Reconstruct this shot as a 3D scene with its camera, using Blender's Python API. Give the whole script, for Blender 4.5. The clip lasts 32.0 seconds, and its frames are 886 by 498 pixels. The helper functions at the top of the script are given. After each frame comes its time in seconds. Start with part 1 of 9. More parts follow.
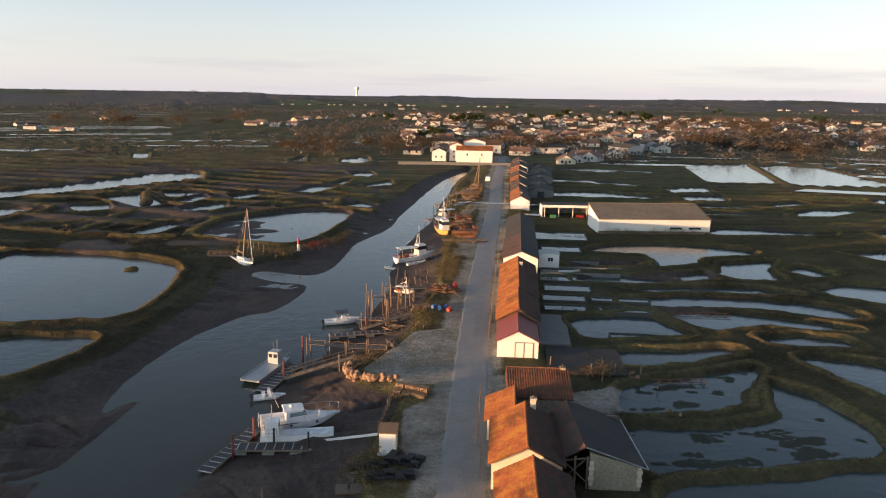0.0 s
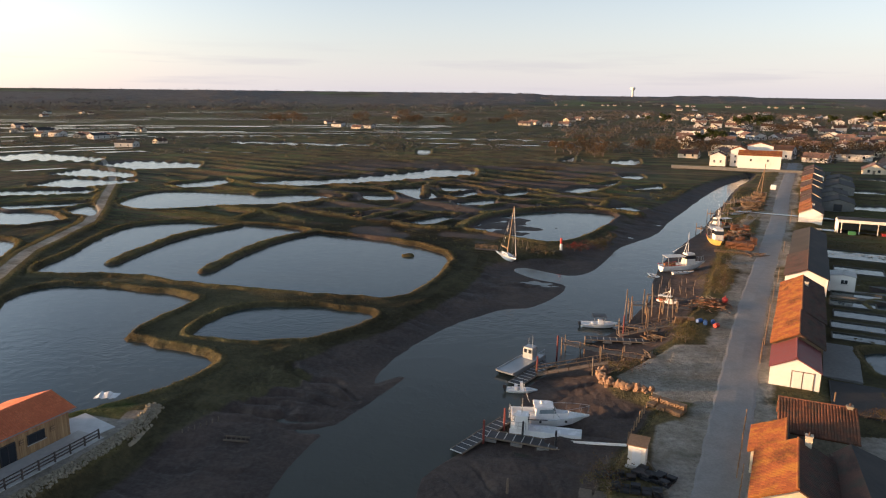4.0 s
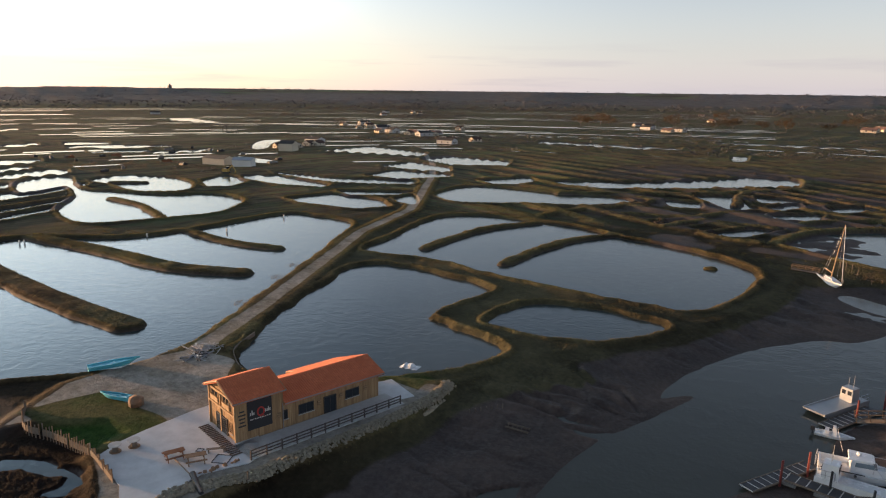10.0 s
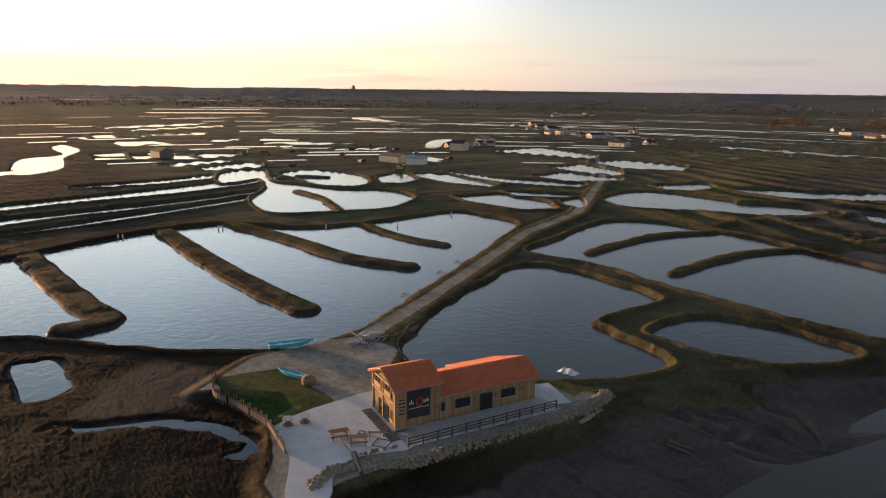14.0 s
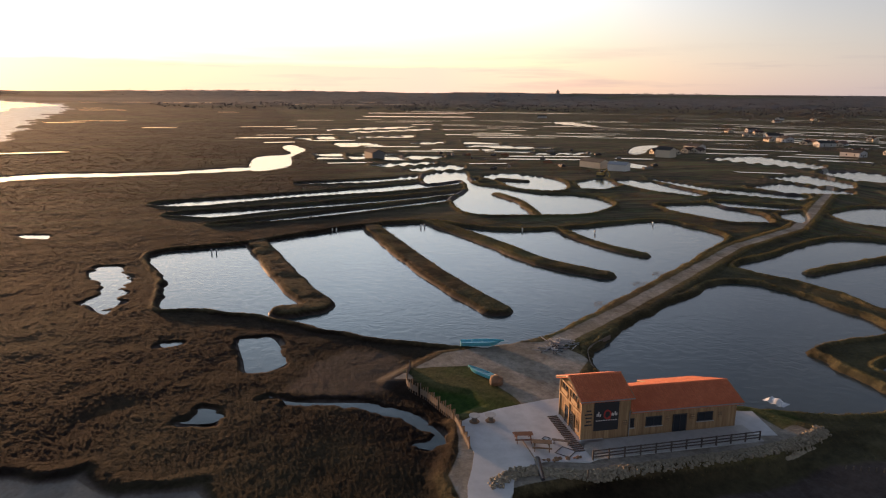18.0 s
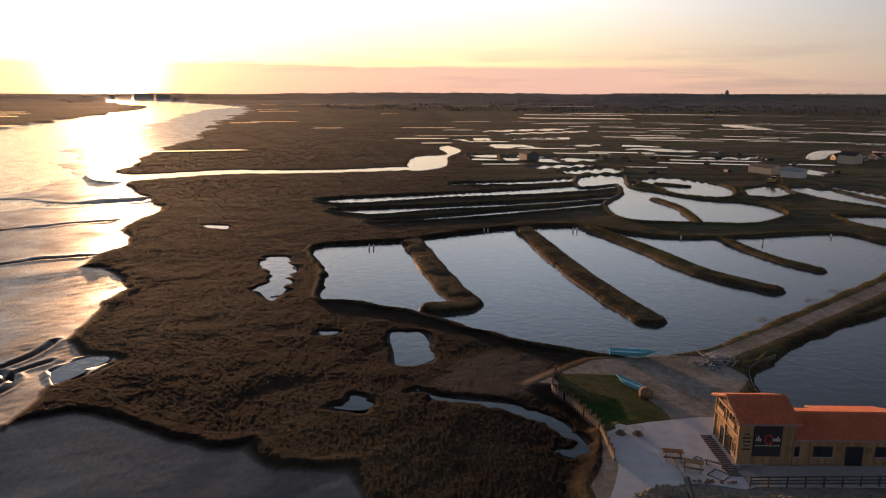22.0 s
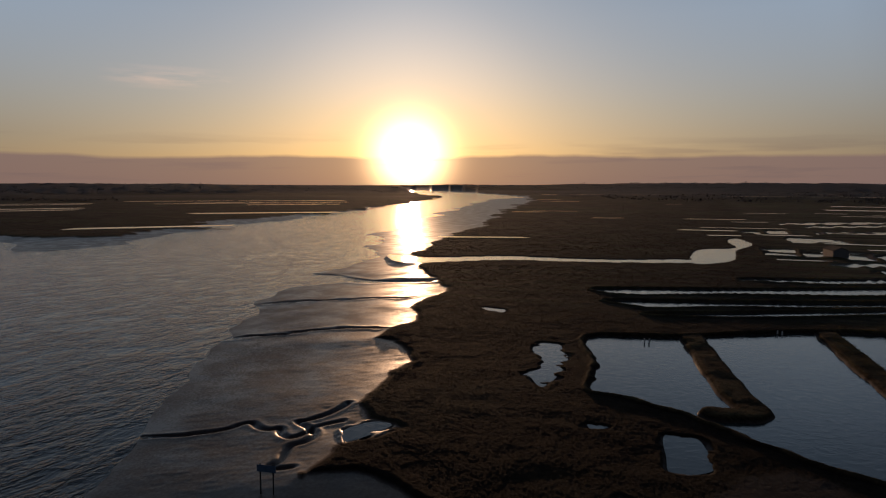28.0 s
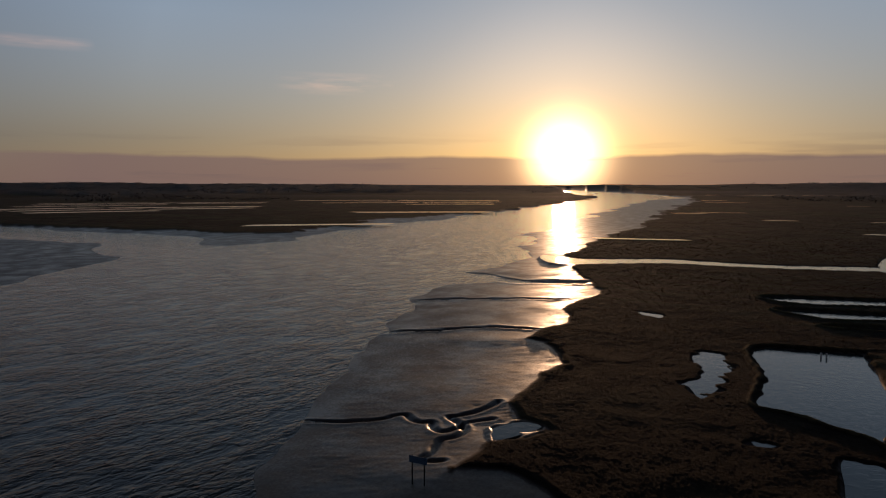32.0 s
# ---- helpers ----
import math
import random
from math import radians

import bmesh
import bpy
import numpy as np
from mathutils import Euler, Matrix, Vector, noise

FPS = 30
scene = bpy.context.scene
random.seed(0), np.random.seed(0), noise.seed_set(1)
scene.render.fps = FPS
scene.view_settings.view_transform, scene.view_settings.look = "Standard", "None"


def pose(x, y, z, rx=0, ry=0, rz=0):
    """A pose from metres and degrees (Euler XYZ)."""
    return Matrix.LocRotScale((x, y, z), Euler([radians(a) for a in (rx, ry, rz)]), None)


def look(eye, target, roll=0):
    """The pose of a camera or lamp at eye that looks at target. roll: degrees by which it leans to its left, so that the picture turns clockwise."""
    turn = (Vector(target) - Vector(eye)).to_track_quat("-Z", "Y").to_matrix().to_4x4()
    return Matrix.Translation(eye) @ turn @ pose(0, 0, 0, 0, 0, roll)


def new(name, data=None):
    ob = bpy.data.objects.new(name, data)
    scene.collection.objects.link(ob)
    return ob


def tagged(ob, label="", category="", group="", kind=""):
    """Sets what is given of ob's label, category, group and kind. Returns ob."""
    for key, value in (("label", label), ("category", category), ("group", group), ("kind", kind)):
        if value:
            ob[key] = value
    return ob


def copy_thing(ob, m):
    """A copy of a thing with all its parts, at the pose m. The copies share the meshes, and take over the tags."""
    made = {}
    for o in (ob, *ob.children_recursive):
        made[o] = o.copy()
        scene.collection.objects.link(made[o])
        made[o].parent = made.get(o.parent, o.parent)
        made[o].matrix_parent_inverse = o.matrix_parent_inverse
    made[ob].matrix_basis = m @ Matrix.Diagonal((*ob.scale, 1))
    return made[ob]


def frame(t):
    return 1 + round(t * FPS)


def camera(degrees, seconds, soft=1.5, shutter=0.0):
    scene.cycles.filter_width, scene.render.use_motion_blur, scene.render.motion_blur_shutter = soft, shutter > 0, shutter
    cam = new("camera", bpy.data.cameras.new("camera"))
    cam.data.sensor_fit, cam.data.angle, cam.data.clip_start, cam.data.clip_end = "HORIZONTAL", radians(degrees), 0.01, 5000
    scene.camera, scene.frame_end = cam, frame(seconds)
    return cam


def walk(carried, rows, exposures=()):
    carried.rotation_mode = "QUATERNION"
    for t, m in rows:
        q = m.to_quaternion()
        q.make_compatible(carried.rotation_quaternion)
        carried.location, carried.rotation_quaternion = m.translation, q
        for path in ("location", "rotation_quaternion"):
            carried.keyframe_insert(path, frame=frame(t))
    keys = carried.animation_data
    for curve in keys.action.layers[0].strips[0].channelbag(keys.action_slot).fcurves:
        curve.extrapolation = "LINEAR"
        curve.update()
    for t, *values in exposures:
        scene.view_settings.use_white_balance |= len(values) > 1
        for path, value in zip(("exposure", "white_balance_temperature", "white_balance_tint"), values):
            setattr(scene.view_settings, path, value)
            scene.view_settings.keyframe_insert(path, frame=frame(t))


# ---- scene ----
cam = camera(64.6, 32.0, soft=1.15)
PATH = [
    (0.0, pose(0, 0, 35, 77.79, -0.78, 0.00)),
    (0.5, pose(0, 0, 35, 77.67, -0.68, 2.63)),
    (1.0, pose(0, 0, 35, 77.60, -0.67, 5.90)),
    (1.5, pose(0, 0, 35, 77.56, -0.59, 8.74)),
    (2.0, pose(0, 0, 35, 77.54, -0.60, 11.27)),
    (2.5, pose(0, 0, 35, 77.53, -0.62, 13.90)),
    (3.0, pose(0, 0, 35, 77.55, -0.62, 16.48)),
    (3.5, pose(0, 0, 35, 77.57, -0.60, 19.12)),
    (4.0, pose(0, 0, 35, 77.59, -0.57, 21.64)),
    (4.5, pose(0, 0, 35, 77.61, -0.58, 24.11)),
    (6.5, pose(0, 0, 35, 77.62, -0.47, 32.40)),
    (7.0, pose(0, 0, 35, 77.62, -0.52, 34.36)),
    (7.5, pose(0, 0, 35, 77.59, -0.54, 36.32)),
    (8.0, pose(0, 0, 35, 77.57, -0.59, 38.32)),
    (8.5, pose(0, 0, 35, 77.54, -0.63, 40.28)),
    (9.0, pose(0, 0, 35, 77.52, -0.62, 42.21)),
    (9.5, pose(0, 0, 35, 77.51, -0.64, 44.14)),
    (10.0, pose(0, 0, 35, 77.48, -0.65, 46.07)),
    (10.5, pose(0, 0, 35, 77.48, -0.72, 47.94)),
    (11.0, pose(0, 0, 35, 77.46, -0.77, 49.64)),
    (11.5, pose(0, 0, 35, 77.43, -0.80, 51.28)),
    (12.0, pose(0, 0, 35, 77.40, -0.87, 52.96)),
    (12.5, pose(0, 0, 35, 77.39, -0.83, 54.67)),
    (13.0, pose(0, 0, 35, 77.40, -0.81, 56.36)),
    (13.5, pose(0, 0, 35, 77.40, -0.85, 58.06)),
    (14.0, pose(0, 0, 35, 77.39, -0.76, 59.76)),
    (14.5, pose(0, 0, 35, 77.40, -0.69, 61.58)),
    (16.5, pose(0, 0, 35, 77.54, -0.60, 70.72)),
    (17.0, pose(0, 0, 35, 77.54, -0.62, 72.76)),
    (17.5, pose(0, 0, 35, 77.55, -0.59, 74.54)),
    (18.0, pose(0, 0, 35, 77.56, -0.57, 75.95)),
    (18.5, pose(0, 0, 35, 77.57, -0.55, 77.04)),
    (19.0, pose(0, 0, 35, 77.56, -0.51, 77.92)),
    (19.5, pose(0, 0, 35, 77.56, -0.50, 78.79)),
    (20.0, pose(0, 0, 35, 77.54, -0.44, 80.11)),
    (20.5, pose(0, 0, 35, 77.49, -0.40, 82.37)),
    (21.0, pose(0, 0, 35, 77.44, -0.39, 84.57)),
    (21.5, pose(0, 0, 35, 77.47, -0.35, 86.53)),
    (22.0, pose(0, 0, 35, 77.59, -0.31, 88.44)),
    (22.5, pose(0, 0, 35, 77.94, -0.22, 90.06)),
    (23.0, pose(0, 0, 35, 78.38, -0.12, 91.72)),
    (23.5, pose(0, 0, 35, 78.99, 0.01, 93.36)),
    (24.0, pose(0, 0, 35, 80.43, 0.11, 94.98)),
    (24.5, pose(0, 0, 35, 82.06, 0.03, 96.65)),
    (25.0, pose(0, 0, 35, 83.66, 0.08, 98.39)),
    (25.5, pose(0, 0, 35, 84.50, 0.00, 100.26)),
    (27.5, pose(0, 0, 35, 84.73, -0.12, 108.90)),
    (28.0, pose(0, 0, 35, 84.73, -0.14, 110.85)),
    (28.5, pose(0, 0, 35, 84.76, -0.10, 112.47)),
    (29.0, pose(0, 0, 35, 84.76, -0.07, 114.09)),
    (29.5, pose(0, 0, 35, 84.77, -0.06, 115.52)),
    (30.0, pose(0, 0, 35, 84.76, -0.08, 117.05)),
    (30.5, pose(0, 0, 35, 84.76, -0.06, 118.72)),
    (31.0, pose(0, 0, 35, 84.75, -0.06, 120.13)),
    (31.5, pose(0, 0, 35, 84.73, -0.10, 121.60)),
    (32.0, pose(0, 0, 35, 84.71, -0.11, 123.34)),
]
EXPOSURES = [(0.0, 1.35, 6050, 9), (9.0, 1.2, 6150, 11), (14.0, 0.90, 6350, 14), (18.0, 0.66, 6400, 19), (20.0, 0.43, 6400, 21), (22.5, -0.12, 6400, 23), (25.5, -1.50, 5800, 20), (32.0, -1.98, 5700, 17)]
walk(cam, PATH, EXPOSURES)


# ---------------------------------------------------------------- light
SUN_AZ, SUN_EL = 113.55, 2.3         # degrees to the left of +y, and above the horizon
SUN = Vector((-math.sin(radians(SUN_AZ)) * math.cos(radians(SUN_EL)), math.cos(radians(SUN_AZ)) * math.cos(radians(SUN_EL)), math.sin(radians(SUN_EL))))
world = bpy.data.worlds.new("evening_sky")
scene.world = world
world.use_nodes = True
wt = world.node_tree
wt.nodes.clear()


def wn(kind, op=None, **kw):
    n = wt.nodes.new(kind)
    if op:
        n.operation = op
    for k, val in kw.items():
        n.inputs[k].default_value = val
    return n


def wmath(op, a, b=0.0):
    n = wn("ShaderNodeMath", op)
    for i, val in enumerate((a, b)):
        if isinstance(val, bpy.types.NodeSocket):
            wt.links.new(val, n.inputs[i])
        else:
            n.inputs[i].default_value = val
    return n.outputs[0]


def wmix(mode, fac, a, b):
    n = wt.nodes.new("ShaderNodeMix")
    n.data_type, n.blend_type = "RGBA", mode
    for sock, val in ((0, fac), (6, a), (7, b)):
        if isinstance(val, bpy.types.NodeSocket):
            wt.links.new(val, n.inputs[sock])
        else:
            n.inputs[sock].default_value = val if sock == 0 else (*val, 1)
    return n.outputs[2]


def wrange(v, a, b, lo=0.0, hi=1.0):
    n = wt.nodes.new("ShaderNodeMapRange")
    wt.links.new(v, n.inputs[0])
    for i, val in zip((1, 2, 3, 4), (a, b, lo, hi)):
        n.inputs[i].default_value = val
    return n.outputs[0]


sky = wt.nodes.new("ShaderNodeTexSky")
sky.sky_type, sky.sun_disc = "NISHITA", False
sky.sun_elevation, sky.sun_rotation = radians(SUN_EL + 2.0), radians(-SUN_AZ)
sky.altitude, sky.air_density, sky.dust_density, sky.ozone_density = 0, 0.9, 0.35, 1.0
direction = wt.nodes.new("ShaderNodeTexCoord").outputs["Generated"]
split = wt.nodes.new("ShaderNodeSeparateXYZ")
wt.links.new(direction, split.inputs[0])
up = split.outputs["Z"]
toward = wn("ShaderNodeVectorMath", "DOT_PRODUCT")
wt.links.new(direction, toward.inputs[0])
toward.inputs[1].default_value = SUN
near_sun = wmath("MAXIMUM", toward.outputs["Value"], 0.0)
# pale evening haze low in the sky, warmer towards the sun
low = wmath("POWER", wmath("SUBTRACT", 1.0, wmath("MINIMUM", wmath("MAXIMUM", up, 0.0), 1.0)), 9.0)
pale = wn("ShaderNodeHueSaturation", Saturation=0.62)
wt.links.new(sky.outputs[0], pale.inputs["Color"])
clear = wmix("MIX", wmath("MULTIPLY", wmath("POWER", near_sun, 2.0), wrange(up, 0.32, 0.10)), pale.outputs[0], sky.outputs[0])
base = wmix("MULTIPLY", 1.0, clear, (1.0, 1.0, 1.11))
lift = wmath("MULTIPLY", wmath("ADD", 0.86, wmath("MULTIPLY", wmath("MULTIPLY", wmath("POWER", near_sun, 2.0), 0.8), wrange(up, 0.25, 0.6, 1.0, 0.05))), wrange(up, 0.3, 0.85, 1.0, 0.62))
lifted = wn("ShaderNodeVectorMath", "SCALE")
wt.links.new(base, lifted.inputs[0])
wt.links.new(lift, lifted.inputs["Scale"])
haze = wmix("MIX", wmath("POWER", near_sun, 3.0), (2.06, 1.88, 1.96), (9.5, 5.3, 1.95))
base = wmix("MIX", wmath("MULTIPLY", low, 0.85), lifted.outputs[0], haze)
# clear blue above the glow of the sunset
above = wmath("MULTIPLY", wrange(up, 0.07, 0.32), wrange(near_sun, 0.45, 0.85))
base = wmix("MULTIPLY", above, base, (1.10, 1.29, 1.28))
aside = wmath("MULTIPLY", wmath("MULTIPLY", wrange(near_sun, 0.975, 0.84), wrange(near_sun, 0.45, 0.72)), wrange(up, 0.06, 0.22))
base = wmix("MULTIPLY", aside, base, (1.66, 1.60, 1.55))
# a bank of mauve cloud lies along the horizon under the sun
bank_noise = wn("ShaderNodeTexNoise", Scale=5.0, Detail=4.0)
wt.links.new(direction, bank_noise.inputs["Vector"])
bank_top = wmath("SUBTRACT", wmath("ADD", 0.030, wmath("MULTIPLY", bank_noise.outputs["Fac"], 0.020)), up)
bank_fac = wmath("MULTIPLY", wmath("MULTIPLY", wrange(bank_top, 0.0, 0.005), wrange(near_sun, 0.62, 0.80)), 0.8)
base = wmix("MIX", bank_fac, base, (5.2, 3.3, 2.6))
# the sun's own glare
base = wmix("ADD", wmath("POWER", near_sun, 90.0), base, (4.6, 2.3, 0.6))
base = wmix("ADD", wmath("POWER", near_sun, 1100.0), base, (150.0, 88.0, 34.0))
# thin bars of cloud near the horizon
stretch = wn("ShaderNodeVectorMath", "MULTIPLY")
stretch.inputs[1].default_value = (2.2, 2.2, 34.0)
wt.links.new(direction, stretch.inputs[0])
cloud = wn("ShaderNodeTexNoise", Scale=1.6, Detail=5.0, Roughness=0.55)
wt.links.new(stretch.outputs[0], cloud.inputs["Vector"])
band = wmath("MULTIPLY", wrange(up, 0.002, 0.012), wrange(up, 0.075, 0.035))
bars = wmath("MULTIPLY", wmath("MULTIPLY", wrange(cloud.outputs["Fac"], 0.52, 0.66), band), 0.4)
base = wmix("MIX", bars, base, wmix("MIX", wmath("POWER", near_sun, 4.0), (1.75, 1.58, 1.62), (4.6, 3.0, 2.5)))
# a few torn wisps higher up, lit from below
wisp_pos = wn("ShaderNodeVectorMath", "MULTIPLY")
wisp_pos.inputs[1].default_value = (3.0, 3.0, 26.0)
wt.links.new(direction, wisp_pos.inputs[0])
wisp = wn("ShaderNodeTexNoise", Scale=2.4, Detail=4.0, Roughness=0.6)
wt.links.new(wisp_pos.outputs[0], wisp.inputs["Vector"])
for toward, spread, thick, thresh, gain in (((-0.742, -0.656, 0.1368), 0.9955, 0.016, 0.42, 0.8), ((-0.454, -0.875, 0.169), 0.9985, 0.009, 0.30, 0.55)):
    wisp_at = wn("ShaderNodeVectorMath", "DOT_PRODUCT")
    wt.links.new(direction, wisp_at.inputs[0])
    wisp_at.inputs[1].default_value = toward
    wisp_band = wmath("MULTIPLY", wrange(wisp_at.outputs["Value"], spread, 0.9996), wrange(wmath("ABSOLUTE", wmath("SUBTRACT", up, toward[2])), thick, 0.002))
    base = wmix("ADD", wmath("MULTIPLY", wmath("MULTIPLY", wrange(wisp.outputs["Fac"], thresh, thresh + 0.2), wisp_band), gain), base, (6.0, 2.5, 0.9))
# deeper blue high above the sunset
deep = wmath("MULTIPLY", wrange(up, 0.27, 0.55), wrange(near_sun, 0.3, 0.7))
base = wmix("MULTIPLY", deep, base, (0.61, 0.64, 0.68))
background = wt.nodes.new("ShaderNodeBackground")
background.inputs["Strength"].default_value = 0.15
world_out = wt.nodes.new("ShaderNodeOutputWorld")
wt.links.new(base, background.inputs[0])
wt.links.new(background.outputs[0], world_out.inputs[0])

sun_data = bpy.data.lights.new("sun", "SUN")
sun_data.energy, sun_data.angle, sun_data.color = 4.6, radians(0.6), (1.0, 0.55, 0.25)
sun_lamp = new("sun", sun_data)
sun_lamp.matrix_world = look(SUN * 100, (0, 0, 0))

# ---------------------------------------------------------------- materials


class Mat:
    """A small wrapper for building node materials."""

    def __init__(self, name, rough=0.7, metal=0.0, ior=1.45):
        self.m = bpy.data.materials.new(name)
        self.m.use_nodes = True
        self.t = self.m.node_tree
        self.b = self.t.nodes["Principled BSDF"]
        self.b.inputs["Roughness"].default_value = rough
        self.b.inputs["Metallic"].default_value = metal
        self.b.inputs["IOR"].default_value = ior
        self.co = None

    def n(self, kind, **kw):
        node = self.t.nodes.new(kind)
        for k, val in kw.items():
            node.inputs[k].default_value = val
        return node

    def link(self, a, b):
        self.t.links.new(a, b)

    def pos(self, scale=(1, 1, 1), obj=False):
        src = self.n("ShaderNodeTexCoord").outputs["Object"] if obj else self.n("ShaderNodeNewGeometry").outputs["Position"]
        if scale == (1, 1, 1):
            return src
        mp = self.n("ShaderNodeVectorMath")
        mp.operation = "MULTIPLY"
        mp.inputs[1].default_value = scale
        self.link(src, mp.inputs[0])
        return mp.outputs[0]

    def noise(self, size, detail=4.0, rough=0.55, scale=(1, 1, 1), distort=0.0, obj=False):
        node = self.n("ShaderNodeTexNoise", Scale=1.0 / size, Detail=detail, Roughness=rough, Distortion=distort)
        self.link(self.pos(scale, obj), node.inputs["Vector"])
        return node.outputs["Fac"]

    def ramp(self, fac, stops):
        node = self.n("ShaderNodeValToRGB")
        el = node.color_ramp.elements
        while len(el) < len(stops):
            el.new(0.5)
        for e, (p, c) in zip(el, stops):
            e.position = p
            e.color = (*c, 1) if len(c) == 3 else c
        self.link(fac, node.inputs[0])
        return node.outputs[0]

    def grey(self, fac, a, b, lo=0.0, hi=1.0):
        node = self.n("ShaderNodeMapRange")
        for i, val in zip((1, 2, 3, 4), (a, b, lo, hi)):
            node.inputs[i].default_value = val
        self.link(fac, node.inputs[0])
        return node.outputs[0]

    def mix(self, fac, a, b, mode="MIX"):
        node = self.n("ShaderNodeMix")
        node.data_type, node.blend_type = "RGBA", mode
        for sock, val in ((0, fac), (6, a), (7, b)):
            if isinstance(val, bpy.types.NodeSocket):
                self.link(val, node.inputs[sock])
            elif sock == 0:
                node.inputs[0].default_value = val
            else:
                node.inputs[sock].default_value = (*val, 1)
        return node.outputs[2]

    def math(self, op, a, b=0.0):
        node = self.n("ShaderNodeMath")
        node.operation = op
        for i, val in enumerate((a, b)):
            if isinstance(val, bpy.types.NodeSocket):
                self.link(val, node.inputs[i])
            else:
                node.inputs[i].default_value = val
        return node.outputs[0]

    def attr(self, name):
        node = self.n("ShaderNodeAttribute")
        node.attribute_name = name
        return node.outputs["Fac"]

    def rand(self):
        return self.n("ShaderNodeObjectInfo").outputs["Random"]

    def island(self):
        return self.n("ShaderNodeNewGeometry").outputs["Random Per Island"]

    def color(self, c):
        if isinstance(c, bpy.types.NodeSocket):
            self.link(c, self.b.inputs["Base Color"])
        else:
            self.b.inputs["Base Color"].default_value = (*c, 1)
        return self

    def rough(self, r):
        self.link(r, self.b.inputs["Roughness"])
        return self

    def bump(self, h, strength=0.4, dist=0.05):
        node = self.n("ShaderNodeBump", Strength=strength, Distance=dist)
        self.link(h, node.inputs["Height"])
        self.link(node.outputs[0], self.b.inputs["Normal"])
        return self


def plain(name, c, rough=0.6, metal=0.0, var=0.18, size=0.5, spot=None, relief=0.0):
    """A painted or raw surface with blotches at two scales and a little wear."""
    m = Mat(name, rough, metal)
    a = m.noise(size, 5, 0.6, obj=True)
    b = m.noise(size * 7, 3, 0.5, obj=True)
    lo, hi = tuple(v * (1 - var) for v in c), tuple(min(v * (1 + var), 0.95) for v in c)
    col = m.mix(m.grey(a, 0.3, 0.7), lo, hi)
    col = m.mix(m.grey(b, 0.45, 0.75, 0, 0.55), col, spot or tuple(v * 0.72 for v in c))
    col = m.mix(m.grey(m.rand(), 0, 1, 0, 0.25), col, tuple(v * 0.6 for v in c))
    m.color(col)
    m.rough(m.grey(a, 0.3, 0.7, max(rough - 0.1, 0.03), min(rough + 0.1, 1)))
    if relief:
        m.bump(a, 0.5, relief)
    return m.m


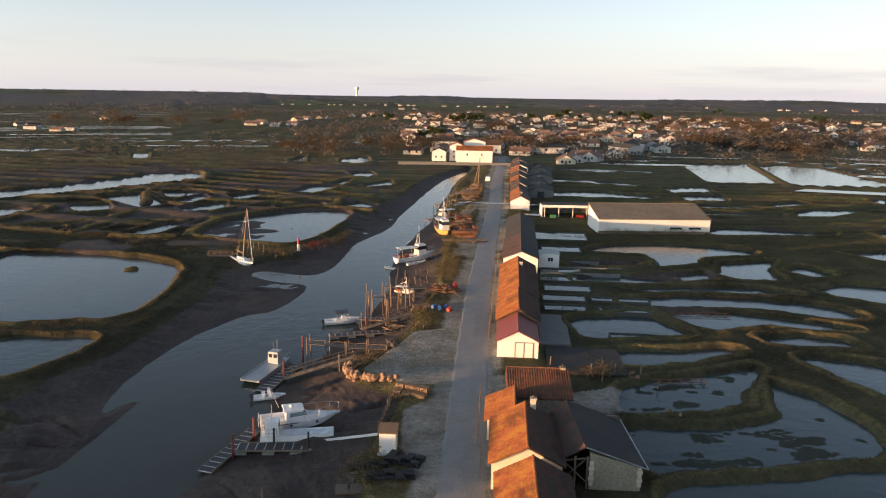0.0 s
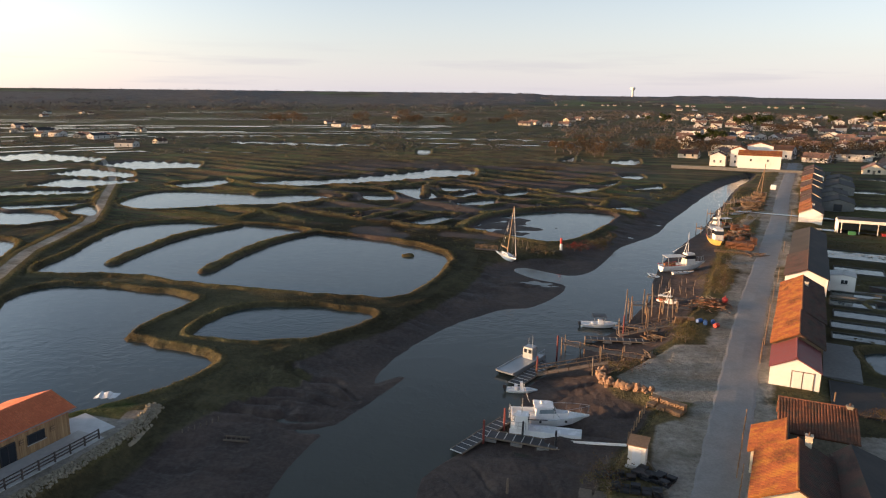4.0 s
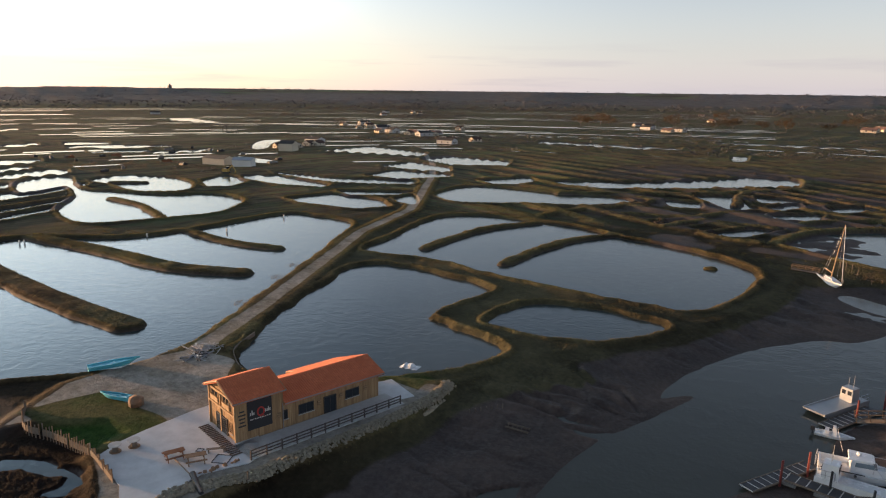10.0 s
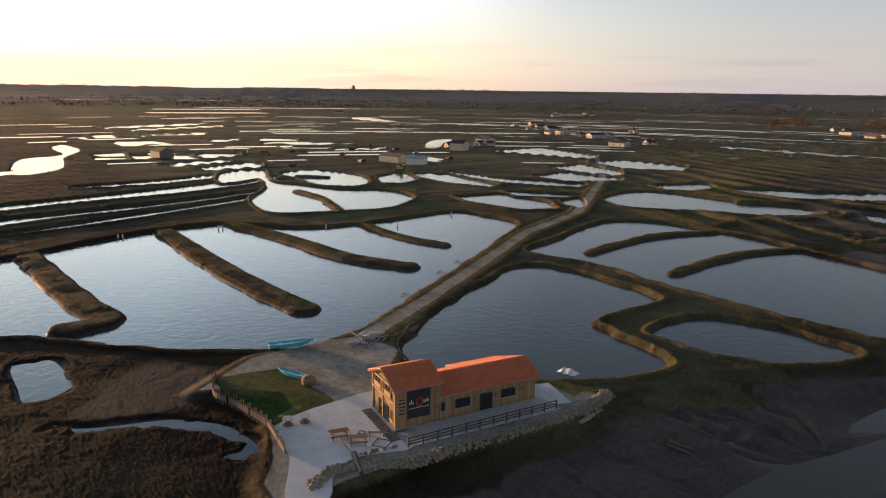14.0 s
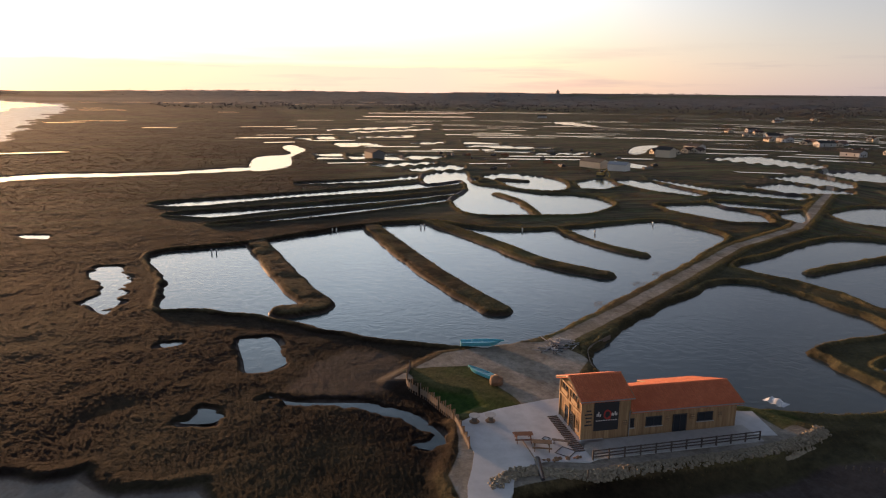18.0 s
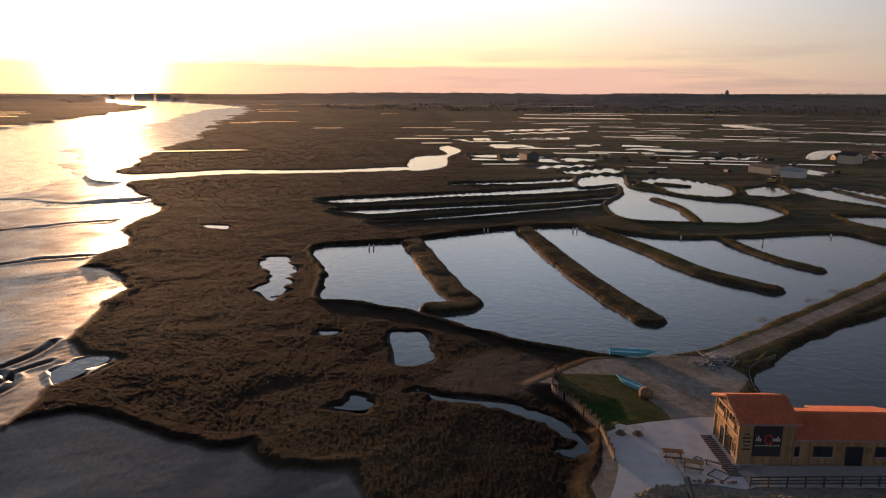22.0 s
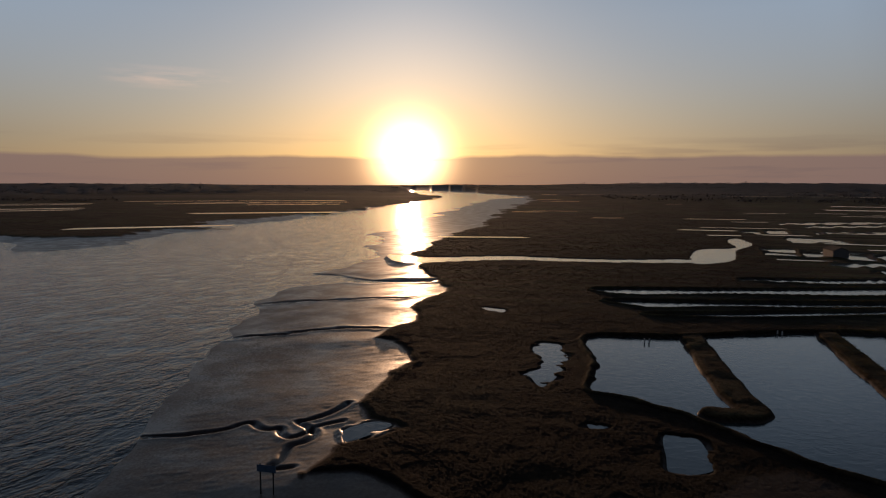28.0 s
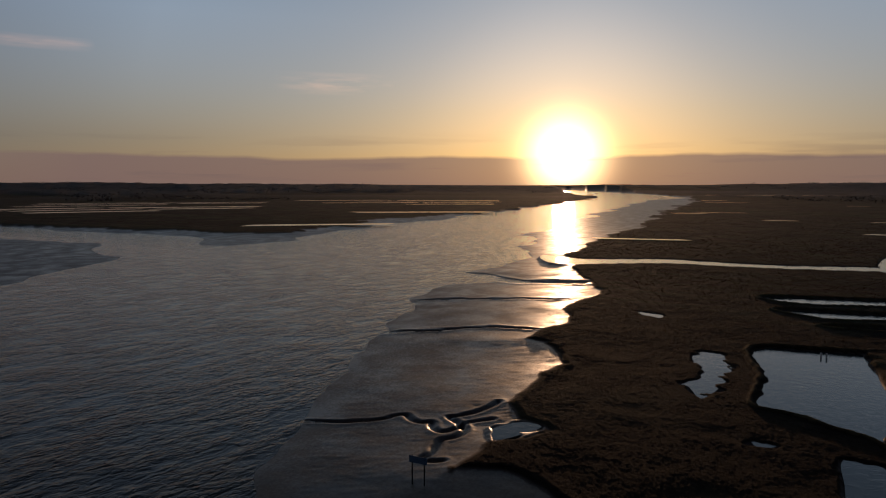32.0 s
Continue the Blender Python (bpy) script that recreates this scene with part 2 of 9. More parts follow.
def terrain_material():
    m = Mat("marsh_ground", 0.9)
    big, mid, fine = m.noise(38, 4), m.noise(6, 5, 0.6), m.noise(0.7, 4, 0.7)
    lick = m.noise(2.2, 5, 0.65, scale=(1, 1, 3))
    grass = m.ramp(m.math("ADD", m.math("MULTIPLY", mid, 0.6), m.math("MULTIPLY", fine, 0.4)),
                   [(0.30, (0.034, 0.031, 0.020)), (0.45, (0.064, 0.058, 0.033)), (0.56, (0.094, 0.083, 0.046)), (0.70, (0.135, 0.112, 0.064))])
    # brown saltmarsh growth, its colour darkened to stand for self-shading
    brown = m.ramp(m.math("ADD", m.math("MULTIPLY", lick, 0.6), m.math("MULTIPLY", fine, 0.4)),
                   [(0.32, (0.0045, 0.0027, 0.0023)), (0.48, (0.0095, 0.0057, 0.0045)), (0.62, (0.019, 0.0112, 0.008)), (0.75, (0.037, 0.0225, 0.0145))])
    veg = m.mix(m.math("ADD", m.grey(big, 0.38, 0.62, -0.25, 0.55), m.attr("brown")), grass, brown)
    veg = m.mix(m.math("MULTIPLY", m.grey(m.noise(24, 5, 0.6), 0.40, 0.62, 0, 0.55), m.attr("brown")), veg, m.ramp(fine, [(0.3, (0.012, 0.010, 0.006)), (0.7, (0.042, 0.034, 0.018))]))
    veg = m.mix(m.attr("green"), veg, m.ramp(fine, [(0.3, (0.012, 0.034, 0.006)), (0.7, (0.035, 0.075, 0.014))]))
    cell = m.n("ShaderNodeTexVoronoi", Scale=1 / 110)
    m.link(m.pos((1, 0.55, 1)), cell.inputs["Vector"])
    hue = m.n("ShaderNodeSeparateColor")
    m.link(cell.outputs["Color"], hue.inputs[0])
    field = m.ramp(m.math("ADD", m.math("MULTIPLY", hue.outputs[0], 0.8), m.math("MULTIPLY", mid, 0.2)), [(0.1, (0.055, 0.047, 0.036)), (0.3, (0.085, 0.074, 0.048)), (0.42, (0.085, 0.10, 0.05)), (0.6, (0.11, 0.145, 0.062)), (0.75, (0.07, 0.060, 0.050)), (0.92, (0.13, 0.12, 0.08))])
    veg = m.mix(m.math("MULTIPLY", m.attr("field"), m.math("SUBTRACT", 0.95, m.attr("brown"))), veg, field)
    rows_a = m.noise(1, 3, 0.6, scale=(0.012, 0.11, 0.02))
    rows_b = m.noise(1, 3, 0.6, scale=(0.10, 0.016, 0.02))
    rows_mix = m.math("ADD", m.math("MULTIPLY", rows_a, m.math("SUBTRACT", 1.0, m.attr("west"))), m.math("MULTIPLY", rows_b, m.attr("west")))
    stripe = m.ramp(rows_mix, [(0.36, (0.038, 0.031, 0.024)), (0.44, (0.098, 0.105, 0.050)), (0.50, (0.054, 0.043, 0.031)), (0.56, (0.145, 0.108, 0.066)), (0.62, (0.092, 0.112, 0.048)), (0.72, (0.135, 0.138, 0.068))])
    veg = m.mix(m.math("MULTIPLY", m.attr("rows"), m.math("SUBTRACT", 0.85, m.math("MULTIPLY", m.attr("brown"), 0.7))), veg, stripe)
    # dyke tops: grass mixed lighter and golden, low sunlight put into the colour
    veg = m.mix(m.math("MULTIPLY", m.attr("crest"), m.grey(mid, 0.35, 0.6, 0.15, 0.9)), veg, m.mix(m.grey(big, 0.42, 0.58), m.ramp(fine, [(0.3, (0.066, 0.066, 0.030)), (0.55, (0.145, 0.130, 0.056)), (0.75, (0.22, 0.18, 0.086))]), m.ramp(fine, [(0.3, (0.078, 0.058, 0.031)), (0.55, (0.165, 0.118, 0.060)), (0.75, (0.24, 0.172, 0.088))])))
    # bare winter woods on the rising ground, twigs over dark floor, haze painted grey-mauve
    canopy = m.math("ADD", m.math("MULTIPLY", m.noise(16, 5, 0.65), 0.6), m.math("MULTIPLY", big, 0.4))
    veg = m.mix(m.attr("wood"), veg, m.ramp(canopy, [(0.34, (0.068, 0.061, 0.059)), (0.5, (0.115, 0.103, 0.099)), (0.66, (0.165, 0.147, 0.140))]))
    mudn = m.noise(9, 6, 0.62)
    mud = m.ramp(m.math("ADD", m.math("MULTIPLY", mudn, 0.7), m.math("MULTIPLY", fine, 0.3)),
                 [(0.3, (0.022, 0.0145, 0.0115)), (0.46, (0.043, 0.030, 0.025)), (0.56, (0.070, 0.050, 0.041)), (0.7, (0.110, 0.081, 0.066))])
    grav = m.ramp(m.math("ADD", m.math("MULTIPLY", mid, 0.45), m.math("MULTIPLY", fine, 0.55)),
                  [(0.3, (0.13, 0.118, 0.10)), (0.5, (0.29, 0.265, 0.228)), (0.7, (0.46, 0.42, 0.36))])
    grav = m.mix(m.grey(m.noise(7, 5, 0.65), 0.42, 0.6, 0, 0.5), grav, m.mix(fine, (0.075, 0.062, 0.036), (0.19, 0.16, 0.11)))
    col = m.mix(m.attr("mud"), veg, mud)
    gmask = m.grey(m.math("ADD", m.attr("gravel"), m.math("MULTIPLY", m.math("SUBTRACT", mid, 0.5), 0.7)), 0.4, 0.6)
    col = m.mix(gmask, col, grav)
    m.color(col)
    speck = m.noise(0.45, 4, 0.75)
    wet = m.grey(m.math("ADD", m.math("MULTIPLY", mudn, 0.5), m.math("MULTIPLY", speck, 0.5)), 0.42, 0.58, 0.29, 0.58)
    wet = m.math("ADD", wet, m.math("MULTIPLY", m.attr("dry"), 0.38))
    m.rough(m.math("ADD", 0.95, m.math("MULTIPLY", m.attr("mud"), m.math("SUBTRACT", wet, 0.95))))
    m.link(m.grey(m.attr("mud"), 0, 1, 0.06, 0.38), m.b.inputs["Specular IOR Level"])
    hgt = m.math("ADD", m.math("ADD", fine, m.math("MULTIPLY", speck, 0.6)), m.math("MULTIPLY", mid, 1.2))
    node = m.n("ShaderNodeBump", Distance=0.25)
    m.link(hgt, node.inputs["Height"])
    m.link(m.math("SUBTRACT", m.math("ADD", m.grey(m.attr("mud"), 0, 1, 0.9, 0.2), m.math("MULTIPLY", m.attr("dry"), 0.3)), m.math("MULTIPLY", m.attr("brown"), 0.75)), node.inputs["Strength"])
    m.link(node.outputs[0], m.b.inputs["Normal"])
    return m.m


def water_material(name, wave, strength, tint, stretch=(1, 1, 1), deep=0.08, turn=0.0, gloss=0.37):
    m = Mat(name, 0.06, 0, 1.333)
    m.b.inputs["Specular IOR Level"].default_value = gloss
    m.color(m.mix(m.noise(14, 3), tint, tuple(v * 1.6 for v in tint)))
    turned = m.n("ShaderNodeMapping")
    turned.inputs["Rotation"].default_value = (0, 0, turn)
    turned.inputs["Scale"].default_value = stretch
    m.link(m.pos(), turned.inputs["Vector"])
    waves = []
    for size in (wave, wave * 5):
        node = m.n("ShaderNodeTexNoise", Scale=1.0 / size, Detail=3.0, Roughness=0.5, Distortion=0.5)
        m.link(turned.outputs[0], node.inputs["Vector"])
        waves.append(node.outputs["Fac"])
    a, b = waves
    m.bump(m.math("ADD", m.math("MULTIPLY", a, m.grey(b, 0.35, 0.65, 0.25, 1.0)), m.math("MULTIPLY", b, 0.3)), strength, deep)
    return m.m


MARSH = terrain_material()
POND_WATER = water_material("pond_water", 0.30, 0.27, (0.036, 0.047, 0.046), gloss=0.40)
RIVER_WATER = water_material("river_water", 0.8, 1.0, (0.018, 0.0165, 0.014), (0.5, 1.0, 1), 0.3, radians(52), 0.19)
CREEK_WATER = water_material("creek_water", 0.5, 0.38, (0.044, 0.044, 0.035))
ASPHALT_C = [(0.3, (0.14, 0.132, 0.126)), (0.5, (0.225, 0.212, 0.202)), (0.7, (0.33, 0.31, 0.295))]


def asphalt():
    m = Mat("worn_asphalt", 0.75)
    a, b, c = m.noise(0.25, 5, 0.7), m.noise(5, 5, 0.6, scale=(1, 0.25, 1)), m.noise(1.5, 4, 0.6)
    m.color(m.ramp(m.math("ADD", m.math("MULTIPLY", a, 0.35), m.math("ADD", m.math("MULTIPLY", b, 0.4), m.math("MULTIPLY", c, 0.25))), ASPHALT_C))
    m.rough(m.grey(b, 0.35, 0.65, 0.5, 0.85))
    return m.bump(a, 0.4, 0.02).m


def tile_roof(name, a, b, moss, pitch=0.22, dirt=0.75):
    """Rows of clay tiles: ribs down the slope, courses across, each island its own tone."""
    m = Mat(name, 0.85)
    big, fine = m.noise(1.3, 5, 0.65, obj=True), m.noise(0.12, 3, 0.7, obj=True)
    col = m.mix(m.grey(m.island(), 0, 1, 0.1, 0.9), a, b)
    col = m.mix(m.grey(fine, 0.4, 0.65, 0, 0.5), col, tuple(v * 0.5 for v in a))
    col = m.mix(m.grey(big, 0.46, 0.62, 0, 0.9), col, moss)
    stain = m.noise(2.6, 5, 0.7, scale=(1, 0.5, 1), obj=True)
    col = m.mix(m.grey(stain, 0.5, 0.64, 0, dirt), col, tuple(v * 0.32 for v in a))
    m.color(col)
    return m.bump(fine, 0.5, 0.03).m


ASPHALT = asphalt()
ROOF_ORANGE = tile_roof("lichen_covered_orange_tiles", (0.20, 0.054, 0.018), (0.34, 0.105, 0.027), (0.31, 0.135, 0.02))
# brown darkened to double as the shaded east slopes of orange roofs
ROOF_BROWN = tile_roof("weathered_and_shaded_brown_tiles", (0.075, 0.036, 0.026), (0.12, 0.055, 0.034), (0.05, 0.04, 0.028))
ROOF_RUSTY = tile_roof("rusty_brown_tiles", (0.17, 0.062, 0.032), (0.27, 0.10, 0.045), (0.10, 0.06, 0.035))
ROOF_NEW = tile_roof("new_terracotta_tiles", (0.62, 0.165, 0.07), (0.76, 0.23, 0.10), (0.56, 0.15, 0.065), dirt=0.12)
ROOF_RED = plain("red_sheet_roof", (0.19, 0.05, 0.045), 0.65, var=0.25, size=0.8)
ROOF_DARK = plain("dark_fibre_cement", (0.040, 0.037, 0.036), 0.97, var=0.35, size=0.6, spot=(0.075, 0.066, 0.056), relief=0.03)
ROOF_MOSSY = plain("mossy_fibre_cement", (0.20, 0.155, 0.11), 0.9, var=0.3, size=1.0, spot=(0.11, 0.09, 0.05), relief=0.02)
WHITE = plain("white_render", (0.74, 0.71, 0.66), 0.8, var=0.06, size=0.8, spot=(0.6, 0.56, 0.5))
CREAM = plain("cream_render", (0.62, 0.53, 0.40), 0.85, var=0.08, size=0.8)
STONE = plain("rubble_stone", (0.30, 0.26, 0.19), 0.9, var=0.35, size=0.3, relief=0.04)
ROCK = plain("limestone_blocks", (0.25, 0.155, 0.095), 0.9, var=0.4, size=0.4, spot=(0.10, 0.07, 0.05), relief=0.05)


def board_material():
    m = Mat("fresh_larch_boards", 0.65)
    grain = m.noise(0.12, 4, 0.6, scale=(1, 1, 0.08), obj=True)
    col = m.mix(m.grey(m.island(), 0, 1, 0, 1), (0.25, 0.155, 0.078), (0.44, 0.29, 0.15))
    col = m.mix(m.grey(grain, 0.4, 0.65, 0, 0.6), col, (0.20, 0.11, 0.05))
    m.color(col)
    return m.bump(grain, 0.3, 0.01).m


WOOD_NEW = board_material()
WOOD_OLD = plain("grey_weathered_timber", (0.16, 0.125, 0.095), 0.85, var=0.3, size=0.2)
DKWOOD = plain("dark_stained_timber", (0.075, 0.062, 0.055), 0.8, var=0.3, size=0.2)
WOOD_WARM = plain("sunburnt_timber", (0.21, 0.135, 0.08), 0.85, var=0.3, size=0.2)
DARK = plain("dark_paint", (0.03, 0.03, 0.034), 0.5)
BLACKNET = plain("black_oyster_mesh", (0.025, 0.025, 0.028), 0.7, var=0.4, size=0.2)
GEL = plain("white_gelcoat", (0.72, 0.73, 0.74), 0.25, var=0.05, size=0.8, spot=(0.6, 0.6, 0.58))
GEL_CYAN = plain("turquoise_hull_paint", (0.11, 0.47, 0.58), 0.4, var=0.08)
ALU = plain("bare_aluminium", (0.42, 0.43, 0.44), 0.42, 0.7, var=0.1)
RED = plain("red_paint", (0.45, 0.045, 0.035), 0.5)
BLUE = plain("blue_plastic", (0.05, 0.12, 0.32), 0.45)
FADED_BLUE = plain("faded_blue_paint", (0.075, 0.12, 0.19), 0.75)
YELLOW = plain("yellow_paint", (0.42, 0.28, 0.07), 0.5)
PILE_RED = plain("rusted_red_steel", (0.17, 0.035, 0.03), 0.6)
RUBBLE = plain("pale_limestone_rubble", (0.29, 0.25, 0.18), 0.9, var=0.35, size=0.4, relief=0.03)
GREEN = plain("green_plastic", (0.06, 0.20, 0.08), 0.5)
PAVING = plain("white_concrete_yard", (0.54, 0.545, 0.55), 0.8, var=0.16, size=1.5, spot=(0.42, 0.42, 0.41))
CONCRETE = plain("pale_concrete", (0.46, 0.45, 0.43), 0.85, var=0.15, size=0.6, spot=(0.36, 0.34, 0.31))
SLIMY = plain("weed_stained_concrete", (0.085, 0.08, 0.066), 0.85, var=0.3, size=0.5)
DKCONC = plain("old_concrete", (0.17, 0.165, 0.155), 0.85, var=0.25, size=0.5)
RUST = plain("rusty_iron", (0.20, 0.085, 0.04), 0.85, var=0.35, size=0.2)


def glass_material():
    m = Mat("window_glass", 0.04, 0, 1.5)
    m.color((0.02, 0.024, 0.03))
    return m.m


GLASS = glass_material()
PALE_GLASS = plain("pale_blue_grey_glass", (0.22, 0.27, 0.30), 0.12, var=0.1)


def foliage(name, dark, mid, light):
    m = Mat(name, 0.9)
    m.b.inputs["Specular IOR Level"].default_value = 0.1
    f = m.math("ADD", m.math("MULTIPLY", m.noise(0.8, 3), 0.5), m.math("MULTIPLY", m.island(), 0.5))
    col = m.ramp(f, [(0.2, dark), (0.5, mid), (0.8, light)])
    m.color(col)
    # thin leaves let some light through
    thin, both = m.n("ShaderNodeBsdfTranslucent"), m.n("ShaderNodeMixShader", Fac=0.4)
    m.link(m.mix(1.0, col, (1.5, 1.4, 1.0), "MULTIPLY"), thin.inputs[0])
    m.link(m.b.outputs[0], both.inputs[1])
    m.link(thin.outputs[0], both.inputs[2])
    m.link(both.outputs[0], m.t.nodes["Material Output"].inputs[0])
    return m.m


LEAF = foliage("evergreen_leaves", (0.018, 0.026, 0.010), (0.04, 0.052, 0.018), (0.07, 0.08, 0.03))
LEAF_BROWN = foliage("winter_twigs", (0.038, 0.027, 0.019), (0.078, 0.055, 0.036), (0.125, 0.085, 0.052))
WEED = plain("pond_weed", (0.030, 0.032, 0.016), 0.9, var=0.4, size=0.4)
CRIMSON = foliage("crimson_twigs", (0.05, 0.012, 0.012), (0.12, 0.022, 0.02), (0.19, 0.035, 0.03))
REED = foliage("dry_grass", (0.050, 0.049, 0.022), (0.088, 0.080, 0.037), (0.13, 0.108, 0.053))
SALTMARSH = foliage("saltmarsh_scrub", (0.016, 0.010, 0.0065), (0.030, 0.018, 0.011), (0.050, 0.030, 0.017))
# paled towards grey so distance haze is part of the base colour
WINTER_WOODS = plain("haze_grey_winter_woods", (0.088, 0.082, 0.082), 0.95, var=0.35, size=9.0, spot=(0.055, 0.050, 0.050))
RUSSET_WOODS = foliage("russet_woods", (0.060, 0.050, 0.043), (0.105, 0.084, 0.069), (0.15, 0.12, 0.098))

# ---------------------------------------------------------------- ground
TAU = 2 * math.pi
rng = np.random.default_rng(7)
LATTICE = rng.random((257, 257)).astype(np.float32)
LATTICE[256], LATTICE[:, 256] = LATTICE[0], LATTICE[:, 0]


def value_noise(x, y, size):
    x, y = x / size, y / size
    xi, yi = np.floor(x), np.floor(y)
    fx, fy = x - xi, y - yi
    fx, fy = fx * fx * (3 - 2 * fx), fy * fy * (3 - 2 * fy)
    xi, yi = xi.astype(np.int64) % 256, yi.astype(np.int64) % 256
    a, b = LATTICE[xi, yi], LATTICE[xi + 1, yi]
    c, d = LATTICE[xi, yi + 1], LATTICE[xi + 1, yi + 1]
    return (a + (b - a) * fx) * (1 - fy) + (c + (d - c) * fx) * fy - 0.5


def fbm(x, y, size, n=3):
    return sum(value_noise(x + 71.3 * i, y - 37.7 * i, size / 2 ** i) / 2 ** i for i in range(n))


def smooth(points, closed=True, cuts=4):
    """A rounded line through control points (Catmull-Rom)."""
    p = [np.array(q, float) for q in points]
    n, res = len(p), []
    for i in range(n if closed else n - 1):
        a, b, c, d = (p[(i + k) % n] if closed else p[min(max(i + k, 0), n - 1)] for k in (-1, 0, 1, 2))
        for k in range(cuts):
            t = k / cuts
            res.append(0.5 * (2 * b + (c - a) * t + (2 * a - 5 * b + 4 * c - d) * t * t + (3 * b - a - 3 * c + d) * t ** 3))
    if not closed:
        res.append(p[-1])
    return res


def line_distance(x, y, pts, closed):
    d2 = np.full(x.shape, 1e12, np.float32)
    inside = np.zeros(x.shape, bool)
    n = len(pts)
    for i in range(n if closed else n - 1):
        (ax, ay), (bx, by) = pts[i], pts[(i + 1) % n]
        ex, ey = bx - ax, by - ay
        px, py = x - ax, y - ay
        t = np.clip((px * ex + py * ey) / max(ex * ex + ey * ey, 1e-9), 0, 1)
        d2 = np.minimum(d2, (px - ex * t) ** 2 + (py - ey * t) ** 2)
        if closed and ay != by:
            inside ^= ((ay > y) != (by > y)) & (x < ax + ex * (y - ay) / ey)
    d = np.sqrt(d2)
    return np.where(inside, d, -d) if closed else d


def step(a, b, x):
    t = np.clip((x - a) / (b - a), 0, 1)
    return t * t * (3 - 2 * t)


def shore_run(x, y, pts):
    """How far along a shoreline its nearest point lies."""
    best, run, gone = np.full(x.shape, 1e12), np.zeros(x.shape), 0.0
    for (ax, ay), (bx, by) in zip(pts, pts[1:]):
        ex, ey = bx - ax, by - ay
        length = math.hypot(ex, ey)
        t = np.clip(((x - ax) * ex + (y - ay) * ey) / max(length * length, 1e-9), 0, 1)
        d2 = (x - ax - ex * t) ** 2 + (y - ay - ey * t) ** 2
        run = np.where(d2 < best, gone + t * length, run)
        best = np.minimum(best, d2)
        gone += length
    return run


PONDS, BANKS = [], []


def basin_line(points):
    """A basin's outline: straight sides with rounded corners where it has few points."""
    if len(points) > 6:
        return smooth(points)
    ring = []
    for (ax, ay), (bx, by) in zip(points, points[1:] + points[:1]):
        ring += [(ax + (bx - ax) * t, ay + (by - ay) * t) for t in (0.1, 0.5, 0.9)]
    return smooth(ring, True, 3)


def pond(points):
    PONDS.append((basin_line(points), "pond"))


def mud_pond(points):
    PONDS.append((basin_line(points), "mud"))


def pool(points):
    PONDS.append((smooth(points), "pool"))


def bank(points, width, height):
    BANKS.append((smooth(points, False), width, height))


WEST_BANK = [(13.2, 359.9), (4.8, 339), (-5.4, 302), (-13.7, 252.6), (-22.2, 224.8), (-27.5, 190.4), (-29, 167), (-32.3, 153), (-38.4, 149.8), (-42.9, 147.9), (-47.1, 147.6), (-45.6, 139), (-45.5, 137), (-43.4, 125.3), (-44.1, 105.5), (-46.4, 91.2), (-49.5, 80.7), (-52.1, 70.9), (-52.7, 63.5), (-52.6, 56.1), (-53, 52.3), (-52.2, 46.1), (-51.9, 38.4), (-52.6, 30.6), (-52.3, 25.9), (-52.1, 18.8), (-49.6, 14.6), (-51.4, 5.4), (-56.9, -2.6), (-63.8, -5.6)]
MARSH_SHORE = [(-64.9, -12.5), (-68.7, -17.6), (-67.6, -21.6), (-71.9, -35.2), (-72.9, -40.2), (-72, -46.5), (-70.9, -45.6), (-78.6, -46.2), (-83, -43.4), (-88.5, -41.7), (-90.3, -47.2), (-94, -52.1), (-100.7, -52.6), (-115.1, -54.2), (-124, -54.1), (-141.1, -63), (-145.4, -71.4), (-155.9, -71.9), (-180.1, -76), (-206.1, -80.1), (-228, -83.4), (-258.4, -106.6), (-331.1, -141.2), (-408, -157), (-577, -185), (-887, -246), (-1630, -390), (-2105, -530), (-2714, -848), (-3545, -1330), (-4323, -1844)]
FAR_SHORE = [(-4080, -1877), (-1784, -678), (-1285, -558), (-881, -468), (-704, -450), (-553, -427), (-439, -392), (-354, -370), (-331, -403), (-324, -457), (-311, -509), (-298, -566), (-287, -635), (-274, -730)]
QUAY_EDGE = [(-7.7, 55.8), (-8.1, 60.8), (-7.1, 66.5), (-5.4, 73.2), (-5.2, 77.4), (-9.4, 79.3), (-12.2, 84.1), (-10.4, 88.5), (-7.3, 97.1), (-4.7, 102.9), (-4, 113.3), (-2.5, 122.1), (-1.4, 139), (-0.7, 152), (0.3, 167.6), (-0.5, 190.7), (1.2, 215.3), (4.2, 254.4), (9.2, 299.5), (16, 357.3)]
CREEK_WATER_WEST = [(12.8, 364.2), (2, 309.8), (-7.5, 252.2), (-14.5, 195), (-21.2, 171.1), (-23.2, 147.1), (-27.2, 139), (-36.9, 143.3), (-38.3, 139.8), (-32.4, 134.2), (-26.1, 130.3), (-28.1, 115.5), (-32.6, 110.9), (-37.5, 98.4), (-39.9, 86.4), (-38.9, 75), (-36.2, 78.1), (-37.6, 62.1), (-36.5, 53.1), (-34.7, 46.2)]
RIVER_WATER_NORTH = [(-57.7, -66.2), (-69.4, -74.7), (-80.3, -81.1), (-89.1, -85.5), (-95.2, -87.5), (-132.2, -104.4), (-185.1, -124.2), (-210.8, -132), (-220.6, -126.3), (-230.8, -116.7), (-241.8, -146.1), (-297.5, -154.8), (-320.9, -154.1), (-350.3, -182.2), (-407, -203), (-518, -238), (-711, -286), (-1105, -384), (-1642, -498), (-1986, -500), (-2642, -825), (-3382, -1269), (-4318, -1842)]
RIVER_WATER_SOUTH = [(-3815, -1792), (-1432, -609), (-755, -433), (-494, -381), (-387, -357), (-319, -334), (-279, -325), (-270, -344), (-301, -401), (-297, -486), (-282, -625), (-272, -726)]
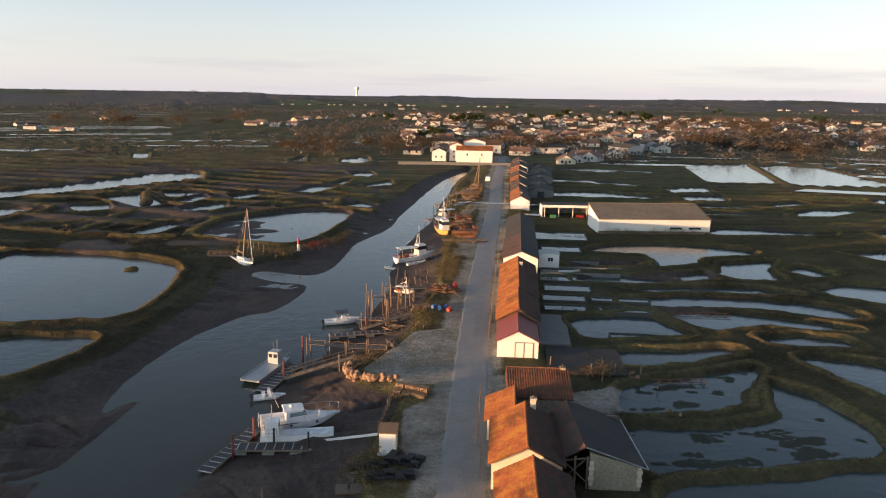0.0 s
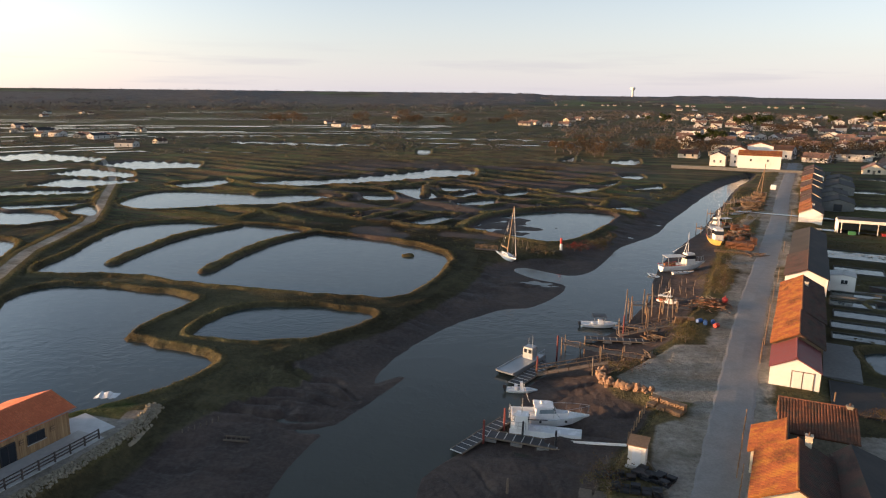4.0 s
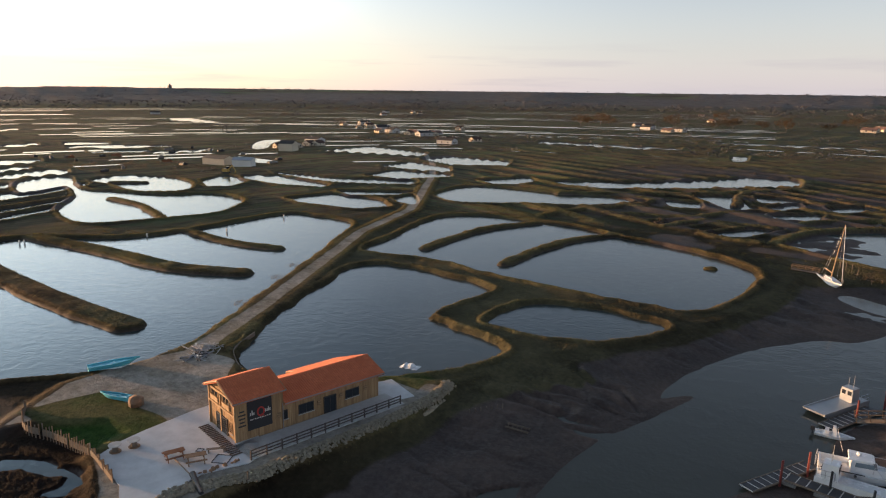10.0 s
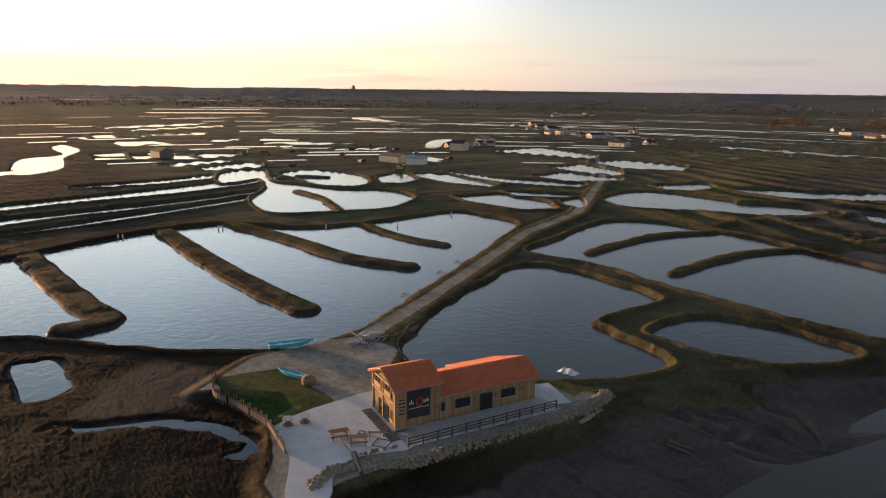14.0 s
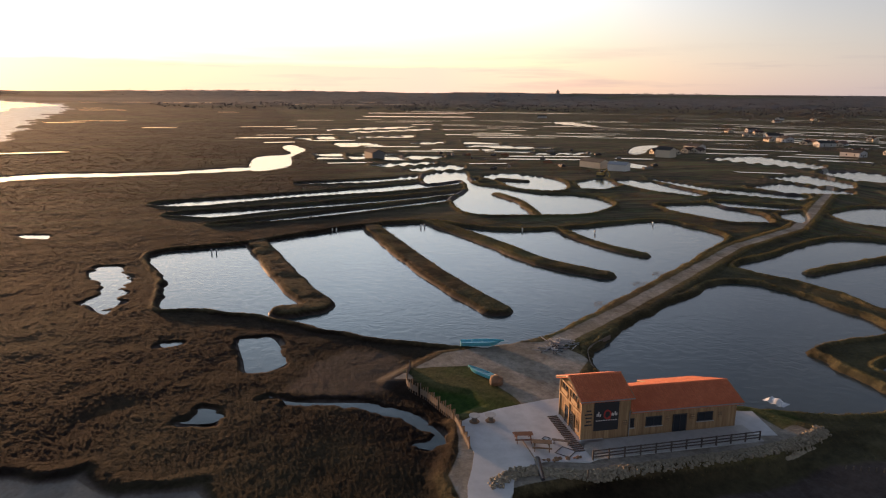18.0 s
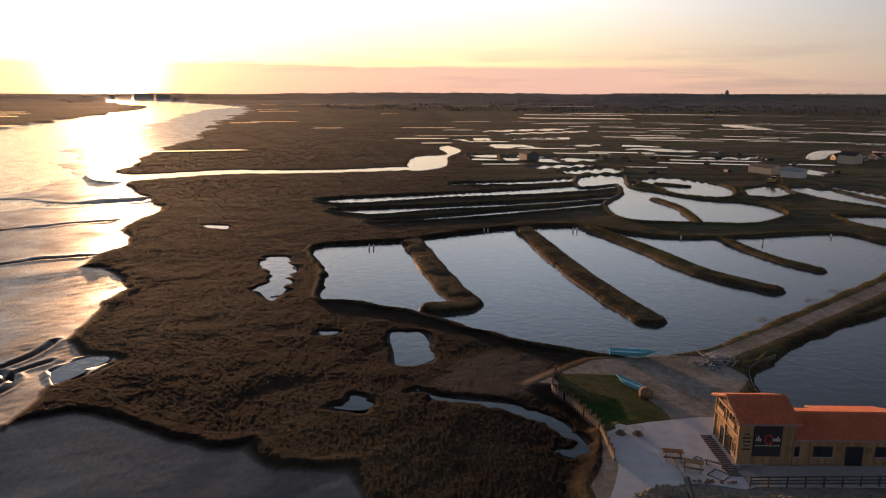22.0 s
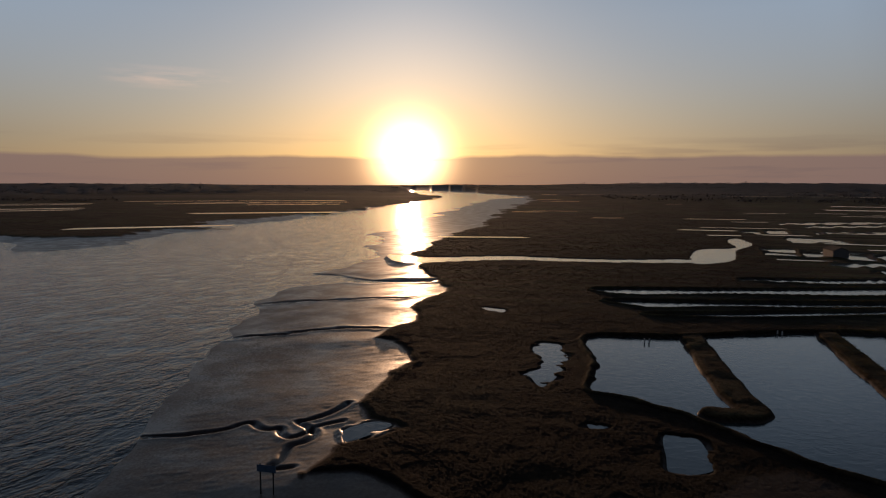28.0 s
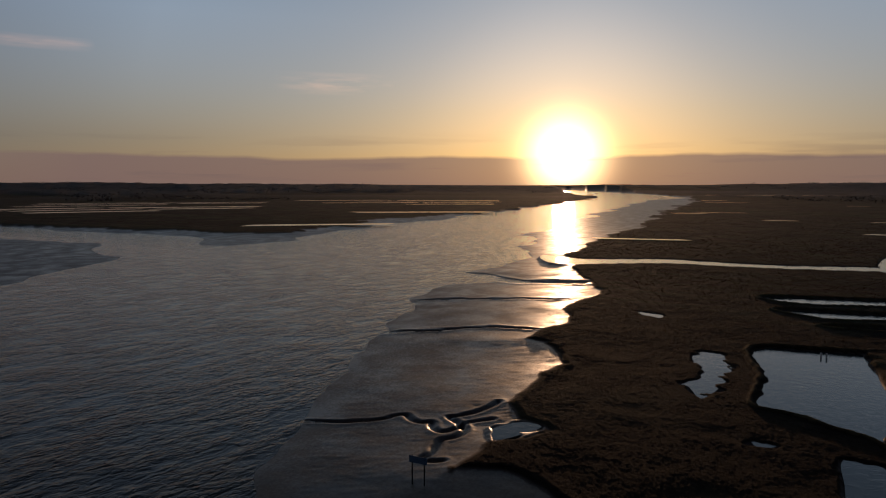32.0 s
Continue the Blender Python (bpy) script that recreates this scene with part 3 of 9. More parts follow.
CREEK_WATER_EAST = [(-23.8, 56), (-23.3, 58.7), (-21.5, 65), (-19.8, 74), (-20.3, 81.9), (-17, 91.2), (-15.3, 101), (-12.5, 110.8), (-10.5, 126.3), (-10.9, 146.2), (-7.5, 180.7), (-2.7, 205.1), (0.7, 239.2), (5.5, 280.8), (14.3, 358.6)]
MUD_ISLE = [(-222, -593), (-233, -517), (-237, -452), (-224, -385), (-193.1, -330.8), (-156, -285.1), (-133.8, -272), (-119.5, -266.7), (-102.1, -275.7)]

pond([(21.5, 77.9), (23.6, 81), (30.5, 84), (42, 87.8), (39.6, 83.3), (36.9, 78.9), (35.4, 76.2), (27.3, 74.3), (21.7, 73.6)])
pond([(18.7, 69.2), (28.5, 70.3), (35, 71.1), (39, 73.6), (40.1, 77.4), (41.7, 81.9), (45.4, 79.2), (46.3, 73.5), (45.6, 66), (39.3, 63.1), (28.5, 61.2), (22.1, 60), (20, 61.8)])
pond([(22.1, 58.3), (30.5, 59.7), (43.6, 62.1), (45.9, 59.6), (39.7, 53.2), (24.2, 50.6), (20.6, 53.6)])
pond([(49.8, 91.4), (55, 91.6), (60, 88.7), (63.1, 84), (58.2, 76.8), (54.2, 79.3), (51.6, 85.5)])
pond([(23, 93), (33.8, 94.1), (41.5, 95.1), (41.5, 93.3), (35.9, 90.9), (28.2, 88.6), (22.3, 88.6)])
pond([(21.3, 108.3), (29.4, 110.4), (32.9, 111.1), (35.3, 106.8), (37.7, 100.7), (29.7, 99.4), (22.3, 98.4), (21.1, 103.5)])
pond([(36.9, 115.1), (45.9, 113.3), (57.2, 109.2), (64.2, 105.2), (64.5, 103.3), (56.5, 104.1), (50.1, 105.4), (42, 103), (39, 107)])
pond([(34.3, 128), (55, 129), (60.6, 128.1), (66.2, 123.4), (53.9, 123.6), (38.6, 124.3)])
pond([(33.1, 119.4), (43.1, 122.3), (55.9, 121.1), (66.2, 117.4), (70, 111.2), (64.8, 109.5), (57.4, 113.4), (45.7, 115.5), (33.9, 115)])
pond([(48.1, 100.1), (54.9, 100.9), (60.3, 99.8), (61.2, 96.2), (54.9, 96), (48.8, 97)])
pond([(28.5, 137.1), (36.3, 136.2), (47.1, 138.1), (55.7, 140.9), (54.2, 134), (44.3, 132.7), (27.3, 130.5)])
pond([(34.3, 160.2), (41.2, 167), (55.7, 169.3), (70.7, 164.9), (73, 157.7), (58.6, 154), (56, 148.4), (48.9, 145.4), (45.8, 145.3), (47.1, 156.2), (39, 157.5)])
pond([(61, 148.7), (74.4, 152.2), (69.2, 144.1), (67.3, 133.4), (59.4, 134.3), (57.1, 138.6)])
pond([(72.5, 141.8), (78.1, 147.1), (81.5, 139.9), (75, 136.4)])
pond([(70.5, 128.6), (79.6, 132.3), (86, 130.6), (90.6, 125.7), (78.2, 117.9), (72.2, 122.9)])
pond([(73.4, 190.8), (90, 192.9), (105.5, 185), (92.5, 181.7), (71.3, 181.1)])
pond([(112.5, 220.9), (123.4, 229.8), (141.7, 229), (119.9, 213), (110.5, 213.3)])
pond([(132, 386), (174, 399), (148, 303.5), (115.5, 301.9)])
pond([(173, 392), (205, 387), (199.1, 313.3), (188.5, 296.1), (150.1, 297.8)])
pond([(90.5, 282), (108.3, 285.7), (104.5, 268.2), (89.4, 266.7)])
pond([(89.5, 260.4), (104.9, 261.9), (101, 244.3), (86.1, 244.3)])
pond([(87.8, 237.8), (106.1, 233.2), (104.3, 227), (85.6, 229)])
pond([(83, 221.8), (107.8, 220.5), (108.8, 215.2), (83.4, 213.2)])
pond([(38.5, 266.4), (58.7, 270.1), (78.8, 256.4), (76.1, 247.5), (37.6, 252.4)])
pond([(58.8, 360.4), (105.9, 352.5), (102.6, 341.5), (56.5, 346)])
pond([(48.8, 313.2), (83.4, 296.3), (79.5, 286.3), (46.8, 300.2)])
pond([(158.1, 256.6), (164.4, 257.1), (165.7, 248.8), (155.3, 242.5)])
pond([(94.3, 160.8), (106.7, 164), (111.1, 160), (99.2, 151.9)])
pond([(28.4, 149), (45, 151), (44.1, 147.8), (27.7, 145.3)])
pond([(116.8, 187.3), (122.4, 189.3), (130.7, 185.1), (116.3, 179.6)])
bank([(173, 393), (158.2, 338.3), (145.6, 292.9)], 4.5, 0.9)
pond([(-80.7, 41), (-85.5, 44.8), (-92.7, 53.4), (-103, 67.4), (-112.1, 83.6), (-108.3, 90), (-97.4, 92.4), (-82.2, 91.4), (-80.5, 82.2), (-77.6, 72.6), (-69.4, 71.6), (-60.3, 69.9), (-59.1, 63), (-61.4, 55.2), (-67.8, 46.2), (-71.8, 40.9)])
pond([(-123.4, 94.9), (-129.7, 108), (-143.2, 135.9), (-138.6, 147.4), (-125.1, 151.9), (-114.5, 153.8), (-102.1, 153.5), (-92.4, 150.5), (-78.2, 150.4), (-63.7, 146.6), (-54.7, 140.3), (-51, 127.4), (-49.6, 113.3), (-51.3, 106.1), (-58.8, 104.3), (-74.9, 101.2), (-87.8, 100), (-104.1, 100.4), (-116.6, 95.4)])
bank([(-115.7, 105.9), (-119.7, 119.3), (-121.9, 136.2), (-119.2, 151)], 3.2, 0.9)
bank([(-93.5, 108.6), (-96.8, 123.9), (-98.2, 139), (-95.1, 153.4)], 3.2, 0.9)
mud_pond([(-70.3, 78.2), (-71.5, 87.3), (-70.2, 91.8), (-63.3, 95.3), (-55.4, 96.6), (-50.2, 95.6), (-49.8, 90.5), (-52.9, 83), (-58.4, 79.4), (-64.8, 77.8)])
pond([(-178.8, 169.8), (-185.9, 191.3), (-175.9, 199.6), (-152.4, 204.1), (-130.3, 210.9), (-122.6, 203.8), (-128.9, 185), (-142.6, 175.8), (-156.6, 161.2), (-167.8, 161.9)])
pond([(-170.2, 225.9), (-173.6, 236.2), (-150.3, 255.8), (-132.7, 292.6), (-125.9, 312.7), (-107.6, 313.8), (-101.7, 297.2), (-111, 276.6), (-130.6, 248), (-152, 225.2)])
pond([(-196.8, 211), (-191, 235.1), (-178.4, 225.3), (-175.8, 209.5), (-183, 204.3)])
pond([(-100.9, 252.2), (-83.3, 256.4), (-84.3, 240.2), (-92.7, 236.9)])
pond([(-116.9, 235.2), (-106.7, 248.2), (-92.8, 227.8), (-87.2, 223.4), (-92.2, 213.3), (-106.2, 226.5)])
pond([(-99.4, 178.2), (-93.9, 186.5), (-87.4, 184), (-89.8, 175.3), (-96, 173.9)])
pond([(-80.5, 173.2), (-75.7, 187.3), (-69, 194.1), (-71.5, 173.7), (-76.7, 168.5)])
mud_pond([(-63.2, 174.9), (-62.7, 193.5), (-54.1, 208.1), (-35.1, 213.7), (-28, 210.5), (-29.6, 184.4), (-34.4, 166), (-41.9, 164.4), (-54.6, 169.7)])
pond([(-33.6, 224.6), (-26.8, 232.6), (-20.9, 225.7), (-25, 217.2), (-30.8, 217.8)])
pond([(-46.9, 279.9), (-39.1, 298.5), (-38.6, 280.8), (-44.6, 272.9)])
pond([(-42.3, 323), (-33.8, 329.1), (-29.6, 312.8), (-37.7, 307.3)])
pond([(-31.9, 277.9), (-21.9, 294.3), (-19.7, 279.2), (-29, 271.1)])
pond([(-82.6, 384.5), (-80, 411), (-73.2, 372.4), (-80.5, 374.6)])
pond([(-56.4, 395.7), (-44, 413), (-39, 380.8), (-53.5, 375.3)])
mud_pond([(-81.1, 215.8), (-71, 228.6), (-66.6, 211.5), (-76.4, 207.5)])
mud_pond([(-52.9, 222.9), (-39.4, 229), (-37.4, 217.3), (-50.5, 216.1)])
mud_pond([(-117.6, 218.3), (-107.3, 222.8), (-99.8, 208.7), (-107.2, 204.9)])
pond([(-158.7, -24.9), (-163.5, -15.5), (-167.2, -4.2), (-176.5, 11), (-184.2, 26.7), (-185.8, 42.6), (-171.8, 57.7), (-170.3, 76), (-176.3, 105.9), (-167.7, 111), (-152.8, 112.6), (-139.5, 98.7), (-117, 71.3), (-100.6, 50.6), (-91.2, 38.1), (-88.2, 28.5), (-92.9, 19.1), (-97.3, 12.3), (-104.8, 4.5), (-109.7, -1.5), (-115.8, -11.5), (-117.6, -17.5), (-134.5, -19)])
bank([(-168.5, -3.2), (-142.4, 1.5), (-124.4, 4.8), (-114.2, 7.3), (-111.3, 2.4)], 5.4, 0.95)
bank([(-182.3, 26.4), (-146.4, 29.5), (-120.1, 32.8), (-105.5, 35.6)], 5.4, 0.95)
bank([(-186.3, 43.6), (-158, 51.1), (-134.8, 56.2), (-122.8, 63.8)], 4.8, 0.95)
bank([(-170.1, 74.3), (-150.3, 75.9), (-137.4, 80.7)], 3, 0.9)
pond([(-236, -33.7), (-251, 8.1), (-270.2, 52.7), (-287.1, 82.9), (-271.7, 80.9), (-250.9, 48.9), (-238.6, 7.6), (-225.2, -24)])
pond([(-213.1, -27.5), (-222.6, 7.1), (-235.5, 45.9), (-248.8, 74.2), (-238.6, 71.6), (-222.9, 36), (-213.8, 6.7), (-203.9, -12.6), (-204.9, -18.9)])
pond([(-194.1, -13.3), (-203.7, 6.4), (-215.4, 31.2), (-232.8, 63.4), (-224, 61), (-208, 30.1), (-196.2, 6.1), (-192.2, -12)])
pond([(-281.6, 10.3), (-288.6, 41.9), (-301.8, 69), (-287.4, 65.7), (-275.6, 40), (-274.4, 11.1)])
pond([(-303.9, 69.5), (-310.8, 87.6), (-271.9, 79.8), (-253.4, 86.7), (-236.5, 96), (-227.3, 109.3), (-207.8, 110), (-193.2, 96.9), (-189.6, 87.9), (-191.2, 78), (-196.3, 58.7), (-224.1, 60.1), (-247.6, 71.7), (-277.8, 77.9), (-269, 61.5)])
bank([(-236.5, 79.3), (-219.8, 81.3), (-193, 77.8)], 3, 0.9)
pond([(-292.4, 90.3), (-301.3, 106.9), (-280.1, 118.6), (-257.8, 115.7), (-239.8, 104), (-249.4, 92.1), (-270.1, 92.4)])
bank([(-278.9, 94.1), (-271.7, 103.9)], 3, 0.9)
pond([(-265.7, 123.6), (-277.1, 140.6), (-251.3, 136.2), (-240.2, 122.2), (-244.3, 116.1)])
pond([(-272.5, 144.8), (-261.3, 155.4), (-223.2, 155.6), (-217.4, 147.3), (-233.1, 139), (-258.1, 138.5)])
pond([(-274.4, 160.4), (-243.2, 169.2), (-225.4, 180.6), (-212.5, 188.9), (-202.2, 177.8), (-214.4, 167.5), (-233.4, 157.8)])
pond([(-203.3, 123.6), (-202.9, 141.8), (-180.3, 145.4), (-165.9, 137.7), (-169.5, 126.2), (-189.3, 121)])
pond([(-208.2, 147.5), (-196.7, 158.2), (-187.3, 167.2), (-182.8, 155.3), (-193.3, 143.3)])
pond([(-179.5, 150.6), (-182.9, 161.3), (-169.7, 152), (-163.8, 145), (-170.8, 145.4)])
pond([(-239.3, 183.9), (-248.1, 208.9), (-218.7, 215.7), (-211, 208.4), (-217.2, 185.9)])
pond([(-267, 214.5), (-272.1, 240.5), (-240.5, 236.7), (-225.5, 222.3), (-241.9, 214.3)])
pond([(-359, 243), (-369, 289), (-307, 284), (-292.9, 264.8), (-322, 256)])
pond([(-283.9, 256.9), (-290, 284), (-271.8, 276.6), (-257.6, 253)])
pond([(-495.7, 44.9), (-513.2, 49.1), (-507.9, 75.6), (-475.3, 80.4), (-471.7, 47.9)])
pond([(-706.2, 58.1), (-746.9, 109.9), (-770.7, 164), (-725.1, 142.3), (-689.3, 78.2), (-681.2, 57.6)])
pond([(-661.3, 73.8), (-718.3, 164.8), (-689.9, 160.7), (-638.3, 74.3)])
pond([(-584.3, 38), (-589, 54), (-550.8, 53.8), (-550.3, 39)])
pond([(-576.1, 23.4), (-564.6, 35.7), (-545.9, 34.4), (-550.8, 22.2)])
pond([(-578.2, 72.7), (-579.6, 78.8), (-558.4, 77.6), (-557.5, 71)])
pond([(-586.6, 80.3), (-588, 86.9), (-565.6, 86.4), (-561.3, 79)])
pond([(-594.4, 91), (-594.9, 100.4), (-572.2, 98.4), (-571.5, 90.3)])
pond([(-598.3, 102.4), (-595.5, 109.9), (-571.7, 109.6), (-571.7, 99.7)])
pond([(-599, 111.9), (-598.9, 123.6), (-575.3, 120.8), (-574.9, 111.4)])
pond([(-419.6, 26.9), (-419.4, 43.6), (-401.4, 42.3), (-405.4, 26.5)])
pond([(-395, 27), (-392.9, 41.9), (-376.8, 41.1), (-377.5, 26.8)])
pond([(-400.2, 44.9), (-394.6, 76.2), (-372.8, 73.2), (-383.2, 44.6)])
pond([(-414.2, 50.5), (-412.6, 79.8), (-399.5, 77.9), (-406.7, 54.4)])
pond([(-387.8, 74.9), (-402.2, 80.7), (-397.2, 100), (-381.3, 96.6), (-375.7, 78)])
pond([(-349.7, 50.5), (-357.4, 64.9), (-361.6, 85.9), (-349.8, 83.7), (-339.8, 59.1), (-339.8, 50.8)])
pond([(-325.3, 61.2), (-342.4, 89.2), (-337.8, 95.4), (-319.7, 90.9), (-316.3, 66.4)])
pond([(-511.4, 144.5), (-501.7, 168.7), (-483.9, 163.7), (-491, 138.6)])
pond([(-506, 102.2), (-517.2, 129.8), (-493.6, 124.8), (-488.8, 100.4)])
pond([(-477.4, 134.8), (-476, 160), (-445.9, 188.8), (-434.1, 182.7), (-460.6, 133.7)])
pond([(-435.9, 135.4), (-423.2, 164.4), (-405.5, 159.4), (-413.2, 131.7)])
pond([(-406.6, 157), (-408, 199.4), (-392, 189.6), (-392.3, 157.7)])
pond([(-892, 376.6), (-886.5, 403.7), (-759, 379.2), (-738.3, 365.1), (-827.3, 353.1)])
pool([(-402.5, 221.7), (-433.3, 240.8), (-455.4, 259.3), (-458.7, 272.8), (-448.6, 270.0), (-425.6, 248.9), (-399.5, 231.3), (-387.8, 218.0)])
pool([(-351.1, 185), (-334.6, 187.3), (-314.4, 187.6), (-312.1, 177.5), (-330.9, 175.7)])
pond([(-279.1, 251.5), (-281.3, 280.2), (-241.8, 283.6), (-227.3, 262), (-245.4, 244.4)])
mud_pond([(-74.1, 242.7), (-65.7, 257.4), (-60.5, 248.2), (-67.9, 233.4)])
mud_pond([(-87.6, 230.5), (-83.9, 244.5), (-79.5, 236), (-82.4, 222)])
mud_pond([(-56.1, 255.6), (-49.6, 275.8), (-39, 276.3), (-45, 252.5)])
mud_pond([(-180.7, 413.1), (-172.6, 415.5), (-162.4, 387.4), (-169.3, 385.7)])
bank([(-124.4, 158.3), (-125, 177.6), (-119.5, 195.3), (-118, 210.5), (-125, 215.5)], 3.2, 1.1)
bank([(-95.3, 224.1), (-104.3, 246.7), (-104.5, 262), (-82.7, 252.3), (-75.2, 245.9)], 3.2, 1.2)
bank([(-92.6, 172.8), (-89.7, 188), (-78.9, 191.2), (-70.9, 192.1)], 3, 1.1)
bank([(-63.4, 171.6), (-62.1, 194), (-52.8, 209.4), (-40.2, 219.4), (-29.8, 216.9), (-21.2, 213.7)], 3.2, 1.3)
bank([(-33.7, 223.9), (-33.9, 243.3), (-24.2, 246.5)], 3.2, 1.2)
bank([(-68.8, 206.7), (-60.8, 220.7), (-48.3, 236.2), (-36.5, 235.6)], 2.8, 1.2)
bank([(-77.6, 265), (-65.1, 255.1), (-50.3, 245), (-41.9, 257.4), (-36.9, 284.6)], 3, 1.2)
bank([(-92.8, 378.5), (-76, 361.9), (-58.3, 356.1), (-37.7, 363.5)], 3.5, 1.3)
bank([(-114.8, 177.9), (-107, 184.9), (-94.6, 190.4), (-91.1, 206.6), (-80.8, 208.5)], 3, 1.1)
bank([(-81.1, 170.4), (-72.4, 168.7), (-65.4, 169.9)], 2.8, 1.1)
bank([(-91.2, 274.3), (-78.5, 281.6), (-63, 284.8), (-52.6, 301)], 3, 1.1)
bank([(-151, 203.6), (-124.2, 230.5), (-107.8, 259), (-97.6, 282.9), (-104.7, 312.1), (-115.1, 321.1)], 3.6, 1.3)
pond([(-335.4, 425.7), (-274, 437.2), (-229.6, 443.7), (-223.5, 427.9), (-263.1, 416.3), (-319.7, 405.7)])
pond([(-242.9, 526.4), (-179.3, 556.3), (-119.4, 559.3), (-115.2, 540.4), (-172.7, 536.3), (-233.8, 507)])
pond([(-109.5, 569.7), (-60.4, 554.6), (-58.4, 537.3), (-105.7, 550.4)])
pond([(86.7, 237.6), (105.6, 234.2), (103.8, 228), (84.1, 227.5)])
pond([(82, 221.5), (107.6, 220.3), (106.8, 214.8), (80.1, 213.7)])
pond([(72.7, 188.8), (80.8, 193.7), (107, 186.4), (103.6, 181.4), (70.9, 180)])
pond([(46, 136.3), (54.5, 141), (54.2, 134.1), (46.3, 132)])
pond([(110.9, 238.5), (126, 246.4), (128, 238.7), (110.4, 232.1)])
pond([(157.2, 255), (161.9, 254), (153.1, 239.6), (153.6, 246.3)])
pond([(26.4, 134.9), (34.3, 137.5), (45.6, 133.2), (42.6, 130.9), (26.3, 131.4)])
pond([(26.5, 145.4), (42.3, 147.8), (42.3, 145.7), (26.2, 143.3)])
pond([(252, 467.3), (280.5, 445.9), (272.3, 432.6), (245.5, 452.9)])
pond([(227, 418.2), (242.4, 420.5), (235.7, 408.6), (221.4, 406.6)])
pond([(213.6, 391.9), (233.2, 385), (227.3, 375), (208.8, 381.6)])
pond([(212.3, 367.2), (226, 357.8), (220.7, 349.1), (207.8, 358.1)])
pond([(237.5, 408.9), (252.6, 400.7), (245.9, 389.9), (231.5, 397.7)])
pond([(89.1, 281.9), (108.1, 287.6), (104.7, 268.2), (88.7, 266.6)])
pond([(89.2, 260.3), (104.5, 260.3), (100.8, 244.1), (86.5, 245.5)])
pool([(-146, -34.4), (-150.4, -31.7), (-144.8, -27.5), (-133.6, -25.1), (-122.5, -25), (-116, -26), (-121.7, -29.3), (-122.6, -30.7), (-130.5, -29.3), (-139.2, -33.6)])
pool([(-99.3, -4.7), (-99.3, -0.7), (-94.3, 0.8), (-89.8, 1.7), (-87.1, -0), (-85.9, -3.2), (-90.9, -4)])
pool([(-74.4, -10.2), (-76.9, -8.3), (-74.9, -5.7), (-73.2, -6.8), (-73.5, -9.2)])
pool([(-78.9, -1.1), (-76.3, 1.7), (-74, 10.6), (-71.4, 14), (-67.3, 15.8), (-63.4, 16.5), (-62, 15.1), (-63.8, 12.9), (-65.3, 14.5), (-69.6, 12.4), (-72.8, 6.6), (-74.5, 2.3)])
pool([(-101.7, -15.9), (-100.1, -12.6), (-98.1, -14.6)])
pool([(-397.4, -5), (-418, 14), (-466, 10), (-491, 17), (-446, 24), (-402, 14), (-354.3, 11.8), (-333.8, 4.6), (-330.4, -7.4)])
pool([(-188.3, -59.3), (-186.5, -52.8), (-180.6, -51.6), (-183.6, -56.9)])
pool([(-313.1, -147.2), (-308.1, -124.1), (-327.5, -90.6), (-328.6, -47.4), (-345.1, -6.9), (-330.1, -6.6), (-316.6, -45.7), (-310.3, -85.8), (-288, -116), (-286.5, -131.9)])
pool([(-85, -47.1), (-89.6, -45), (-89.3, -41.9), (-84.2, -43.2), (-81.2, -45)])
GULLIES = [
    (smooth([(-131.8, -105.6), (-140.8, -94.6), (-149.8, -84.3), (-150.9, -72.6)], False), 0.9, 0.4),
    (smooth([(-176.7, -124.6), (-188.6, -106.1), (-197.9, -85.4)], False), 0.9, 0.35),
    (smooth([(-74.9, -75.2), (-78, -69), (-81.2, -64.8), (-83.6, -64.0), (-84.9, -62.8), (-83.5, -60.6), (-83.0, -58.5), (-84.0, -57.2), (-82.1, -55.8), (-80.9, -53.7), (-81.8, -52.9), (-83.2, -52.3), (-84.7, -52.5), (-85.9, -54.2), (-87.1, -56.0), (-88.2, -55.0), (-90.4, -53.9), (-93.7, -53.1), (-97.1, -53.1)], False), 0.46, 0.42),
    (smooth([(-84.7, -52.5), (-83.6, -51.2), (-81.5, -50.3), (-79.6, -50.7), (-78.3, -51.7), (-76.0, -51.1), (-73.4, -50.2), (-71.5, -50.2), (-71.0, -48.9), (-71.9, -47.4)], False), 0.46, 0.42),
    (smooth([(-84.5, -52.3), (-86.2, -52.3), (-87.6, -51.4), (-89.4, -49.9)], False), 0.42, 0.3),
    (smooth([(-235, -94.7), (-233.7, -110), (-229.8, -119.7), (-239.2, -144.5)], False), 2.5, 0.5),
    (smooth([(-49.5, 74), (-46, 71), (-42, 72), (-38.5, 69)], False), 0.6, 0.28),
    (smooth([(-50, 62), (-45, 63), (-41, 60), (-38, 61)], False), 0.6, 0.25),
    (smooth([(-43, 128), (-38, 124), (-33, 126)], False), 1.0, 0.4),
]
TIDAL = WEST_BANK + MARSH_SHORE + FAR_SHORE + [(-100, -1500), (100, -1500), (60, -200), (15, -60), (5, 20)] + QUAY_EDGE
RIVER = [tuple(q) for q in smooth(CREEK_WATER_WEST, False, 4)] + [(-36, 20), (-40, -20), (-48, -55)] + RIVER_WATER_NORTH + RIVER_WATER_SOUTH + [(-90, -1500), (90, -1500), (50, -200), (8, -60), (-5, 0), (-20, 40)] + [tuple(q) for q in smooth(CREEK_WATER_EAST, False, 4)]
CREEK_SHORE = smooth(WEST_BANK, False, 3) + smooth(QUAY_EDGE, False, 3)
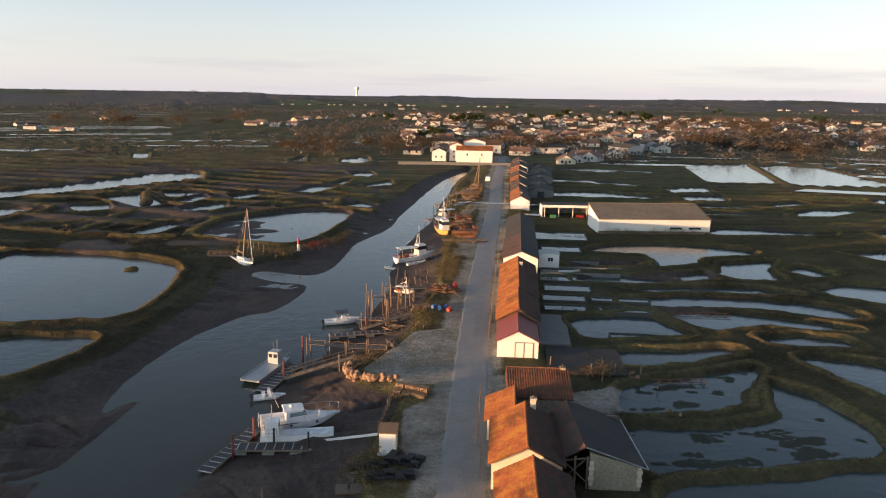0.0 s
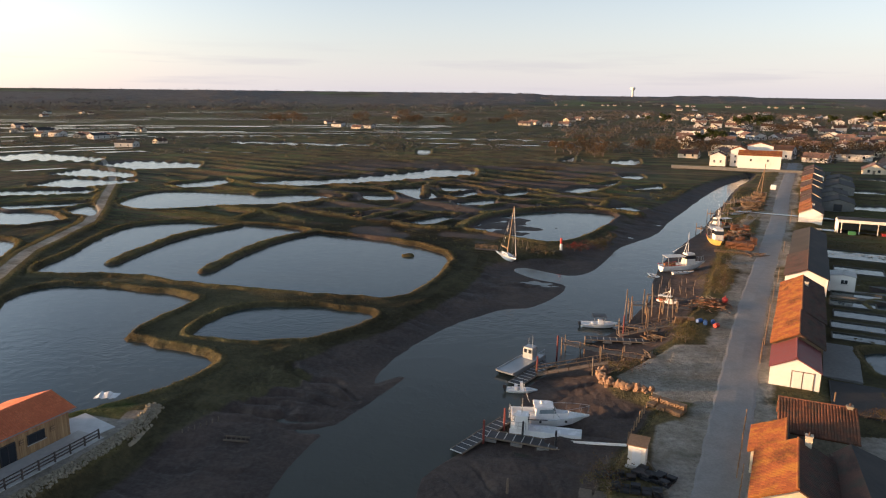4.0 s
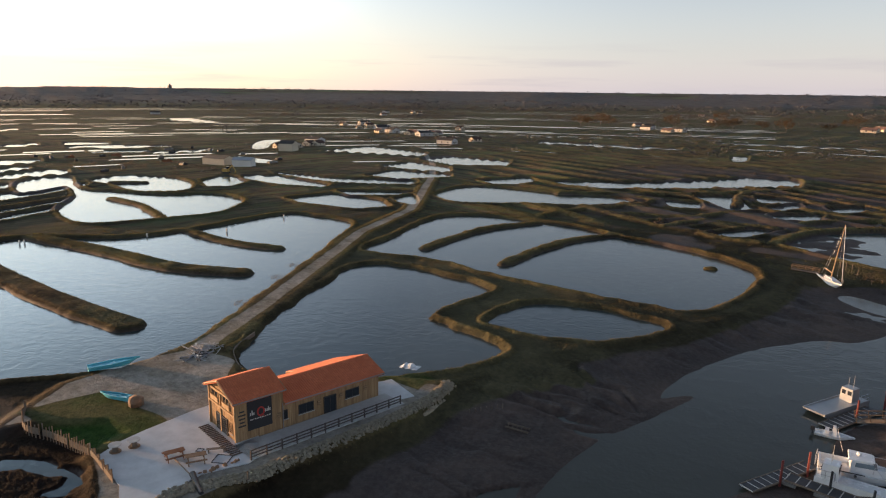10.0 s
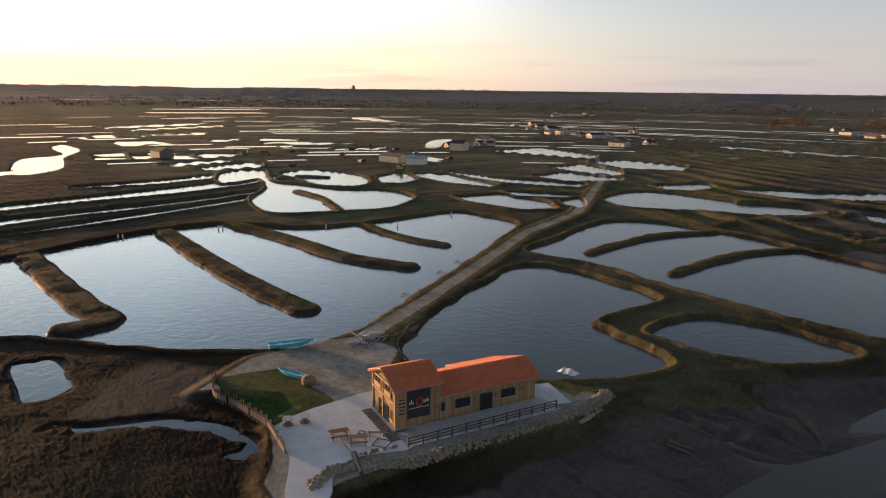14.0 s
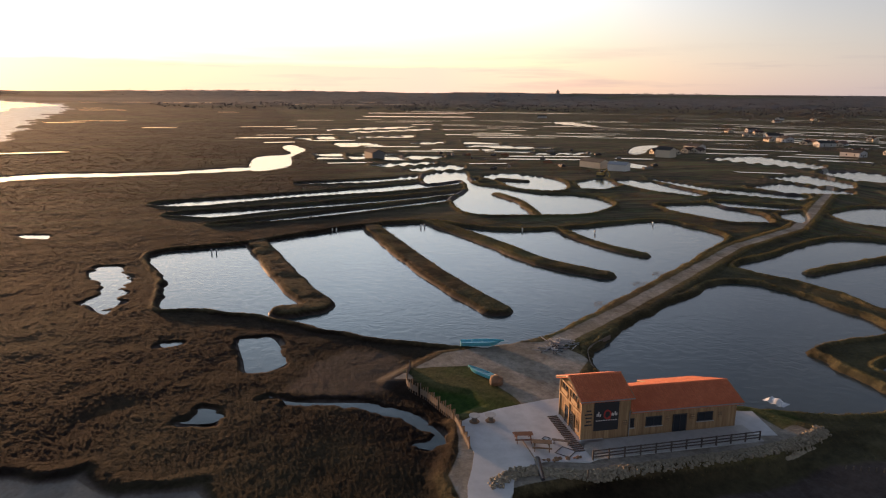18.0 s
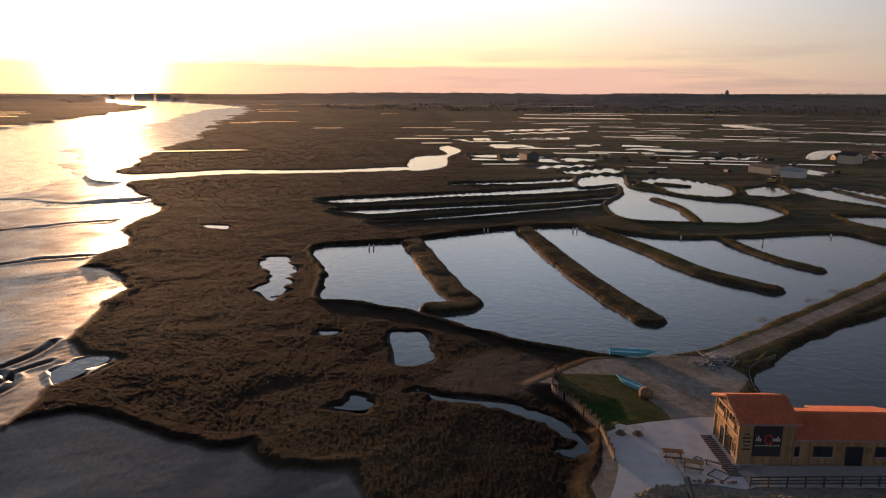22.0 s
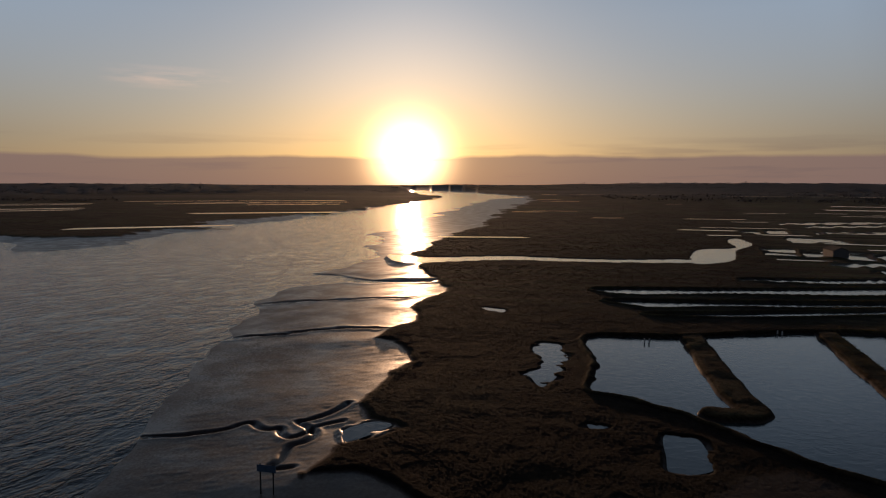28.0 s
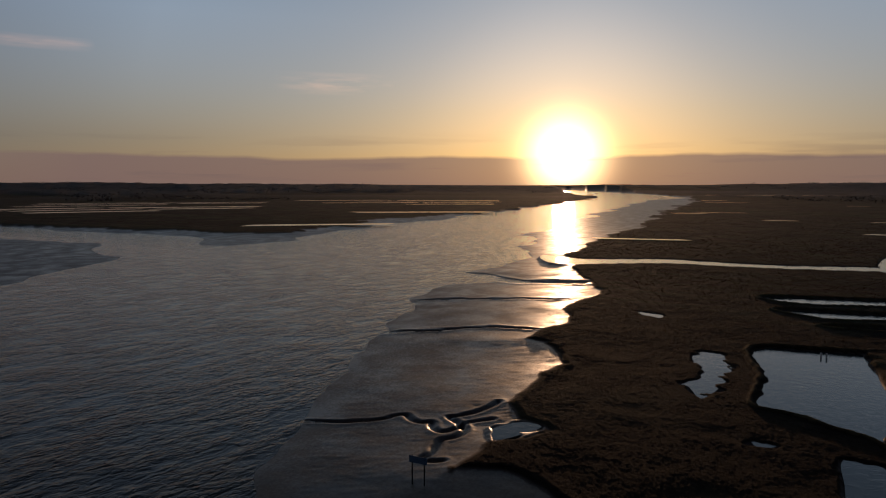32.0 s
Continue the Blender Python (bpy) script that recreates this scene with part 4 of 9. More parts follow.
ROAD = [(1.2, 10), (1.5, 45), (2.2, 58), (3.3, 74), (4.4, 90), (5.9, 110), (7.6, 130), (11.2, 165), (17.5, 228), (21.6, 276), (26, 320), (31, 370), (36, 420)]
LANE = [(-81, 31), (-89, 41), (-99, 55), (-117, 78), (-139, 106), (-156, 137), (-172, 155), (-188, 172), (-212, 198), (-250, 235), (-300, 275)]
YARD = [(-79, 14), (-86, 22), (-88, 32), (-87, 38), (-80, 40), (-72, 34), (-67, 31), (-67, 48), (-60, 52), (-56, 54), (-53.4, 46), (-54, 30), (-53, 21), (-51.5, 15), (-56, 15), (-60, 17), (-66, 18.5), (-69, 24), (-74, 23), (-78, 18)]


def ground():
    rows, r = [6.0, 14.0, 24.0, 32.0, 38.0], 42.0
    while r < 4850:
        rows.append(r)
        r += max(0.34, (1.8e-5 if 150 < r < 300 else 3.1e-5) * r * r)
    rows.append(4870.0)
    rr = np.array(rows)
    fine = np.radians(np.arange(-38, 160, 0.125))
    coarse = np.radians(np.arange(160, 322, 3.0))
    th = np.concatenate([fine, coarse])
    nr, nt = len(rr), len(th)
    R, T = np.meshgrid(rr, th, indexing="ij")
    x, y = (-np.sin(T) * R).ravel(), (np.cos(T) * R).ravel()
    rad = R.ravel()
    calm = np.clip(rad / 900, 0, 1)
    wx = x + fbm(x, y, 9) * 2.2 + fbm(x + 500, y, 45) * 5 * (1 + 6 * calm)
    wy = y + fbm(x, y + 300, 9) * 2.2 + fbm(x, y + 900, 45) * 5 * (1 + 6 * calm)
    quayside = step(60, 20, np.abs(x + 5)) * step(20, 60, y)
    wx, wy = wx + (x - wx) * quayside * 0.8, wy + (y - wy) * quayside * 0.8
    dt = line_distance(wx, wy, TIDAL, True)
    dr = line_distance(wx, wy, RIVER, True)
    isle = line_distance(wx, wy, MUD_ISLE, True)
    dr = np.minimum(dr, -isle)
    hum, hum2 = fbm(x, y, 4, 3), fbm(x, y, 26, 3)
    az = np.degrees(T.ravel())
    soft = step(60, 74, az)
    z = 0.62 + hum * (0.16 - 0.07 * soft) + hum2 * (0.16 - 0.09 * step(84, 92, az))
    low_lying = step(4, 10, az) * step(90, 82, az) * step(120, 150, rad) * step(520, 430, rad)
    z -= low_lying * 0.20
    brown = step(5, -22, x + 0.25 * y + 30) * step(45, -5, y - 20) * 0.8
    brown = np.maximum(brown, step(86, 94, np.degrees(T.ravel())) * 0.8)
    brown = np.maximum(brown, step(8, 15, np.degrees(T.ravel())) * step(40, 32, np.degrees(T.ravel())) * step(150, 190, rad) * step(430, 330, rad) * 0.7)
    # furrows of the old, silted basins
    furrow = step(170, 220, rad) * step(900, 500, rad) * step(4, 9, np.degrees(T.ravel())) * step(46, 38, np.degrees(T.ravel()))
    z += furrow * 0.9 * np.maximum(np.sin((0.25 * x + y) * 0.42 + fbm(x, y, 60) * 5), -0.3)
    ridged = step(24, 34, x - 0.05 * (y - 100)) * step(185, 205, y) * step(440, 400, y) * step(-36, -32, az)
    z += ridged * 0.45 * np.sin((y + 0.06 * x) * 0.62 + fbm(x, y, 50) * 2)
    # low hills and woods on the skyline
    hill = step(2300, 4700, rad) * (30 + 16 * fbm(x, y, 1500, 2) + 12 * step(105, 60, az) * step(-50, -20, az))
    woods = step(1500, 2600, rad) * step(0.02, 0.2, fbm(x + 90, y, 700, 2) + 0.1 * step(100, 60, az))
    z += hill + woods * (6 + 5 * fbm(x, y, 40, 2))
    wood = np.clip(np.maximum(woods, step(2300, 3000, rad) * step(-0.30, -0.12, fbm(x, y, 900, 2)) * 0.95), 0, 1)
    mud = np.zeros_like(z)
    s = np.clip(dt, 0, None) / (np.clip(dt, 0, None) + np.clip(-dr, 0.001, None))
    quay_mud = step(20, 50, y)
    gully = np.abs(fbm(x * 0.8 + y * 0.5, y * 0.5 - x * 0.2, 7, 3))
    tide = 0.35 - 1.35 * s ** 0.75 + (hum * 0.20 + (gully - 0.15) * 0.35) * (0.07 + 0.93 * quay_mud) * np.clip(dt / 3, 0, 1) * np.clip(-dr / 5, 0, 1)
    runnel = np.abs(fbm(x * 1.3 + y * 0.9, y * 0.6 - x * 0.5, 2.4, 3))
    tide += (runnel - 0.2) * (0.24 * quay_mud + 0.06 * step(200, 120, rad)) * np.clip(dt / 2, 0, 1) * np.clip(-dr / 6, 0, 1)
    near = np.nonzero((dt > -1) & (dt < 30) & (dr < 1) & (rad < 420) & (y > 12))[0]
    along = shore_run(wx[near], wy[near], CREEK_SHORE)
    sway = fbm(x[near], y[near], 11, 3) * 3.5
    for pitch_m, deep in ((5.5, 0.34), (1.9, 0.17)):
        cut = np.abs(value_noise(along + sway, dt[near] * 0.16 + 40, pitch_m)) * 2
        tide[near] += (step(0.0, 0.42, cut) - 0.75) * deep * np.clip(dt[near] / 1.5, 0, 1) * np.clip(-dr[near] / 3.5, 0, 1)
    tide = np.where(dr > 0, -1.0 - 0.10 * np.minimum(dr, 25), tide)
    w = step(-1.4, 0.2, dt)
    z = z * (1 - w) + tide * w
    heath = step(3, 8, az) * step(36, 28, az) * step(140, 160, rad) * step(420, 330, rad)
    mud = np.maximum(mud, heath * step(0.02, 0.14, fbm(x + 40, y * 1.6, 20, 3)) * 0.9)
    flats = step(62, 74, az) * step(190, 120, rad) * step(-0.02, -0.14, fbm(x * 0.7 + 13, y + 90, 34, 3)) * step(-1.0, -3.0, dt) * step(25, 10, y)
    z -= flats * 0.12
    bare = line_distance(x + hum * 3, y + hum * 3, BARE, True)
    mud = np.maximum(mud, step(-1.5, 1.0, bare) * 0.42)
    fringe = (2.2 + 6.0 * np.maximum(fbm(x, y, 7, 3) + 0.05, 0)) * step(18, 32, y) * step(-15, -25, x) + 1.8 * step(80, 62, y) * step(6, 16, y) * step(-15, -25, x)
    mud = np.maximum(mud, step(-0.3, 0.4, dt - fringe))
    for pts, wide, deep in GULLIES:
        sway = hum * (2 if wide > 0.5 else 0.3)
        d = line_distance(x + sway, y + sway, pts, False)
        z -= deep * np.exp(-(d / wide) ** 2) * (dt > 0) - deep * (0.35 if wide > 0.5 else 0.15) * np.exp(-((d - 2.2 * wide) / wide) ** 2) * (dt > 0) * (dr < 0)
    # quay, lane and yard are made ground
    gravel, green = np.zeros_like(z), np.zeros_like(z)
    d = line_distance(x, y, ROAD, False)
    q = step(11, 8, d) * step(-0.5, -1.2, dt)
    z = z * (1 - q) + 1.0 * q
    gravel = np.maximum(gravel, step(7.5, 2.5, d) * step(-0.5, -1.5, dt) * (0.75 + 0.5 * fbm(x, y, 14)))
    d = line_distance(x, y, LANE, False)
    q = step(4.2, 2.6, d)
    z = z * (1 - q) + 0.95 * q
    gravel = np.maximum(gravel, step(2.1, 1.1, d) * 0.66)
    d = line_distance(x, y, YARD, True)
    q = step(-2.5, -0.5, d)
    z = z * (1 - q) + 1.1 * q
    gravel = np.maximum(gravel, step(-0.8, 0.8, d) * 1.2)
    for patch in QUAY_GRAVEL:
        d = line_distance(x, y, patch, True)
        gravel = np.maximum(gravel, step(-1.5, 0.8, d) * 0.82 * step(-0.2, -0.8, dt))
        z = np.where(d > 0, np.maximum(z, 0.95), z)
    for patch in (LAWN, NORTH_LAWN):
        green = np.maximum(green, step(-0.5, 0.8, line_distance(x, y, patch, True)))
    gravel = gravel * (1 - green)
    for pts, kind in PONDS:
        lo, hi = np.min(pts, 0) - 7, np.max(pts, 0) + 7
        i = np.nonzero((x > lo[0]) & (x < hi[0]) & (y > lo[1]) & (y < hi[1]))[0]
        if not len(i):
            continue
        jag = (0.5 if kind != "pool" else 1.3) * np.clip(130 / rad[i], 0.15, 1)
        d = line_distance(x[i] + hum[i] * jag * 2, y[i] + fbm(x[i] + 50, y[i], 3) * jag * 2, pts, True)
        far = np.clip(rad[i] / 400, 0.75, 2.2)
        if kind != "pool":
            crest = (1.0 + 0.3 * hum2[i]) * step(-4.2 * far, -1.6 * far, d)
            zi = np.maximum(z[i], np.where(d > -4.5 * far, crest, -9))
        else:
            zi = z[i]
        bed = (0.12 if kind == "pond" else 0.38) - 0.45 * np.clip(d / 1.2, -1, 1) if kind != "mud" else 0.12 - 0.16 * np.clip(d / 2.5, -1, 1) + (hum2[i] * 0.6 + hum[i] * 0.28) * np.clip(d / 2, 0, 1)
        k = step(-1.3, 0.1, d)
        z[i] = zi * (1 - k) + bed * k
        mud[i] = np.maximum(mud[i], step(-0.15, 0.25, d))
    for pts, width, height in BANKS:
        lo, hi = np.min(pts, 0) - 8, np.max(pts, 0) + 8
        i = np.nonzero((x > lo[0]) & (x < hi[0]) & (y > lo[1]) & (y < hi[1]))[0]
        d = line_distance(x[i] + hum[i] * 0.9, y[i] + hum[i] * 0.7, pts, False)
        k = step(width * 0.5 + 0.9, width * 0.5 - 0.8, d)
        z[i] = np.where(k > 0.01, np.maximum(z[i], -0.3 + (height + 0.3 + 0.25 * hum[i]) * k), z[i])
        mud[i] *= 1 - step(width * 0.5 + 0.2, width * 0.5 - 0.2, d)
    # where high ground takes the painted sunlit grass tone
    crest_mask = step(0.62, 0.92, z) * step(900, 500, rad) * (1 - brown * np.where(az < 60, 0.1, 0.6)) * (mud < 0.2)
    # rough growth breaks the surface
    pitch = np.maximum(0.34, 3.6e-5 * rad * rad)
    rough = np.clip(0.09 * pitch, np.where(az < 75, 0.10, 0.065), np.where(az < 75, 0.14, 0.075)) * (0.6 + 0.9 * np.clip(brown, 0, 1)) * step(420, 260, rad)
    rough *= (1 - np.clip(mud, 0, 1)) * (1 - np.clip(gravel * 1.5, 0, 1)) * (1 - np.clip(green, 0, 1)) * step(0.2, 0.45, z)
    z += rough * (np.random.default_rng(5).random(len(z)) - 0.35)
    dry = np.where(dt > 0.5, step(20, 50, y) * step(40, 20, np.abs(x + 20) - 20), 1.0)
    ok = (z < 50)
    z = np.where(ok, z, 50)
    co = np.stack([x, y, z], 1).astype(np.float32)
    a = (np.arange(nr - 1)[:, None] * nt + np.arange(nt)[None, :])
    b = (np.arange(nr - 1)[:, None] * nt + (np.arange(nt)[None, :] + 1) % nt)
    quads = np.stack([a, b, b + nt, a + nt], -1).reshape(-1, 4)
    me = bpy.data.meshes.new("ground")
    me.vertices.add(len(co))
    me.vertices.foreach_set("co", co.ravel())
    me.loops.add(quads.size)
    me.loops.foreach_set("vertex_index", quads.ravel().astype(np.int32))
    me.polygons.add(len(quads))
    me.polygons.foreach_set("loop_start", np.arange(0, quads.size, 4, dtype=np.int32))
    me.polygons.foreach_set("use_smooth", np.ones(len(quads), bool))
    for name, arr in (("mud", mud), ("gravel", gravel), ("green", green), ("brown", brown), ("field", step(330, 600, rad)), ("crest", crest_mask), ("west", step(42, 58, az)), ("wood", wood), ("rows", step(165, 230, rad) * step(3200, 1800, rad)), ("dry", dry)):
        at = me.attributes.new(name, "FLOAT", "POINT")
        at.data.foreach_set("value", arr.astype(np.float32))
    me.update()
    me.validate()
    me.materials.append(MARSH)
    ob = new("ground", me)
    tagged(ob, "marsh ground with grassy dykes, brown saltmarsh and wet mud banks", "ground", kind="structure")
    return co, (rr, th, nr, nt), mud, ((gravel < 0.3) & (green < 0.3)) * (1 - np.clip(brown * 1.35, 0, 1)), brown * (gravel < 0.1) * (green < 0.1) * (dt < -0.5) * (az > 78)


def flat_sheet(name, pts, z, mat):
    bm = bmesh.new()
    vs = [bm.verts.new((px, py, z)) for px, py in pts]
    es = [bm.edges.new((vs[i], vs[(i + 1) % len(vs)])) for i in range(len(vs))]
    bmesh.ops.triangle_fill(bm, use_beauty=True, edges=es)
    bmesh.ops.recalc_face_normals(bm, faces=bm.faces)
    if bm.faces and sum(f.normal.z * f.calc_area() for f in bm.faces) < 0:
        bmesh.ops.reverse_faces(bm, faces=bm.faces)
    me = bpy.data.meshes.new(name)
    bm.to_mesh(me)
    bm.free()
    me.materials.append(mat)
    return new(name, me)


def grown(pts, by):
    """The outline pushed outwards by that many metres."""
    p = [np.array(q) for q in pts]
    n = len(p)
    area = sum(p[i][0] * p[(i + 1) % n][1] - p[(i + 1) % n][0] * p[i][1] for i in range(n))
    sign = 1 if area > 0 else -1
    res = []
    for i in range(n):
        d = p[(i + 1) % n] - p[i - 1]
        d = d / (np.linalg.norm(d) + 1e-9)
        res.append((p[i][0] + d[1] * by * sign, p[i][1] - d[0] * by * sign))
    return res


QUAY_GRAVEL = [[(-9.6, 85), (-7, 91), (-3.5, 99), (1.5, 101), (3, 90), (1.5, 80), (-3, 79.5), (-7, 82.5)], [(-3.6, 64), (-3.8, 72), (-2, 74), (0.5, 72), (0.3, 60), (-1, 57)], [(2.5, 150), (6, 152), (9, 185), (5, 183)], [(6, 70), (16, 78), (23, 80), (23, 74), (16, 71), (9, 69)], [(3, 180), (8, 205), (14, 235), (10, 232), (5, 205)]]
LAWN = [(-81.7, 15.4), (-81.9, 19.5), (-81.1, 24.5), (-76.5, 25.3), (-70.6, 26.8), (-68.7, 26.9), (-67.3, 22.3), (-66.4, 18.9), (-70.3, 18), (-75, 17.1)]
NORTH_LAWN = [(-66.5, 49.5), (-65.5, 53.5), (-62, 55.5), (-58.6, 55.6), (-56.4, 51.0), (-60.4, 50.6), (-62.5, 48.8)]
BARE = [(-84.7, 2.9), (-91.2, 9.4), (-88.1, 15.1), (-81.7, 17.7), (-75.9, 13.2), (-75.7, 6.6), (-78.5, 2.0)]
GROUND_CO, GROUND_GRID, GROUND_MUD, TUFT_MASK, BROWN_MASK = ground()
for step_up, (pts, kind) in enumerate(PONDS):
    tagged(flat_sheet("pond_water", grown(pts, 0.45 if kind != "pool" else 0.1), (0.12 if kind != "pool" else 0.38) + 0.005 * (step_up % 7), POND_WATER),
           {"pond": "still grey-blue water in a dyked oyster pond", "mud": "thin film of water over a half-drained muddy pond",
            "pool": "small shining tidal pool in the saltmarsh"}[kind], "water", "oyster ponds", "structure")
for name, mat, a0, a1, label in (("river_water", RIVER_WATER, 94, 274, "grey wind-rippled tidal water of the estuary"), ("creek_water", CREEK_WATER, -86, 94, "dark still water of the tidal creek")):
    arc = [(-4860 * math.sin(radians(a0 + (a1 - a0) * k / 48)), 4860 * math.cos(radians(a0 + (a1 - a0) * k / 48))) for k in range(49)]
    tagged(flat_sheet(name, arc, -1.02, mat), label, "water", kind="structure")


TH_DEG = np.degrees(GROUND_GRID[1])


def height_at(px, py):
    """The ground's height, read from its grid."""
    rr, th, nr, nt = GROUND_GRID
    r, t = math.hypot(px, py), math.degrees(math.atan2(-px, py))
    if t < -38:
        t += 360
    i = min(max(int(np.searchsorted(rr, r)), 0), nr - 1)
    j = min(int(np.searchsorted(TH_DEG, t)), nt - 1)
    return float(GROUND_CO[i * nt + j][2])


def ribbon(name, pts, width, z, mat, cuts=10):
    line = smooth(pts, False, cuts)
    bm = bmesh.new()
    prev = None
    for i, p in enumerate(line):
        d = line[min(i + 1, len(line) - 1)] - line[max(i - 1, 0)]
        d = d / np.linalg.norm(d)
        nx, ny = d[1], -d[0]
        row = []
        for k, drop in ((-0.5, 0.07), (-0.42, 0.0), (0, -0.04), (0.42, 0.0), (0.5, 0.07)):
            wob = 0.12 * math.sin(i * 1.7 + k * 9) if abs(k) > 0.4 else 0
            row.append(bm.verts.new((p[0] + nx * (k * width + wob), p[1] + ny * (k * width + wob), z - drop)))
        if prev:
            for a in range(4):
                bm.faces.new((prev[a], prev[a + 1], row[a + 1], row[a]))
        prev = row
    bmesh.ops.recalc_face_normals(bm, faces=bm.faces)
    if sum(f.normal.z for f in bm.faces) < 0:
        bmesh.ops.reverse_faces(bm, faces=bm.faces)
    me = bpy.data.meshes.new(name)
    bm.to_mesh(me)
    bm.free()
    me.materials.append(mat)
    return new(name, me)


tagged(ribbon("road", ROAD, 4.6, 1.05, ASPHALT), "straight worn grey asphalt quay road", "road", kind="structure")

# ---------------------------------------------------------------- builders


def part(name, bm, material, parent, label=""):
    """Links a bmesh as one mesh object under a thing or a part."""
    me = bpy.data.meshes.new(name)
    bmesh.ops.recalc_face_normals(bm, faces=bm.faces)
    bm.to_mesh(me)
    bm.free()
    me.materials.append(material)
    ob = new(name, me)
    ob.parent = parent
    if label:
        tagged(ob, label)
    return ob


def thing(name, m, label, category, group=""):
    ob = new(name)
    ob.empty_display_size = 0.3
    ob.matrix_world = m
    return tagged(ob, label, category, group)


def solo(name, bm, material, m, label, category, group="", kind=""):
    """A thing that is one mesh."""
    ob = part(name, bm, material, None)
    ob.matrix_world = m
    return tagged(ob, label, category, group, kind)


def box(bm, c, s, rz=0.0, m=None):
    t = Matrix.Translation(c) @ Matrix.Rotation(rz, 4, "Z") @ Matrix.Diagonal((*s, 1))
    bmesh.ops.create_cube(bm, size=1, matrix=(m @ t) if m else t)
    return bm


def boxes(*items):
    bm = bmesh.new()
    for it in items:
        box(bm, *it)
    return bm


def rod(bm, a, b, r0, r1=None, seg=6):
    a, b = Vector(a), Vector(b)
    d = b - a
    m = Matrix.Translation((a + b) / 2) @ d.to_track_quat("Z", "Y").to_matrix().to_4x4()
    bmesh.ops.create_cone(bm, cap_ends=True, segments=seg, radius1=r0, radius2=r0 if r1 is None else r1, depth=max(d.length, 1e-4), matrix=m)
    return bm


def rods(*items):
    bm = bmesh.new()
    for it in items:
        rod(bm, *it)
    return bm


def prism(bm, outline, y0, y1):
    """An outline of (x, z) pushed from y0 to y1."""
    a = [bm.verts.new((x, y0, z)) for x, z in outline]
    b = [bm.verts.new((x, y1, z)) for x, z in outline]
    bm.faces.new(a)
    bm.faces.new(list(reversed(b)))
    for i in range(len(a)):
        j = (i + 1) % len(a)
        bm.faces.new((a[j], a[i], b[i], b[j]))
    return bm


def slab(bm, a, b, c, d, thick):
    """A sheet through four corners, thickened downwards along its normal."""
    p = [Vector(q) for q in (a, b, c, d)]
    n = (p[1] - p[0]).cross(p[3] - p[0]).normalized()
    if n.z < 0:
        n = -n
    top = [bm.verts.new(q) for q in p]
    low = [bm.verts.new(q - n * thick) for q in p]
    bm.faces.new(top)
    bm.faces.new(list(reversed(low)))
    for i in range(4):
        j = (i + 1) % 4
        bm.faces.new((top[j], top[i], low[i], low[j]))
    return n


def tiles(bm, a, b, c, d, across, along, rnd):
    """Rounded clay tiles laid in courses on the slope a-b (eave), d-c (ridge); each is an island."""
    a, b, c, d = (Vector(q) for q in (a, b, c, d))
    n = (b - a).cross(d - a).normalized()
    if n.z < 0:
        n = -n
    nu, nv = max(int((b - a).length / across), 1), max(int((d - a).length / along), 1)
    for v in range(nv):
        for u in range(nu):
            lift = 0.015 + rnd.random() * 0.025
            shift = (rnd.random() - 0.5) * 0.04

            def at(fu, fv, hgt):
                fu, fv = (u + fu) / nu, (v + fv) / nv + shift / nv
                return a.lerp(b, fu).lerp(d.lerp(c, fu), min(fv, 1.0)) + n * hgt
            rows = []
            for fv, hh in ((0.0, 0.035), (1.06, 0.0)):
                rows.append([bm.verts.new(at(fu, fv, lift + hh + arch)) for fu, arch in ((0.03, 0.0), (0.3, 0.055), (0.7, 0.055), (0.97, 0.0))])
            for k in range(3):
                bm.faces.new((rows[0][k], rows[0][k + 1], rows[1][k + 1], rows[1][k]))


def window(parent, x, y, z, w, h, face="s", frame_mat=None, shutters=None, depth=0.07):
    """A window on a wall: frame with a cross bar, pane behind, sill; face: s, n, e or w of the house."""
    turn = {"s": 0, "n": math.pi, "e": math.pi / 2, "w": -math.pi / 2}[face]
    hold = new("window")
    hold.parent = parent
    hold.matrix_local = Matrix.Translation((x, y, z)) @ Matrix.Rotation(turn, 4, "Z")
    bm = boxes(((0, -depth / 2, h / 2 - 0.04), (w, depth, 0.08)), ((0, -depth / 2, -h / 2 + 0.04), (w, depth, 0.08)),
               ((-w / 2 + 0.04, -depth / 2, 0), (0.08, depth, h - 0.16)), ((w / 2 - 0.04, -depth / 2, 0), (0.08, depth, h - 0.16)), ((0, -depth / 2 + 0.01, 0), (0.05, depth, h - 0.16)))
    part("frame", bm, frame_mat or WHITE, hold)
    part("pane", boxes(((0, -0.012, 0), (w - 0.14, 0.02, h - 0.14))), GLASS, hold)
    part("sill", boxes(((0, -depth, -h / 2 - 0.04), (w + 0.16, depth * 2, 0.06))), CONCRETE, hold)
    if shutters:
        for s in (-1, 1):
            part("shutter", boxes(((s * (w * 0.75 + 0.02), -0.025, 0), (w * 0.48, 0.05, h))), shutters, hold)
    return hold


